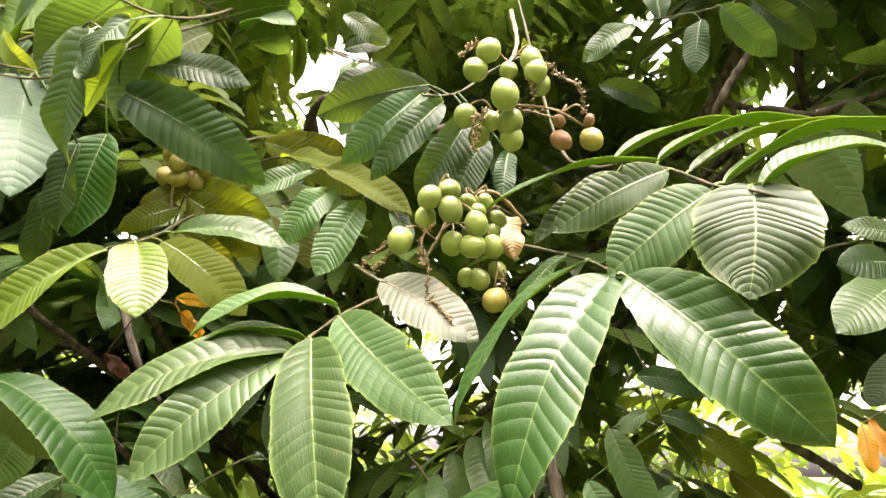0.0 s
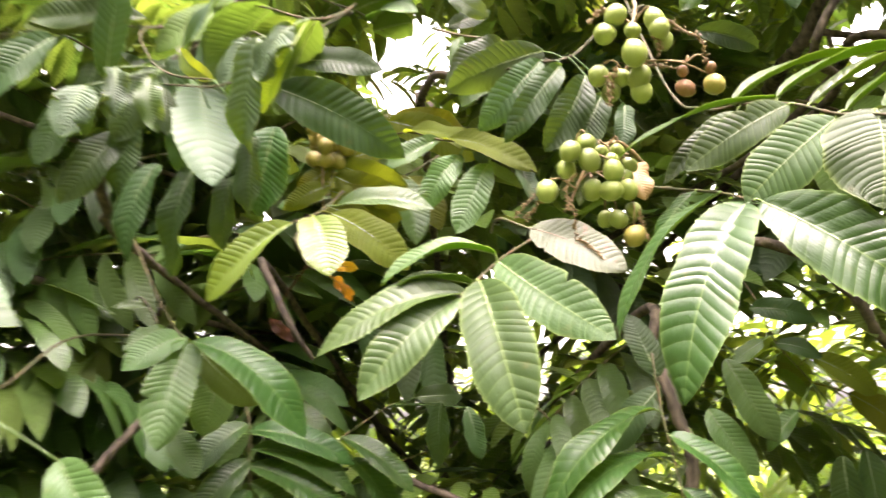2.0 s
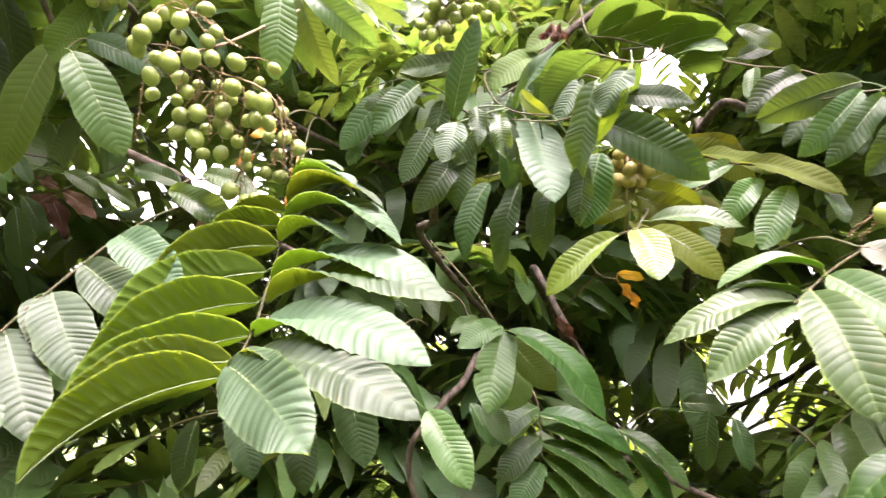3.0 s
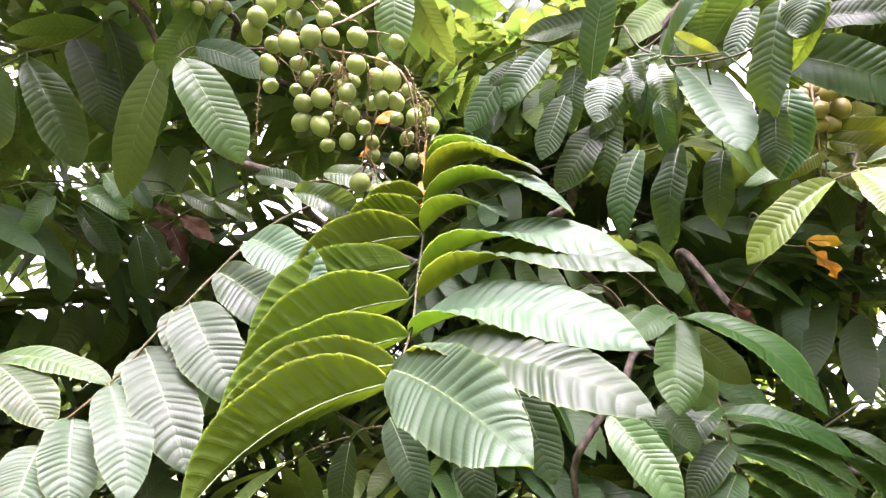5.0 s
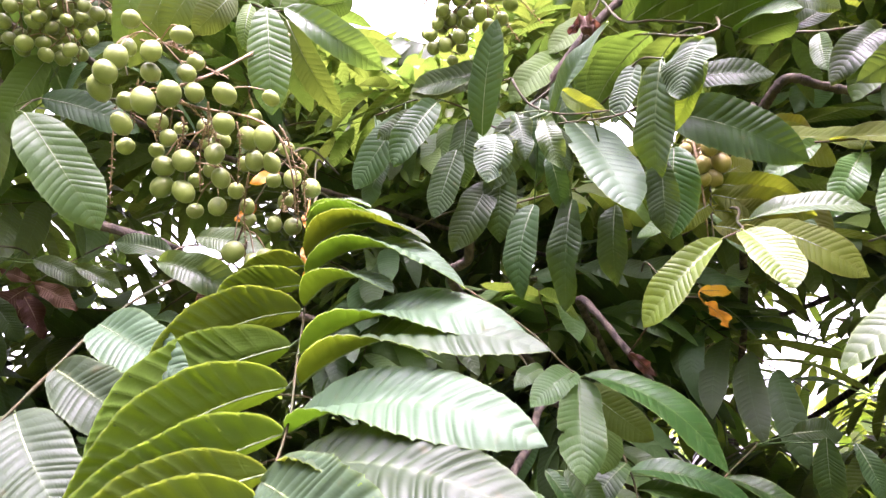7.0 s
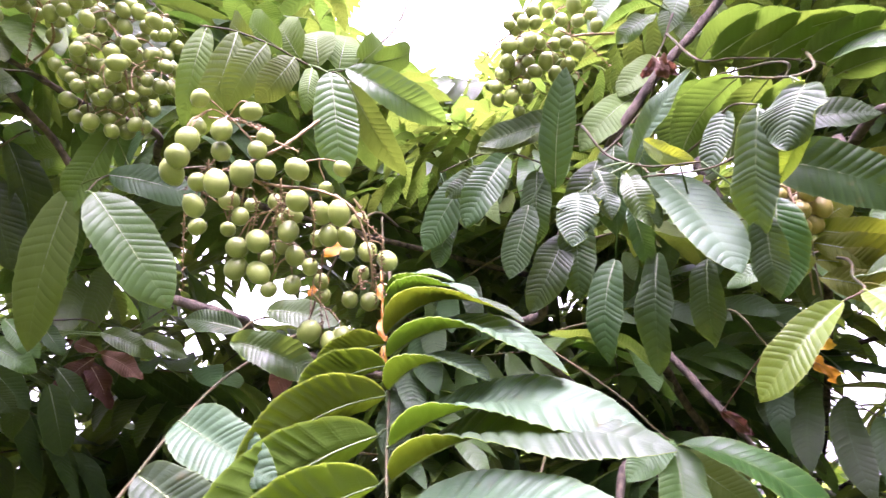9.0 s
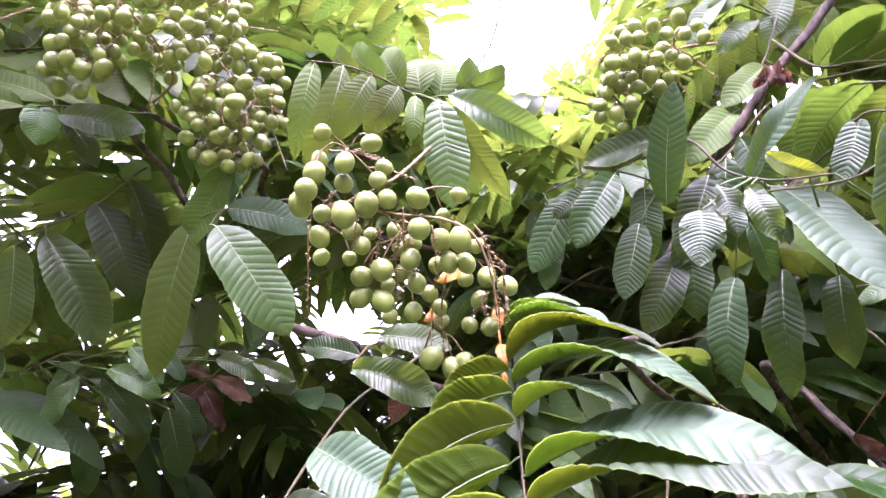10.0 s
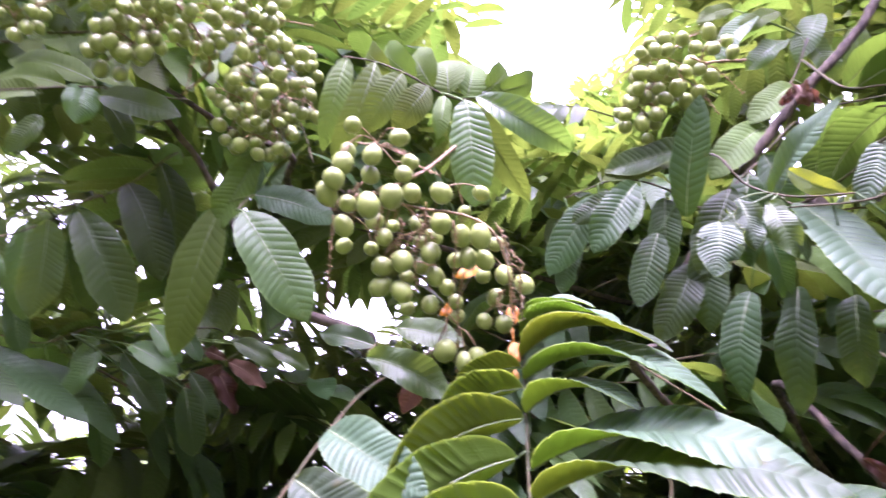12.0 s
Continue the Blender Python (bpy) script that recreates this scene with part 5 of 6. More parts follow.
leaflet(f, (0.690, 1.125, 1.750), (0.607, 1.094, 1.662), (-0.29, -0.79, 0.54), 0.054, 0.06, (0.31, 0.15), "old", ripple=0.55)
f = compound_leaf("compound leaf with dark ribbed leaflets in a row", [(-0.302, 1.895, 2.870), (-0.342, 1.345, 2.530), (-0.251, 1.257, 2.430), (-0.149, 1.219, 2.370), (-0.046, 1.242, 2.315)])
leaflet(f, (-0.252, 1.258, 2.427), (-0.260, 1.243, 2.315), (-0.34, -0.93, 0.15), 0.049, 0.034, (0.63, 0.32), "mid", wavy=0.16, ripple=0.55)
leaflet(f, (-0.150, 1.221, 2.364), (-0.273, 1.162, 2.232), (0.22, -0.95, 0.22), 0.077, 0.128, (0.57, 0.29), "old", wavy=0.46, ripple=0.55)
leaflet(f, (-0.116, 1.226, 2.344), (-0.244, 1.175, 2.187), (0.09, -0.97, 0.24), 0.081, 0.12, (0.35, 0.17), "mid", wavy=0.25, ripple=0.55)
leaflet(f, (-0.295, 1.320, 2.507), (-0.187, 1.357, 2.562), (0.30, -0.95, 0.06), 0.054, 0.065, (0.31, 0.15), "old", wavy=0.18, ripple=0.55)
leaflet(f, (-0.075, 1.224, 2.316), (-0.198, 1.172, 2.142), (-0.01, -0.96, 0.30), 0.081, 0.115, (0.34, 0.17), "old", wavy=0.24, ripple=0.55)
leaflet(f, (-0.290, 1.288, 2.584), (-0.187, 1.318, 2.513), (0.16, -0.97, -0.18), 0.055, 0.1, (0.35, 0.17), "mid", wavy=0.23, ripple=0.55)
f = compound_leaf("olive compound leaf of long arched leaflets on a hanging stalk", [(-0.469, 1.887, 2.543), (-0.465, 1.327, 2.281), (-0.522, 1.182, 2.121), (-0.538, 1.152, 2.031), (-0.546, 1.141, 1.938)])
leaflet(f, (-0.527, 1.171, 2.083), (-0.371, 1.191, 2.020), (0.33, -0.75, -0.25), 0.073, 0.12, (0.4, 0.2), "olive", twist=0.61, wavy=0.26, ripple=0.8)
leaflet(f, (-0.531, 1.159, 2.052), (-0.357, 1.186, 1.968), (0.39, -0.73, -0.25), 0.074, 0.12, (0.4, 0.2), "olive", twist=0.61, wavy=0.32, ripple=0.8)
leaflet(f, (-0.537, 1.159, 2.017), (-0.383, 1.184, 1.942), (0.40, -0.71, -0.25), 0.072, 0.12, (0.4, 0.2), "olive", twist=0.61, ripple=0.8)
leaflet(f, (-0.540, 1.150, 1.978), (-0.415, 1.159, 1.902), (0.41, -0.69, -0.25), 0.063, 0.12, (0.4, 0.2), "olive", twist=0.61, wavy=0.37, ripple=0.8)
leaflet(f, (-0.536, 1.169, 2.078), (-0.604, 1.126, 2.005), (0.06, -0.89, -0.25), 0.047, 0.12, (0.5, 0.25), "olive", wavy=0.27, ripple=0.8)
leaflet(f, (-0.540, 1.152, 2.029), (-0.624, 1.108, 1.965), (0.13, -0.89, -0.25), 0.049, 0.12, (0.27, 0.13), "olive", wavy=0.18, ripple=0.8)
leaflet(f, (-0.530, 1.198, 2.103), (-0.446, 1.270, 2.161), (0.26, -0.78, -0.25), 0.054, 0.1, (0.32, 0.16), "olive", wavy=0.17, ripple=0.8)
leaflet(f, (-0.468, 1.331, 2.268), (-0.270, 1.478, 2.198), (0.63, -0.76, -0.25), 0.096, 0.12, (0.35, 0.17), "olive", ripple=0.8)
leaflet(f, (-0.455, 1.336, 2.274), (-0.287, 1.491, 2.283), (0.65, -0.72, -0.25), 0.092, 0.12, (0.41, 0.2), "olive", wavy=0.3, ripple=0.8)
f = compound_leaf("hanging ribbed leaflets in the shade of the crown", [(-2.800, 0.405, 2.632), (-2.283, 0.222, 2.414), (-2.259, 0.121, 2.276), (-2.293, 0.036, 2.206), (-2.390, -0.074, 2.166)])
leaflet(f, (-2.281, 0.032, 2.185), (-2.334, 0.053, 1.999), (0.96, 0.03, -0.27), 0.084, 0.115, (0.63, 0.32), "mid", wavy=0.46, ripple=0.55)
leaflet(f, (-2.191, 0.109, 2.257), (-2.269, 0.164, 2.034), (0.94, -0.02, -0.34), 0.096, 0.041, (0.34, 0.17), "mid", wavy=0.5, ripple=0.55)
leaflet(f, (-2.373, -0.039, 2.188), (-2.421, -0.016, 2.007), (0.96, 0.17, -0.23), 0.081, 0.098, (0.27, 0.13), "young", wavy=0.18, ripple=0.8)
leaflet(f, (-2.413, -0.071, 2.173), (-2.465, -0.054, 2.036), (0.92, 0.20, -0.33), 0.064, 0.109, (0.6, 0.3), "mid", wavy=0.42, ripple=0.55)
leaflet(f, (-2.231, 0.171, 2.338), (-2.286, 0.303, 2.092), (0.98, 0.03, -0.21), 0.122, 0.072, (0.63, 0.32), "old", wavy=0.31, ripple=0.55)
leaflet(f, (-2.453, -0.113, 2.170), (-2.523, -0.081, 1.923), (0.95, 0.22, -0.24), 0.112, 0.056, (0.35, 0.17), "old", wavy=0.18, ripple=0.55)
f = compound_leaf("pale and dark leaflets on a low shaded twig", [(-3.047, 0.608, 2.240), (-2.496, 0.384, 2.122), (-2.449, 0.255, 2.030), (-2.444, 0.150, 2.021), (-2.518, 0.059, 1.967)])
leaflet(f, (-2.464, 0.083, 2.120), (-2.489, 0.123, 1.948), (0.99, -0.00, -0.15), 0.077, 0.05, (0.66, 0.33), "young", wavy=0.51, ripple=0.8)
leaflet(f, (-2.413, 0.131, 2.130), (-2.400, 0.200, 1.975), (0.99, -0.14, 0.02), 0.073, 0.05, (0.71, 0.36), "young", wavy=0.36, ripple=0.8)
leaflet(f, (-2.280, 0.346, 2.003), (-2.340, 0.307, 1.882), (0.69, -0.71, -0.11), 0.060, 0.1, (0.48, 0.24), "mid", wavy=0.4, ripple=0.55)
leaflet(f, (-2.168, 0.366, 2.006), (-2.090, 0.472, 1.939), (0.84, -0.54, 0.13), 0.064, 0.08, (0.53, 0.27), "mid", wavy=0.43, ripple=0.55)
leaflet(f, (-2.209, 0.402, 1.945), (-2.172, 0.481, 1.855), (0.94, -0.33, 0.10), 0.054, 0.08, (0.64, 0.32), "old", wavy=0.16, ripple=0.55)
leaflet(f, (-2.419, 0.205, 1.944), (-2.439, 0.199, 1.837), (0.86, -0.50, -0.14), 0.047, 0.08, (0.42, 0.21), "mid", wavy=0.18, ripple=0.55)
leaflet(f, (-2.497, 0.143, 1.912), (-2.559, 0.120, 1.768), (0.83, -0.49, -0.28), 0.068, 0.08, (0.64, 0.32), "mid", wavy=0.56, ripple=0.55)
leaflet(f, (-2.442, 0.280, 1.986), (-2.481, 0.318, 1.842), (0.97, 0.07, -0.24), 0.066, 0.131, (0.32, 0.16), "old", wavy=0.25, ripple=0.55)
leaflet(f, (-2.395, 0.395, 1.907), (-2.412, 0.476, 1.737), (0.99, -0.01, -0.10), 0.081, 0.062, (0.7, 0.35), "old", wavy=0.29, ripple=0.55)
leaflet(f, (-2.566, 0.033, 1.953), (-2.642, -0.014, 1.821), (0.76, -0.61, -0.22), 0.069, 0.08, (0.5, 0.25), "mid", ripple=0.55)
leaflet(f, (-2.221, 0.557, 1.946), (-2.240, 0.637, 1.776), (0.98, -0.11, -0.16), 0.081, 0.051, (0.32, 0.16), "old", wavy=0.17, ripple=0.55)
leaflet(f, (-2.060, 0.585, 2.054), (-1.993, 0.697, 2.004), (0.88, -0.44, 0.17), 0.060, 0.1, (0.48, 0.24), "mid", wavy=0.18, ripple=0.55)
leaflet(f, (-2.000, 0.658, 2.044), (-1.942, 0.756, 2.001), (0.88, -0.45, 0.15), 0.052, 0.1, (0.69, 0.34), "mid", wavy=0.27, ripple=0.55)
f = compound_leaf("tuft of dry reddish brown leaves deep in the crown", [(-2.758, 1.193, 2.427), (-2.301, 0.892, 2.254), (-2.259, 0.723, 2.097), (-2.277, 0.669, 2.032)])
leaflet(f, (-2.261, 0.677, 2.042), (-2.360, 0.637, 1.951), (0.58, -0.76, -0.29), 0.060, 0.1, (0.29, 0.15), "brown", wavy=0.8, ripple=0.8)
leaflet(f, (-2.277, 0.669, 2.032), (-2.255, 0.741, 1.909), (0.97, -0.24, 0.03), 0.062, 0.1, (0.29, 0.15), "brown", wavy=0.8, ripple=0.8)
leaflet(f, (-2.252, 0.678, 2.059), (-2.309, 0.618, 2.088), (0.74, -0.66, 0.12), 0.038, 0.1, (0.59, 0.29), "brown", wavy=0.8, ripple=0.8)
leaflet(f, (-2.246, 0.686, 2.051), (-2.174, 0.775, 1.982), (0.82, -0.55, 0.15), 0.058, 0.1, (0.52, 0.26), "brown", wavy=0.8, ripple=0.8)
leaflet(f, (-2.278, 0.671, 2.024), (-2.307, 0.689, 1.930), (0.95, -0.07, -0.31), 0.043, 0.1, (0.36, 0.18), "brown", wavy=0.8, ripple=0.8)
f = compound_leaf("curled reddish bud scales at a fork of the limb", [(-0.930, 1.174, 2.282), (-0.785, 1.097, 2.428), (-0.730, 1.047, 2.478), (-0.711, 1.014, 2.492)])
leaflet(f, (-0.708, 0.999, 2.496), (-0.702, 1.014, 2.441), (0.07, -0.95, -0.31), 0.037, 0.3, (0.7, 0.5), "brown", wavy=0.8, ripple=0.3)
leaflet(f, (-0.702, 1.007, 2.485), (-0.678, 1.015, 2.442), (0.06, -0.95, -0.31), 0.028, 0.3, (0.7, 0.5), "brown", wavy=0.8, ripple=0.3)
leaflet(f, (-0.718, 1.007, 2.484), (-0.750, 0.997, 2.458), (0.10, -0.94, -0.31), 0.025, 0.3, (0.7, 0.5), "brown", wavy=0.8, ripple=0.3)
f = compound_leaf("withered bright orange leaflets beside a leaf stalk", [(-1.678, 1.223, 2.506), (-1.365, 0.844, 2.247), (-1.290, 0.758, 2.116), (-1.248, 0.702, 2.045)])
leaflet(f, (-1.233, 0.683, 2.006), (-1.226, 0.684, 1.966), (0.38, -0.92, -0.10), 0.026, 0.08, (0.42, 0.21), "orange", ripple=0.2, full=0.3)
leaflet(f, (-1.226, 0.677, 1.930), (-1.218, 0.678, 1.886), (0.70, -0.70, 0.02), 0.026, 0.08, (0.42, 0.21), "orange", ripple=0.2, full=0.3)
leaflet(f, (-1.222, 0.677, 1.880), (-1.224, 0.678, 1.842), (0.70, -0.70, 0.02), 0.014, 0.08, (0.42, 0.21), "orange", ripple=0.2)
f = compound_leaf("withered orange leaflets still hanging on a stalk", [(-1.548, 1.139, 2.400), (-1.268, 0.710, 2.181), (-1.267, 0.625, 2.087), (-1.316, 0.603, 1.989)])
leaflet(f, (-1.259, 0.623, 2.078), (-1.294, 0.583, 2.046), (0.78, -0.62, -0.08), 0.026, 0.05, (0.29, 0.15), "orange", wavy=0.18, ripple=0.8)
leaflet(f, (-1.304, 0.614, 2.012), (-1.336, 0.592, 1.980), (0.64, -0.76, -0.12), 0.022, 0.05, (0.38, 0.19), "orange", wavy=0.24, ripple=0.8)
leaflet(f, (-1.397, 0.636, 1.902), (-1.465, 0.636, 1.814), (0.42, -0.84, -0.33), 0.048, 0.05, (0.35, 0.17), "brown", wavy=0.2, ripple=0.8)
f = compound_leaf("dry orange leaf hanging in a bright gap", [(1.490, 2.365, 1.787), (1.100, 1.751, 1.754), (0.868, 1.536, 1.693), (0.780, 1.452, 1.664)])
leaflet(f, (0.774, 1.442, 1.661), (0.777, 1.442, 1.571), (-0.14, -0.99, -0.01), 0.037, 0.08, (0.42, 0.21), "orange", wavy=0.25, ripple=0.8)
leaflet(f, (0.808, 1.474, 1.671), (0.811, 1.457, 1.601), (-0.17, -0.96, 0.23), 0.031, 0.08, (0.59, 0.29), "orange", wavy=0.47, ripple=0.8)
f = compound_leaf("withered orange and brown leaflets inside the crown", [(-0.857, 1.933, 2.173), (-0.730, 1.389, 2.012), (-0.675, 1.341, 1.908), (-0.615, 1.327, 1.882)])
leaflet(f, (-0.614, 1.323, 1.896), (-0.550, 1.365, 1.893), (0.55, -0.83, 0.00), 0.029, 0.05, (0.53, 0.27), "orange", wavy=0.29, ripple=0.8)
leaflet(f, (-0.609, 1.336, 1.869), (-0.571, 1.383, 1.815), (0.69, -0.72, -0.13), 0.029, 0.12, (0.7, 0.35), "orange", wavy=0.8, ripple=0.8)
leaflet(f, (-0.816, 1.422, 1.795), (-0.770, 1.470, 1.740), (0.55, -0.79, -0.28), 0.034, 0.05, (0.59, 0.29), "brown", wavy=0.6, ripple=0.8)
f = compound_leaf("dry brown leaf curled behind the fruit", [(0.106, 1.565, 2.169), (0.067, 1.037, 1.967), (0.084, 0.988, 1.926), (0.091, 0.973, 1.910)])
leaflet(f, (0.080, 0.979, 1.926), (0.094, 0.967, 1.852), (0.18, -0.96, 0.20), 0.042, 0.1, (0.5, 0.35), "dry", wavy=0.5, ripple=0.6)

# ---- fruit clusters ----
def ball(r, squash=1.0, seed=0, rings=10, sides=14):
    rng = random.Random(seed)
    a, b = rng.uniform(0, 6), rng.uniform(0.0, 0.035)
    verts, faces = [Vector((0, 0, r * 0.97 * squash))], []
    for i in range(1, rings):
        th = math.pi * i / rings
        for k in range(sides):
            ph = 2 * math.pi * k / sides
            q = r * (1 + b * math.sin(2 * ph + a) + 0.015 * math.sin(3 * th + a))
            verts.append(Vector((q * math.sin(th) * math.cos(ph), q * math.sin(th) * math.sin(ph), q * squash * math.cos(th))))
    verts.append(Vector((0, 0, -r * 1.01 * squash)))
    for k in range(sides):
        faces.append((0, 1 + k, 1 + (k + 1) % sides))
        last = 1 + (rings - 2) * sides
        faces.append((len(verts) - 1, last + (k + 1) % sides, last + k))
    for i in range(rings - 2):
        for k in range(sides):
            o = 1 + i * sides
            faces.append((o + k, o + sides + k, o + sides + (k + 1) % sides, o + (k + 1) % sides))
    return verts, faces


BALLS = {}


def fruit_mesh(kind, mat):
    if kind not in BALLS:
        BALLS[kind] = []
        for s in range(6):
            v, f = ball(1.0, 1.04 + 0.045 * s, s)
            # the dry remains of the flower at the lower end
            for a in range(5):
                t = [Vector((0, 0, -1.02 - 0.045 * s)), Vector((0.07 * math.cos(a * 1.256), 0.07 * math.sin(a * 1.256), -1.12 - 0.045 * s))]
                tv, tf = tube(t, 0.035, 0.012, 4)
                v, f, _ = join([(v, f), (tv, tf)])
            BALLS[kind].append(mesh_ob("fruit", v, f, mat))
    return BALLS[kind]


CLUSTERS = {}


def fruit_cluster(label, points, group="fruit clusters"):
    """A hanging stalk with side strands; fruits are added one by one."""
    start = Vector(points[0])
    ob = tagged(new("fruit_cluster"), label, "fruit cluster", group)
    ob.location = start
    line = spline([Vector(p) - start for p in points], 10)
    v, f = tube(line, 0.0034, 0.0016, 7, 0.12, 0.3, seed=len(CLUSTERS))
    part("main_stalk", mesh_ob("main_stalk", v, f, STALK), ob)
    CLUSTERS[ob.name] = (start, line, [], list(line))
    return ob


def fruit(ob, x, y, z, r, kind="green"):
    start, line, done, nodes = CLUSTERS[ob.name]
    p = Vector((x, y, z)) - start
    r *= 1.1
    mats = {"green": FRUIT, "brown": FRUIT_BROWN, "olive": FRUIT_OLIVE}
    me = fruit_mesh(kind, mats[kind])[(len(done) * 5) % 6]
    b = part("fruit", me, ob, {"brown": "shrivelled brown fruit", "olive": "olive fruit turning brown"}.get(kind, ""))
    rng = random.Random(len(done) + 7)
    b.matrix_basis = Matrix.Translation(p) @ Euler((rng.uniform(-1.1, 1.1), rng.uniform(-1.1, 1.1), rng.uniform(0, 6))).to_matrix().to_4x4() @ Matrix.Scale(r, 4)
    # a thin strand from the stalk to the top of the fruit
    top = p + Vector((0, 0, r * 0.9))
    near = min(nodes, key=lambda q: (q - top).length + 0.5 * max(0, top.z - q.z))
    mid = near.lerp(top, 0.55) + Vector((rng.uniform(-0.008, 0.008), rng.uniform(-0.008, 0.008), 0.012))
    nodes.append(mid)
    v, f = tube(spline([near, mid, top], 4), 0.0014, 0.0011, 5, 0.15, 0.3)
    part("strand", mesh_ob("strand", v, f, STALK), ob)
    done.append(p)


def tassel(ob, a, b, seed=0):
    """A bare, bumpy strand from which the flowers have fallen."""
    start = CLUSTERS[ob.name][0]
    a, b = Vector(a) - start, Vector(b) - start
    rng = random.Random(seed + 50)
    line = spline([a, a.lerp(b, 0.45) + Vector((rng.uniform(-0.01, 0.01), 0, 0.008)), b], 7)
    chunks = [tube(line, 0.0016, 0.0008, 5, 0.2, 0.6, seed)]
    for i, p in enumerate(line[3:]):
        for k in range(3):
            d = Vector((rng.uniform(-1, 1), rng.uniform(-1, 1), rng.uniform(-0.4, 0.9))).normalized() * rng.uniform(0.003, 0.007)
            q = p + Vector((0, 0, rng.uniform(-0.004, 0.004)))
            chunks.append(tube([q, q + d * 0.8, q + d], 0.0009, 0.0013, 4))
    v, f, _ = join(chunks)
    part("bare_strand", mesh_ob("bare_strand", v, f, STALK), ob)


def fill_cluster(ob, centre, size, count, r, seed, kind="green"):
    """Fruits in a loose bunch: none overlaps another."""
    rng = random.Random(seed)
    start = CLUSTERS[ob.name][0]
    done = CLUSTERS[ob.name][2]
    made = tries = 0
    while made < count and tries < 6000:
        tries += 1
        q = Vector([rng.uniform(-1, 1) for _ in range(3)])
        if q.length > 1:
            continue
        p = Vector((centre[0] + q.x * size[0], centre[1] + q.y * size[1], centre[2] + q.z * size[2]))
        if all((p - start - d).length > 1.75 * r for d in done):
            fruit(ob, p.x, p.y, p.z, r * rng.uniform(0.8, 1.1), kind)
            made += 1


c = fruit_cluster("small cluster of round green unripe fruits on brown stalks", [(0.114, 1.051, 1.943), (0.070, 0.986, 1.965), (0.037, 0.937, 1.943), (0.006, 0.916, 1.904), (-0.017, 0.918, 1.862), (-0.036, 0.917, 1.829)])
fruit(c, -0.019, 0.859, 1.905, 0.0150)
fruit(c, 0.006, 0.869, 1.920, 0.0137)
fruit(c, 0.008, 0.867, 1.891, 0.0150)
fruit(c, -0.027, 0.884, 1.887, 0.0131)
fruit(c, -0.059, 0.875, 1.851, 0.0150)
fruit(c, 0.042, 0.877, 1.873, 0.0150)
fruit(c, 0.043, 0.905, 1.902, 0.0110)
fruit(c, 0.009, 0.894, 1.852, 0.0137)
fruit(c, 0.036, 0.886, 1.845, 0.0150)
fruit(c, 0.063, 0.906, 1.851, 0.0131)
fruit(c, 0.062, 0.917, 1.875, 0.0110)
fruit(c, 0.044, 0.919, 1.809, 0.0131)
fruit(c, 0.069, 0.929, 1.825, 0.0117)
fruit(c, 0.070, 0.917, 1.896, 0.0103)
fruit(c, 0.025, 0.934, 1.816, 0.0110)
fruit(c, 0.053, 0.907, 1.918, 0.0103)
fruit(c, 0.029, 0.905, 1.918, 0.0103)
fruit(c, 0.065, 0.913, 1.778, 0.0150, "olive")
tassel(c, (-0.028, 0.881, 1.841), (-0.022, 0.885, 1.772), 19)
tassel(c, (-0.050, 0.869, 1.869), (-0.111, 0.881, 1.818), 20)
tassel(c, (0.076, 0.920, 1.821), (0.089, 0.923, 1.758), 21)
tassel(c, (-0.012, 0.871, 1.873), (-0.029, 0.870, 1.814), 22)
tassel(c, (-0.022, 0.885, 1.772), (0.012, 0.869, 1.739), 23)
tassel(c, (-0.065, 0.878, 1.840), (-0.096, 0.885, 1.812), 24)
c = fruit_cluster("fruit cluster with green and shrivelled brown fruits", [(0.096, 0.934, 2.267), (0.101, 0.852, 2.141), (0.088, 0.820, 2.076), (0.080, 0.826, 2.027), (0.050, 0.821, 1.974)])
fruit(c, 0.062, 0.776, 2.071, 0.0145)
fruit(c, 0.045, 0.783, 2.048, 0.0145)
fruit(c, 0.117, 0.794, 2.067, 0.0132)
fruit(c, 0.122, 0.795, 2.052, 0.0138)
fruit(c, 0.128, 0.810, 2.040, 0.0125)
fruit(c, 0.082, 0.780, 2.007, 0.0169)
fruit(c, 0.031, 0.806, 1.995, 0.0138)
fruit(c, 0.088, 0.810, 1.985, 0.0145)
fruit(c, 0.062, 0.820, 1.994, 0.0125)
fruit(c, 0.090, 0.821, 1.969, 0.0138)
fruit(c, 0.048, 0.825, 1.976, 0.0125)
fruit(c, 0.088, 0.813, 2.066, 0.0105)
fruit(c, 0.195, 0.845, 1.977, 0.0141, "olive")
fruit(c, 0.156, 0.850, 1.980, 0.0113, "brown")
fruit(c, 0.192, 0.836, 2.000, 0.0067, "brown")
fruit(c, 0.154, 0.842, 2.004, 0.0075, "brown")
tassel(c, (0.124, 0.797, 2.062), (0.160, 0.806, 2.045), 42)
tassel(c, (0.160, 0.806, 2.045), (0.187, 0.832, 2.009), 43)
tassel(c, (0.058, 0.800, 2.003), (0.043, 0.807, 1.950), 44)
tassel(c, (0.109, 0.793, 2.038), (0.119, 0.802, 2.014), 45)
tassel(c, (0.059, 0.782, 2.085), (0.025, 0.792, 2.076), 46)
tassel(c, (0.090, 0.823, 2.008), (0.162, 0.843, 2.004), 47)
tassel(c, (0.047, 0.793, 1.991), (0.042, 0.799, 1.942), 48)
c = fruit_cluster("big loose cluster of round green fruits hanging from the limb", [(-1.262, 0.622, 2.423), (-1.257, 0.518, 2.294), (-1.268, 0.448, 2.206), (-1.311, 0.391, 2.144), (-1.261, 0.426, 2.117), (-1.187, 0.476, 2.098), (-1.146, 0.507, 2.063), (-1.141, 0.542, 2.000), (-1.155, 0.570, 1.941)])
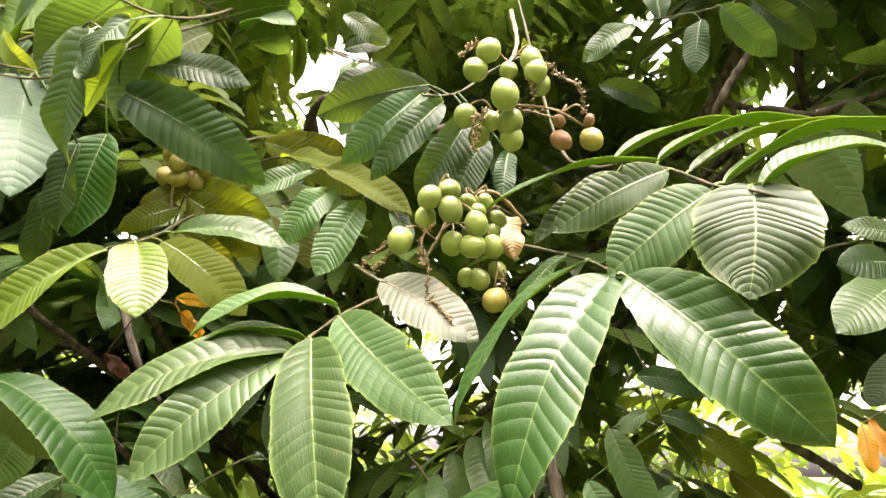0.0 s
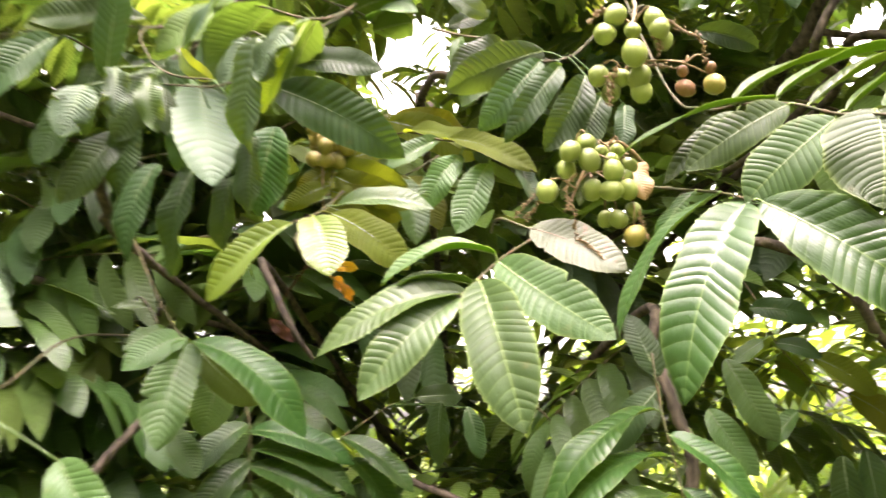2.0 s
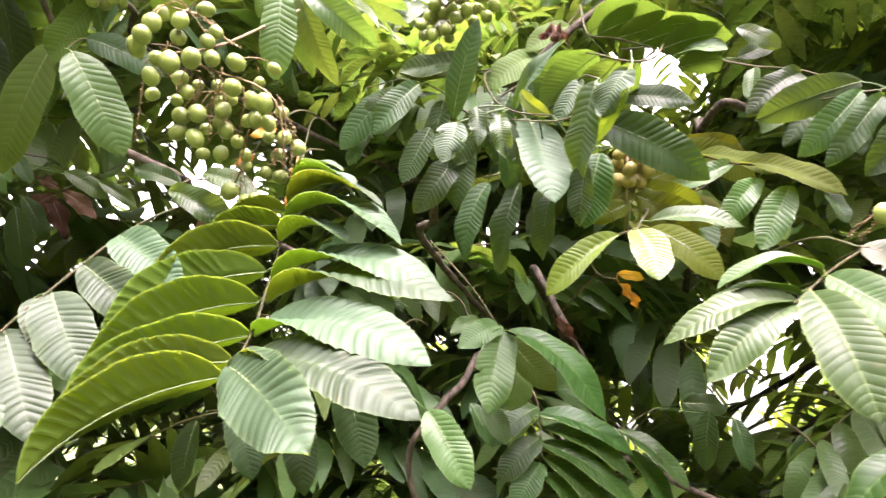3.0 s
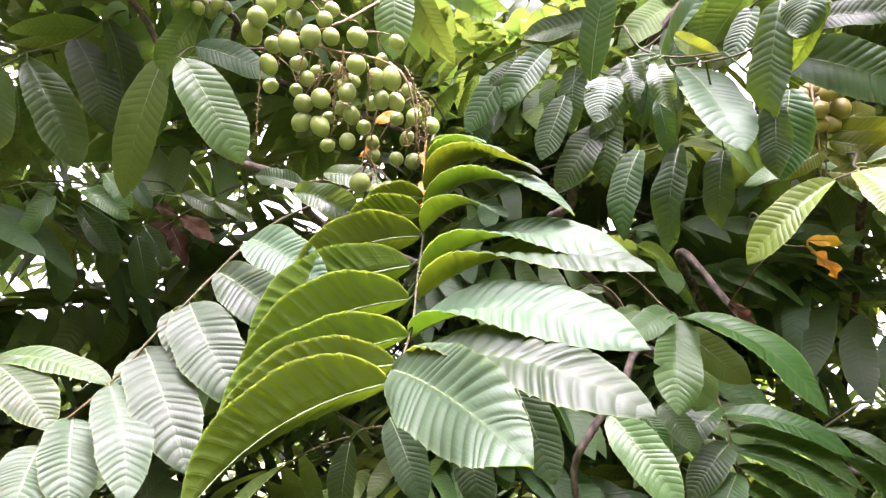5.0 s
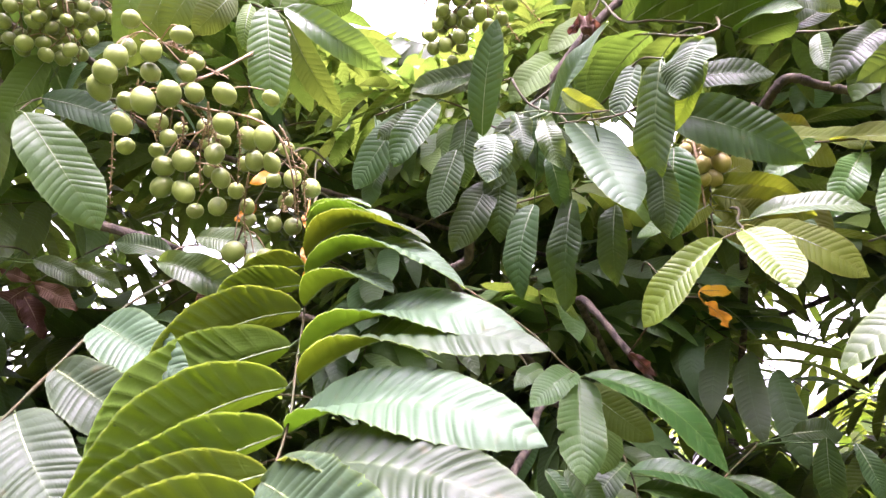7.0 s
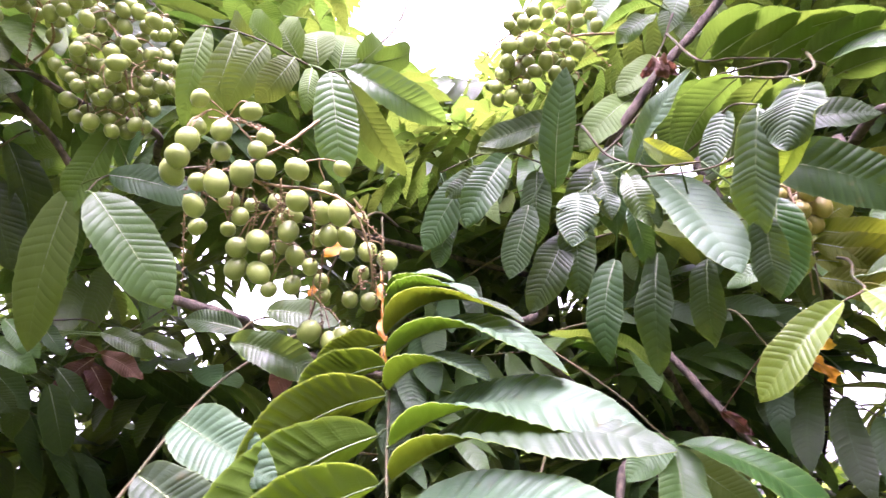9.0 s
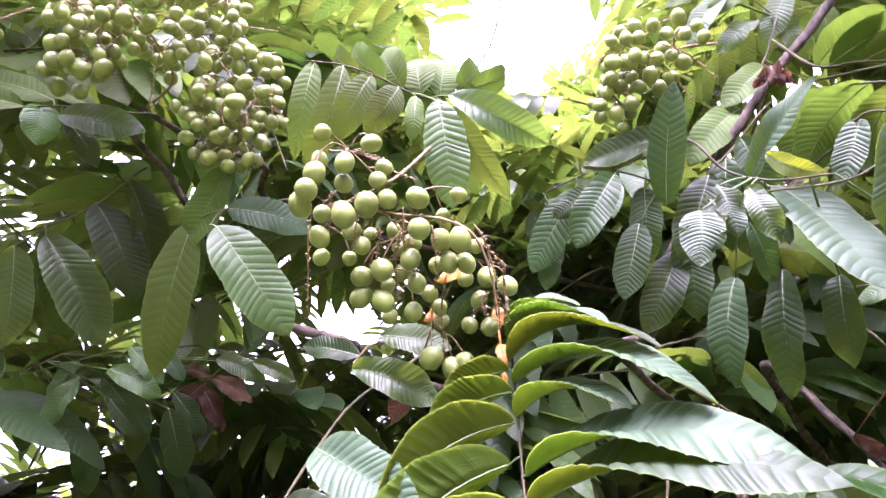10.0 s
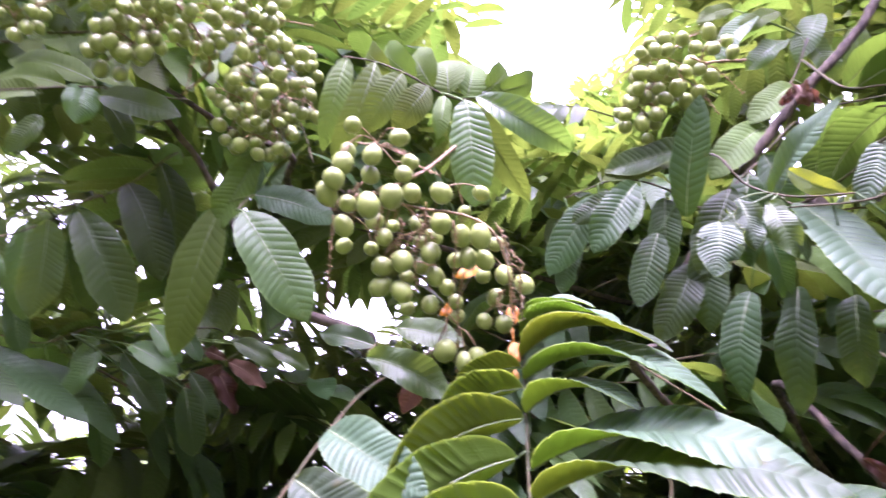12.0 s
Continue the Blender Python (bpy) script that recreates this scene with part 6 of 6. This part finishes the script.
fruit(c, -1.316, 0.309, 2.251, 0.0141)
fruit(c, -1.251, 0.365, 2.227, 0.0149)
fruit(c, -1.343, 0.328, 2.217, 0.0132)
fruit(c, -1.287, 0.338, 2.190, 0.0157)
fruit(c, -1.313, 0.296, 2.160, 0.0173)
fruit(c, -1.308, 0.356, 2.166, 0.0149)
fruit(c, -1.322, 0.289, 2.129, 0.0180)
fruit(c, -1.347, 0.298, 2.113, 0.0173)
fruit(c, -1.352, 0.349, 2.119, 0.0149)
fruit(c, -1.282, 0.337, 2.086, 0.0187)
fruit(c, -1.257, 0.364, 2.107, 0.0180)
fruit(c, -1.254, 0.408, 2.135, 0.0157)
fruit(c, -1.263, 0.394, 2.170, 0.0149)
fruit(c, -1.264, 0.409, 2.204, 0.0132)
fruit(c, -1.359, 0.351, 2.078, 0.0157)
fruit(c, -1.207, 0.434, 2.130, 0.0165)
fruit(c, -1.182, 0.515, 2.160, 0.0132)
fruit(c, -1.396, 0.387, 2.064, 0.0132)
fruit(c, -1.214, 0.445, 2.077, 0.0173)
fruit(c, -1.208, 0.494, 2.072, 0.0157)
fruit(c, -1.169, 0.498, 2.061, 0.0173)
fruit(c, -1.222, 0.517, 2.133, 0.0124)
fruit(c, -1.249, 0.461, 2.037, 0.0165)
fruit(c, -1.282, 0.426, 2.017, 0.0173)
fruit(c, -1.319, 0.415, 2.012, 0.0165)
fruit(c, -1.269, 0.487, 2.086, 0.0132)
fruit(c, -1.295, 0.467, 2.111, 0.0124)
fruit(c, -1.210, 0.516, 2.038, 0.0157)
fruit(c, -1.189, 0.537, 2.036, 0.0157)
fruit(c, -1.250, 0.530, 2.050, 0.0132)
fruit(c, -1.220, 0.574, 2.027, 0.0132)
fruit(c, -1.177, 0.579, 2.020, 0.0149)
fruit(c, -1.148, 0.598, 2.001, 0.0157)
fruit(c, -1.331, 0.426, 1.981, 0.0165)
fruit(c, -1.297, 0.445, 1.970, 0.0173)
fruit(c, -1.262, 0.490, 2.006, 0.0157)
fruit(c, -1.267, 0.530, 2.000, 0.0141)
fruit(c, -1.308, 0.502, 2.044, 0.0124)
fruit(c, -1.290, 0.512, 1.967, 0.0149)
fruit(c, -1.341, 0.505, 1.969, 0.0132)
fruit(c, -1.278, 0.569, 1.987, 0.0124)
fruit(c, -1.200, 0.612, 1.942, 0.0149)
fruit(c, -1.233, 0.597, 1.949, 0.0141)
fruit(c, -1.214, 0.603, 1.994, 0.0132)
fruit(c, -1.328, 0.421, 2.076, 0.0141)
fruit(c, -1.369, 0.429, 2.067, 0.0124)
fruit(c, -1.336, 0.448, 2.112, 0.0115)
fruit(c, -1.297, 0.484, 2.083, 0.0124)
fruit(c, -1.334, 0.492, 2.024, 0.0124)
fruit(c, -1.333, 0.400, 2.099, 0.0141)
fruit(c, -1.186, 0.567, 2.080, 0.0132)
fruit(c, -1.284, 0.580, 1.964, 0.0124)
fruit(c, -1.290, 0.557, 1.893, 0.0178)
fruit(c, -1.269, 0.588, 1.877, 0.0168)
fruit(c, -1.250, 0.599, 1.885, 0.0168)
tassel(c, (-1.401, 0.358, 2.118), (-1.455, 0.412, 1.973), 15)
tassel(c, (-1.247, 0.434, 2.081), (-1.287, 0.470, 1.978), 16)
tassel(c, (-1.208, 0.505, 2.008), (-1.265, 0.564, 1.894), 17)
tassel(c, (-1.140, 0.501, 2.080), (-1.137, 0.551, 1.991), 18)
tassel(c, (-1.144, 0.551, 1.983), (-1.157, 0.580, 1.924), 19)
tassel(c, (-1.273, 0.404, 2.090), (-1.297, 0.424, 2.029), 20)
tassel(c, (-1.289, 0.396, 2.209), (-1.224, 0.446, 2.180), 21)
tassel(c, (-1.153, 0.548, 1.975), (-1.169, 0.558, 1.941), 22)
tassel(c, (-1.266, 0.564, 1.914), (-1.288, 0.594, 1.844), 23)
tassel(c, (-1.295, 0.376, 2.143), (-1.330, 0.400, 2.064), 24)
tassel(c, (-1.338, 0.354, 2.162), (-1.367, 0.378, 2.091), 25)
tassel(c, (-1.225, 0.417, 2.111), (-1.252, 0.453, 2.025), 26)
tassel(c, (-1.199, 0.459, 2.085), (-1.228, 0.499, 1.991), 27)
tassel(c, (-1.319, 0.382, 2.191), (-1.398, 0.355, 2.127), 28)
tassel(c, (-1.158, 0.485, 2.080), (-1.123, 0.559, 2.020), 29)
tassel(c, (-1.118, 0.551, 2.016), (-1.144, 0.586, 1.933), 30)
tassel(c, (-1.273, 0.397, 2.121), (-1.244, 0.467, 2.059), 31)
tassel(c, (-1.259, 0.424, 2.209), (-1.301, 0.377, 2.242), 32)
tassel(c, (-1.217, 0.437, 2.093), (-1.280, 0.440, 2.029), 33)
tassel(c, (-1.346, 0.348, 2.248), (-1.259, 0.424, 2.209), 34)
c = fruit_cluster("wide cluster of many small green fruits high on the limb", [(-2.000, 0.255, 2.638), (-1.817, 0.238, 2.617), (-1.777, 0.163, 2.667), (-1.798, 0.092, 2.719), (-1.842, 0.060, 2.707)])
fill_cluster(c, (-1.835, 0.061, 2.694), (0.150, 0.110, 0.105), 58, 0.0148, 1)
fill_cluster(c, (-1.738, 0.204, 2.725), (0.185, 0.130, 0.120), 84, 0.0150, 2)
tassel(c, (-1.781, 0.133, 2.683), (-1.655, 0.285, 2.674), 38)
tassel(c, (-1.798, 0.092, 2.719), (-1.899, 0.031, 2.653), 39)
tassel(c, (-1.784, 0.184, 2.650), (-1.846, 0.211, 2.530), 40)
tassel(c, (-1.703, 0.216, 2.710), (-1.582, 0.359, 2.706), 41)
tassel(c, (-1.842, 0.060, 2.707), (-1.917, -0.024, 2.751), 42)
tassel(c, (-1.734, 0.170, 2.734), (-1.677, 0.199, 2.810), 43)
tassel(c, (-1.806, 0.108, 2.664), (-1.885, 0.083, 2.575), 44)
c = fruit_cluster("hanging cluster of many small green fruits beside the limb", [(-1.814, 0.279, 2.736), (-1.716, 0.313, 2.641), (-1.692, 0.344, 2.541), (-1.704, 0.381, 2.451)])
fill_cluster(c, (-1.699, 0.342, 2.535), (0.158, 0.120, 0.150), 92, 0.0148, 3)
tassel(c, (-1.681, 0.312, 2.601), (-1.626, 0.413, 2.529), 47)
tassel(c, (-1.685, 0.340, 2.535), (-1.768, 0.331, 2.439), 48)
tassel(c, (-1.683, 0.358, 2.511), (-1.701, 0.418, 2.403), 49)
tassel(c, (-1.710, 0.315, 2.603), (-1.798, 0.269, 2.554), 50)
fill_cluster(c, (-1.900, 0.063, 2.600), (0.110, 0.060, 0.060), 14, 0.0180, 4)
c = fruit_cluster("cluster of green fruits beside the upper limb", [(-0.805, 1.063, 2.670), (-0.868, 0.953, 2.615), (-0.938, 0.872, 2.553), (-0.986, 0.867, 2.497)])
fill_cluster(c, (-0.925, 0.876, 2.564), (0.133, 0.090, 0.070), 40, 0.0145, 5)
fill_cluster(c, (-0.992, 0.865, 2.491), (0.061, 0.070, 0.076), 18, 0.0139, 9)
tassel(c, (-0.885, 0.889, 2.597), (-0.818, 1.018, 2.543), 55)
tassel(c, (-0.947, 0.863, 2.553), (-1.035, 0.846, 2.463), 56)
tassel(c, (-0.891, 0.914, 2.553), (-0.872, 1.001, 2.498), 57)
tassel(c, (-0.968, 0.840, 2.601), (-1.049, 0.814, 2.533), 58)
tassel(c, (-0.913, 0.875, 2.624), (-0.844, 0.926, 2.684), 59)
c = fruit_cluster("few green fruits on a high side twig", [(-2.074, -0.023, 2.828), (-2.100, -0.078, 2.764), (-2.162, -0.117, 2.739)])
fill_cluster(c, (-2.159, -0.110, 2.733), (0.085, 0.060, 0.050), 9, 0.0156, 6)
c = fruit_cluster("shaded cluster of brownish olive fruits on a dry stalk", [(-0.549, 1.165, 2.248), (-0.545, 1.122, 2.137), (-0.547, 1.131, 2.049), (-0.558, 1.165, 1.951)])
fill_cluster(c, (-0.547, 1.149, 2.132), (0.050, 0.050, 0.057), 14, 0.0167, 7, "olive")
c = fruit_cluster("dark cluster of unripe fruits high in the shade", [(-1.795, 0.467, 2.678), (-1.787, 0.416, 2.574), (-1.835, 0.375, 2.530)])
fill_cluster(c, (-1.804, 0.394, 2.538), (0.103, 0.080, 0.038), 12, 0.0191, 8)

# ---- the leaves behind: branches of the same crown, each with its compound leaves ----
BLADES = {}


def stock_blade(kind, i):
    if (kind, i) not in BLADES:
        v, f, uv = join(blade(1.0, 0.27, 0.05 + 0.03 * (i % 4), (0.35 + 0.15 * (i % 3), 0.12), 0.6 * (i % 3 - 1), 2, 0.9, i, 0.35, curl=0.06 * (i % 4)))
        BLADES[kind, i] = mesh_ob("leaflet", v, f, LEAF[kind], uv)
    return BLADES[kind, i]


def stock_frond(kind, seed, pairs=7):
    """A drooping compound leaf along +x, about 0.8 m long."""
    rng = random.Random(seed)
    ob = tagged(new("compound_leaf"), {"old": "dark green compound leaf drooping inside the crown", "mid": "green compound leaf of long ribbed leaflets", "young": "fresh light green compound leaf with ribbed leaflets", "under": "compound leaf seen from its matt green underside", "lime": "lime green young compound leaf lit from behind",
                                       "olive": "yellowing olive compound leaf"}[kind], "leaf", "compound leaves of the crown")
    n = 14
    sag = rng.uniform(0.25, 0.55)
    line = [Vector((0.75 * i / n, 0.05 * math.sin(i / 4 + seed), -sag * 0.75 * (i / n) ** 2)) for i in range(n + 1)]
    v, f = tube(line, 0.004, 0.0018, 6, 0.1, 0.3, seed)
    part("stalk", mesh_ob("stalk", v, f, RACHIS), ob)
    ahead, droop, tilt = rng.uniform(0.35, 0.75), rng.uniform(0.2, 0.85), rng.uniform(0.0, 0.5)
    for k in range(pairs * 2):
        s = 0.26 + 0.74 * (k // 2 + 0.5 * (k % 2)) / pairs
        j = min(n - 1, int(s * n))
        p = line[j].lerp(line[j + 1], s * n - j) if s * n - j < 1 else line[n]
        side = 1 if k % 2 else -1
        ln = rng.uniform(0.27, 0.33) * (0.72 + 0.5 * math.sin(math.pi * (0.1 + 0.8 * (s - 0.26) / 0.74)))
        along = (line[j + 1] - line[j]).normalized()
        d = (Vector((0, side, 0)) * rng.uniform(0.85, 1.0) + along * (ahead + 0.5 * (s - 0.5) + rng.gauss(0, 0.08)) + Vector((0, 0, -droop + rng.gauss(0, 0.1)))).normalized()
        nrm = Vector((rng.gauss(0, 0.12), side * (tilt + rng.gauss(0, 0.1)), 1))
        b = part("leaflet", stock_blade(kind, rng.randrange(6)), ob)
        b.matrix_basis = axes(p, p + d, nrm) @ Matrix.Diagonal((ln, ln * rng.uniform(0.85, 1.1), ln, 1))
    return ob


GAPS = ((Vector((-0.026, 0.986, 0.167)), 1.2), (Vector((-0.117, 0.987, 0.106)), 0.9), (Vector((-0.410, 0.550, 0.728)), 5.6), (Vector((-0.324, 0.613, 0.721)), 2.8), (Vector((-0.160, 0.824, 0.544)), 4.3), (Vector((0.385, 0.910, 0.157)), 1.0), (Vector((0.383, 0.921, 0.071)), 0.8), (Vector((-0.944, 0.026, 0.329)), 3.2), (Vector((-0.983, 0.121, 0.136)), 0.9), (Vector((-0.946, 0.287, 0.153)), 0.5), (Vector((-0.378, 0.856, 0.353)), 0.8), (Vector((0.299, 0.762, 0.574)), 2.1), (Vector((-0.018, 0.983, 0.181)), 1.2), (Vector((0.524, 0.850, 0.048)), 0.9), (Vector((-0.756, 0.543, 0.367)), 2.0), (Vector((0.444, 0.763, 0.470)), 2.3), (Vector((-0.735, 0.592, 0.330)), 0.8), (Vector((-0.134, 0.982, 0.133)), 0.8), (Vector((-0.838, 0.405, 0.365)), 0.6))
LIT = ((Vector((-0.139, 0.814, 0.565)), 2.6), (Vector((-0.058, 0.975, 0.214)), 1), (Vector((0.137, 0.779, 0.612)), 1), (Vector((0.324, 0.762, 0.561)), 2.5), (Vector((0.451, 0.738, 0.502)), 2.5), (Vector((0.503, 0.698, 0.510)), 1), (Vector((0.385, 0.910, 0.157)), 1), (Vector((0.379, 0.916, 0.133)), 0))
STOCK = [stock_frond(k, s) for s, k in enumerate(("old", "mid", "old", "under", "mid", "old", "mid", "under"))]
CENTRE = Vector((-0.35, -0.1, 1.5))


def in_gap(p, reach=0.0):
    """Whether something at p, reaching that far round it, would stand in one of the large openings, whose edges are uneven."""
    way = p - CENTRE
    far = way.length
    way = way / far
    return any(way.angle(g) < radians(r * (1 + 0.5 * noise.noise(way * 35.0))) + reach / far for g, r in GAPS)


def is_open(p):
    """Whether a place lies where the crown is open to the light: the large openings, and many small ones, more towards the top and
    the thin side of the crown."""
    if in_gap(p):
        return True
    way = (p - CENTRE).normalized()
    if (p - CENTRE).length > 5.9:
        return False
    a, e = math.degrees(math.atan2(-way.x, way.y)), math.degrees(math.asin(way.z))
    limit = 0.66 - 0.005 * max(0.0, e - 15) - (0.10 if a < 22 else 0.0) + (0.2 if a > 45 and e < 26 else 0.0) + (0.14 if 12 < a < 50 and 8 < e < 38 else 0.0) - (0.21 if a < 34 and e < 11 else 0.0) - (0.07 if a < 22 and e > 22 else 0.0)
    return noise.noise(way * 13.0) + 0.6 * noise.noise(way * 31.0) > limit


def crown_place(rng, near, far, low, high, a0=-62, a1=100):
    """A place in the crown, which bends round the clearing: azimuth from straight ahead to the left."""
    while True:
        a = radians(rng.uniform(a0, a1))
        d = near + (far - near) * rng.random() ** 0.8
        e = rng.uniform(low, high)
        way = Vector((-math.sin(a), math.cos(a), math.tan(radians(e))))
        if not is_open(CENTRE + way * d):
            return CENTRE + way * d, a


def frond_pose(rng, p, a):
    """Leaf stalks point towards the light, out of the crown, and sideways."""
    yaw = math.atan2(-math.cos(a), math.sin(a)) + rng.gauss(0, 0.9)
    return Matrix.Translation(p) @ Euler((rng.gauss(0, 0.35), rng.uniform(-0.5, 0.45), yaw)).to_matrix().to_4x4()


SPREAD = [(x, y, -0.25 * x - abs(y) * 0.6) for x in (0.25, 0.45, 0.65, 0.85) for y in (-0.24, -0.12, 0, 0.12, 0.24)]
rng = random.Random(11)
first = set()
made = 0
while made < 244:
    p, a = crown_place(rng, 1.95, 3.2, -36, 50)
    m = frond_pose(rng, p, a)
    if min((m @ Vector(q) - CENTRE).length for q in SPREAD) < 1.9 or p.z < 0.25 or any(in_gap(m @ Vector(q)) for q in SPREAD) or sum(is_open(m @ Vector(q)) for q in SPREAD) > 3:
        continue
    ob = rng.choice(STOCK)
    s = rng.uniform(0.85, 1.15)
    if ob.name in first:
        ob = copy_thing(ob, m)
    else:
        first.add(ob.name)
        ob.matrix_basis = m
    made += 1
for ob in STOCK:
    if ob.name not in first:
        ob.matrix_basis = frond_pose(rng, *crown_place(rng, 2.4, 3.2, -20, 40))


def leaf_mass(name, label, count, place, mat, seed, size=(0.18, 0.3), rows=5, blades=11, airy=True):
    """Far leaves, past counting: small drooping fronds, the blades of each in two even rows along its stalk."""
    rng = random.Random(seed)
    cols = 3
    verts, faces, uvs = [], [], []
    for _ in range(count):
        for _ in range(14):
            p, a = place(rng)
            yaw = rng.uniform(0, 2 * math.pi)
            stem = Vector((math.cos(yaw), math.sin(yaw), rng.uniform(-0.6, 0.25)))
            mean = rng.uniform(*size)
            if min((p + stem * mean * k - CENTRE).length for k in (0, 1.2, 2.4)) < 2.25:
                continue
            if not airy or not (is_open(p + stem * mean * 1.2) or is_open(p + stem * mean * 2.6) or any(in_gap(p + stem * mean * k, 0.22 * mean) for k in (0.4, 1.0, 1.6, 2.2, 2.8))):
                break
        else:
            continue
        side = Vector((-math.sin(yaw), math.cos(yaw), rng.gauss(0, 0.25)))
        ahead, droop, sag = rng.uniform(0.25, 0.8), rng.uniform(0.1, 0.95), rng.uniform(0.1, 0.6)
        base_n = Vector((rng.uniform(-0.35, 0.35), rng.uniform(-0.35, 0.35), 1))
        for k in range(blades):
            f = (k + 1) / blades
            s = mean * 2.3 * f
            ln = mean * rng.uniform(0.9, 1.1) * (0.7 + 0.45 * math.sin(math.pi * (0.15 + 0.75 * f)))
            w = ln * rng.uniform(0.11, 0.145)
            d = (side * (1 if k % 2 else -1) * rng.uniform(0.88, 1.0) + stem * (ahead + 0.5 * f + rng.gauss(0, 0.07)) + Vector((0, 0, -droop + rng.gauss(0, 0.1)))).normalized()
            n = base_n + Vector((rng.gauss(0, 0.12), rng.gauss(0, 0.12), 0))
            n = (n - d * n.dot(d)).normalized()
            y = n.cross(d)
            vee, bend, sway = rng.uniform(0.1, 0.55), rng.uniform(0.1, 0.5), rng.uniform(-1, 1)
            o = len(verts)
            b = p + stem * s - Vector((0, 0, sag * mean * f * f))
            for i in range(rows + 1):
                u = i / rows
                h = w * (max(0.04, 1 - (1 - u / 0.5) ** 2.3) ** 0.62 if u < 0.5 else max(0.03, 1 - ((u - 0.5) / 0.5) ** 2.5) ** 0.85)
                for c in (-1, 0, 1):
                    verts.append(b + d * ln * u + y * h * c + n * (vee * abs(c) * h + bend * ln * u * (1 - u)) + y * 0.1 * ln * sway * u * (1 - u))
                    uvs.append((u, c))
            for i in range(rows):
                for c in range(2):
                    q = o + i * cols + c
                    faces.append((q, q + cols, q + cols + 1, q + 1))
    return tagged(new(name, mesh_ob(name, verts, faces, mat, uvs)), label, "foliage", kind="stuff")


def crown_top(rng):
    while True:
        p = Vector((rng.uniform(-3.2, 2.5), rng.uniform(1.9, 6.5), rng.uniform(3.9, 5.2)))
        if all((p - CENTRE).angle(g) > radians(r) for g, r in GAPS):
            return p, 0


leaf_mass("crown_foliage", "dense dark green leaves deeper in the crown", 2000, lambda r: crown_place(r, 2.8, 4.6, -38, 54, -80, 120), LEAF_FAR, 3, (0.2, 0.34))
leaf_mass("deep_foliage", "small dark leaves in the depth of the crown", 1100, lambda r: crown_place(r, 4.6, 6.2, -24, 46, -80, 120), LEAF_FAR, 12, (0.12, 0.22), 4)
leaf_mass("inner_foliage", "shaded ribbed leaves between the twigs", 330, lambda r: crown_place(r, 2.15, 3.2, -38, 46, -70, 110), LEAF_FAR, 8, (0.2, 0.32), 8)
leaf_mass("crown_top_foliage", "leaves of the crown overhead", 1050, crown_top, LEAF_FAR, 4)
# bright glimpses through the crown: these leaves have the sunlight in their colour
leaf_mass("far_foliage", "leaves of trees behind, sunlight painted in as bright yellow-green", 1000, lambda r: crown_place(r, 6, 11, -15, 13, -85, 42), LEAF_FAR_SUN_TINT, 5, (0.25, 0.5), 4)
leaf_mass("woodland_foliage", "hazy green leaves of trees farther off", 520, lambda r: crown_place(r, 6, 11, -18, 8, 36, 130), LEAF_FAR, 15, (0.25, 0.5), airy=False)
# never in view: added behind the camera to cut the low sky light
leaf_mass("trees_across", "unseen trees added behind the camera to hold back sky light", 2500, lambda r: crown_place(r, 5.5, 8.5, -11, 42, 120, 285), LEAF_FAR, 6, (0.35, 0.6), 3, 9, airy=False)


def overhead(rng):
    while True:
        p = Vector((rng.uniform(-2.8, 2.0), rng.uniform(0.8, 3.6), rng.uniform(3.0, 4.0)))
        if all((p - CENTRE).angle(g) > radians(r + 3) for g, r in GAPS):
            return p, 0


leaf_mass("overhead_foliage", "outer boughs of the crown overhead", 420, overhead, LEAF_FAR, 14, (0.14, 0.24))


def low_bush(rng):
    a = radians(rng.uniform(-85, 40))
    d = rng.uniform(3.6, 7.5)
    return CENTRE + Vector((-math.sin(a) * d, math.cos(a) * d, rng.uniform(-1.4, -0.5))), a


# bushes added for bright spots low down, their sunlit look is leaf colour
leaf_mass("low_bushes", "low bushes on the ground behind, sunlight painted in as yellow-green", 420, low_bush, LEAF_FAR_SUN_TINT, 21, (0.16, 0.3), airy=False)


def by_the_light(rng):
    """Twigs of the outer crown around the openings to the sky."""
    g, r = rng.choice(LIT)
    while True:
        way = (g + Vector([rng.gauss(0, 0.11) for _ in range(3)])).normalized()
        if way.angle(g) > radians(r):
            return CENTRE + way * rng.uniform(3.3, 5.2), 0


# same crown, but the light at the openings comes from the brighter leaf colour
leaf_mass("sunlit_foliage", "leaves of the outer crown with backlight painted in as yellow-green", 95, by_the_light, LEAF_FAR_SUN_TINT, 22, (0.16, 0.28), airy=False)


leaf_mass("middle_foliage", "shaded leaves in the middle of the crown", 330, lambda r: crown_place(r, 3.2, 5.0, 4, 38, 5, 52), LEAF_FAR, 33, (0.2, 0.32))
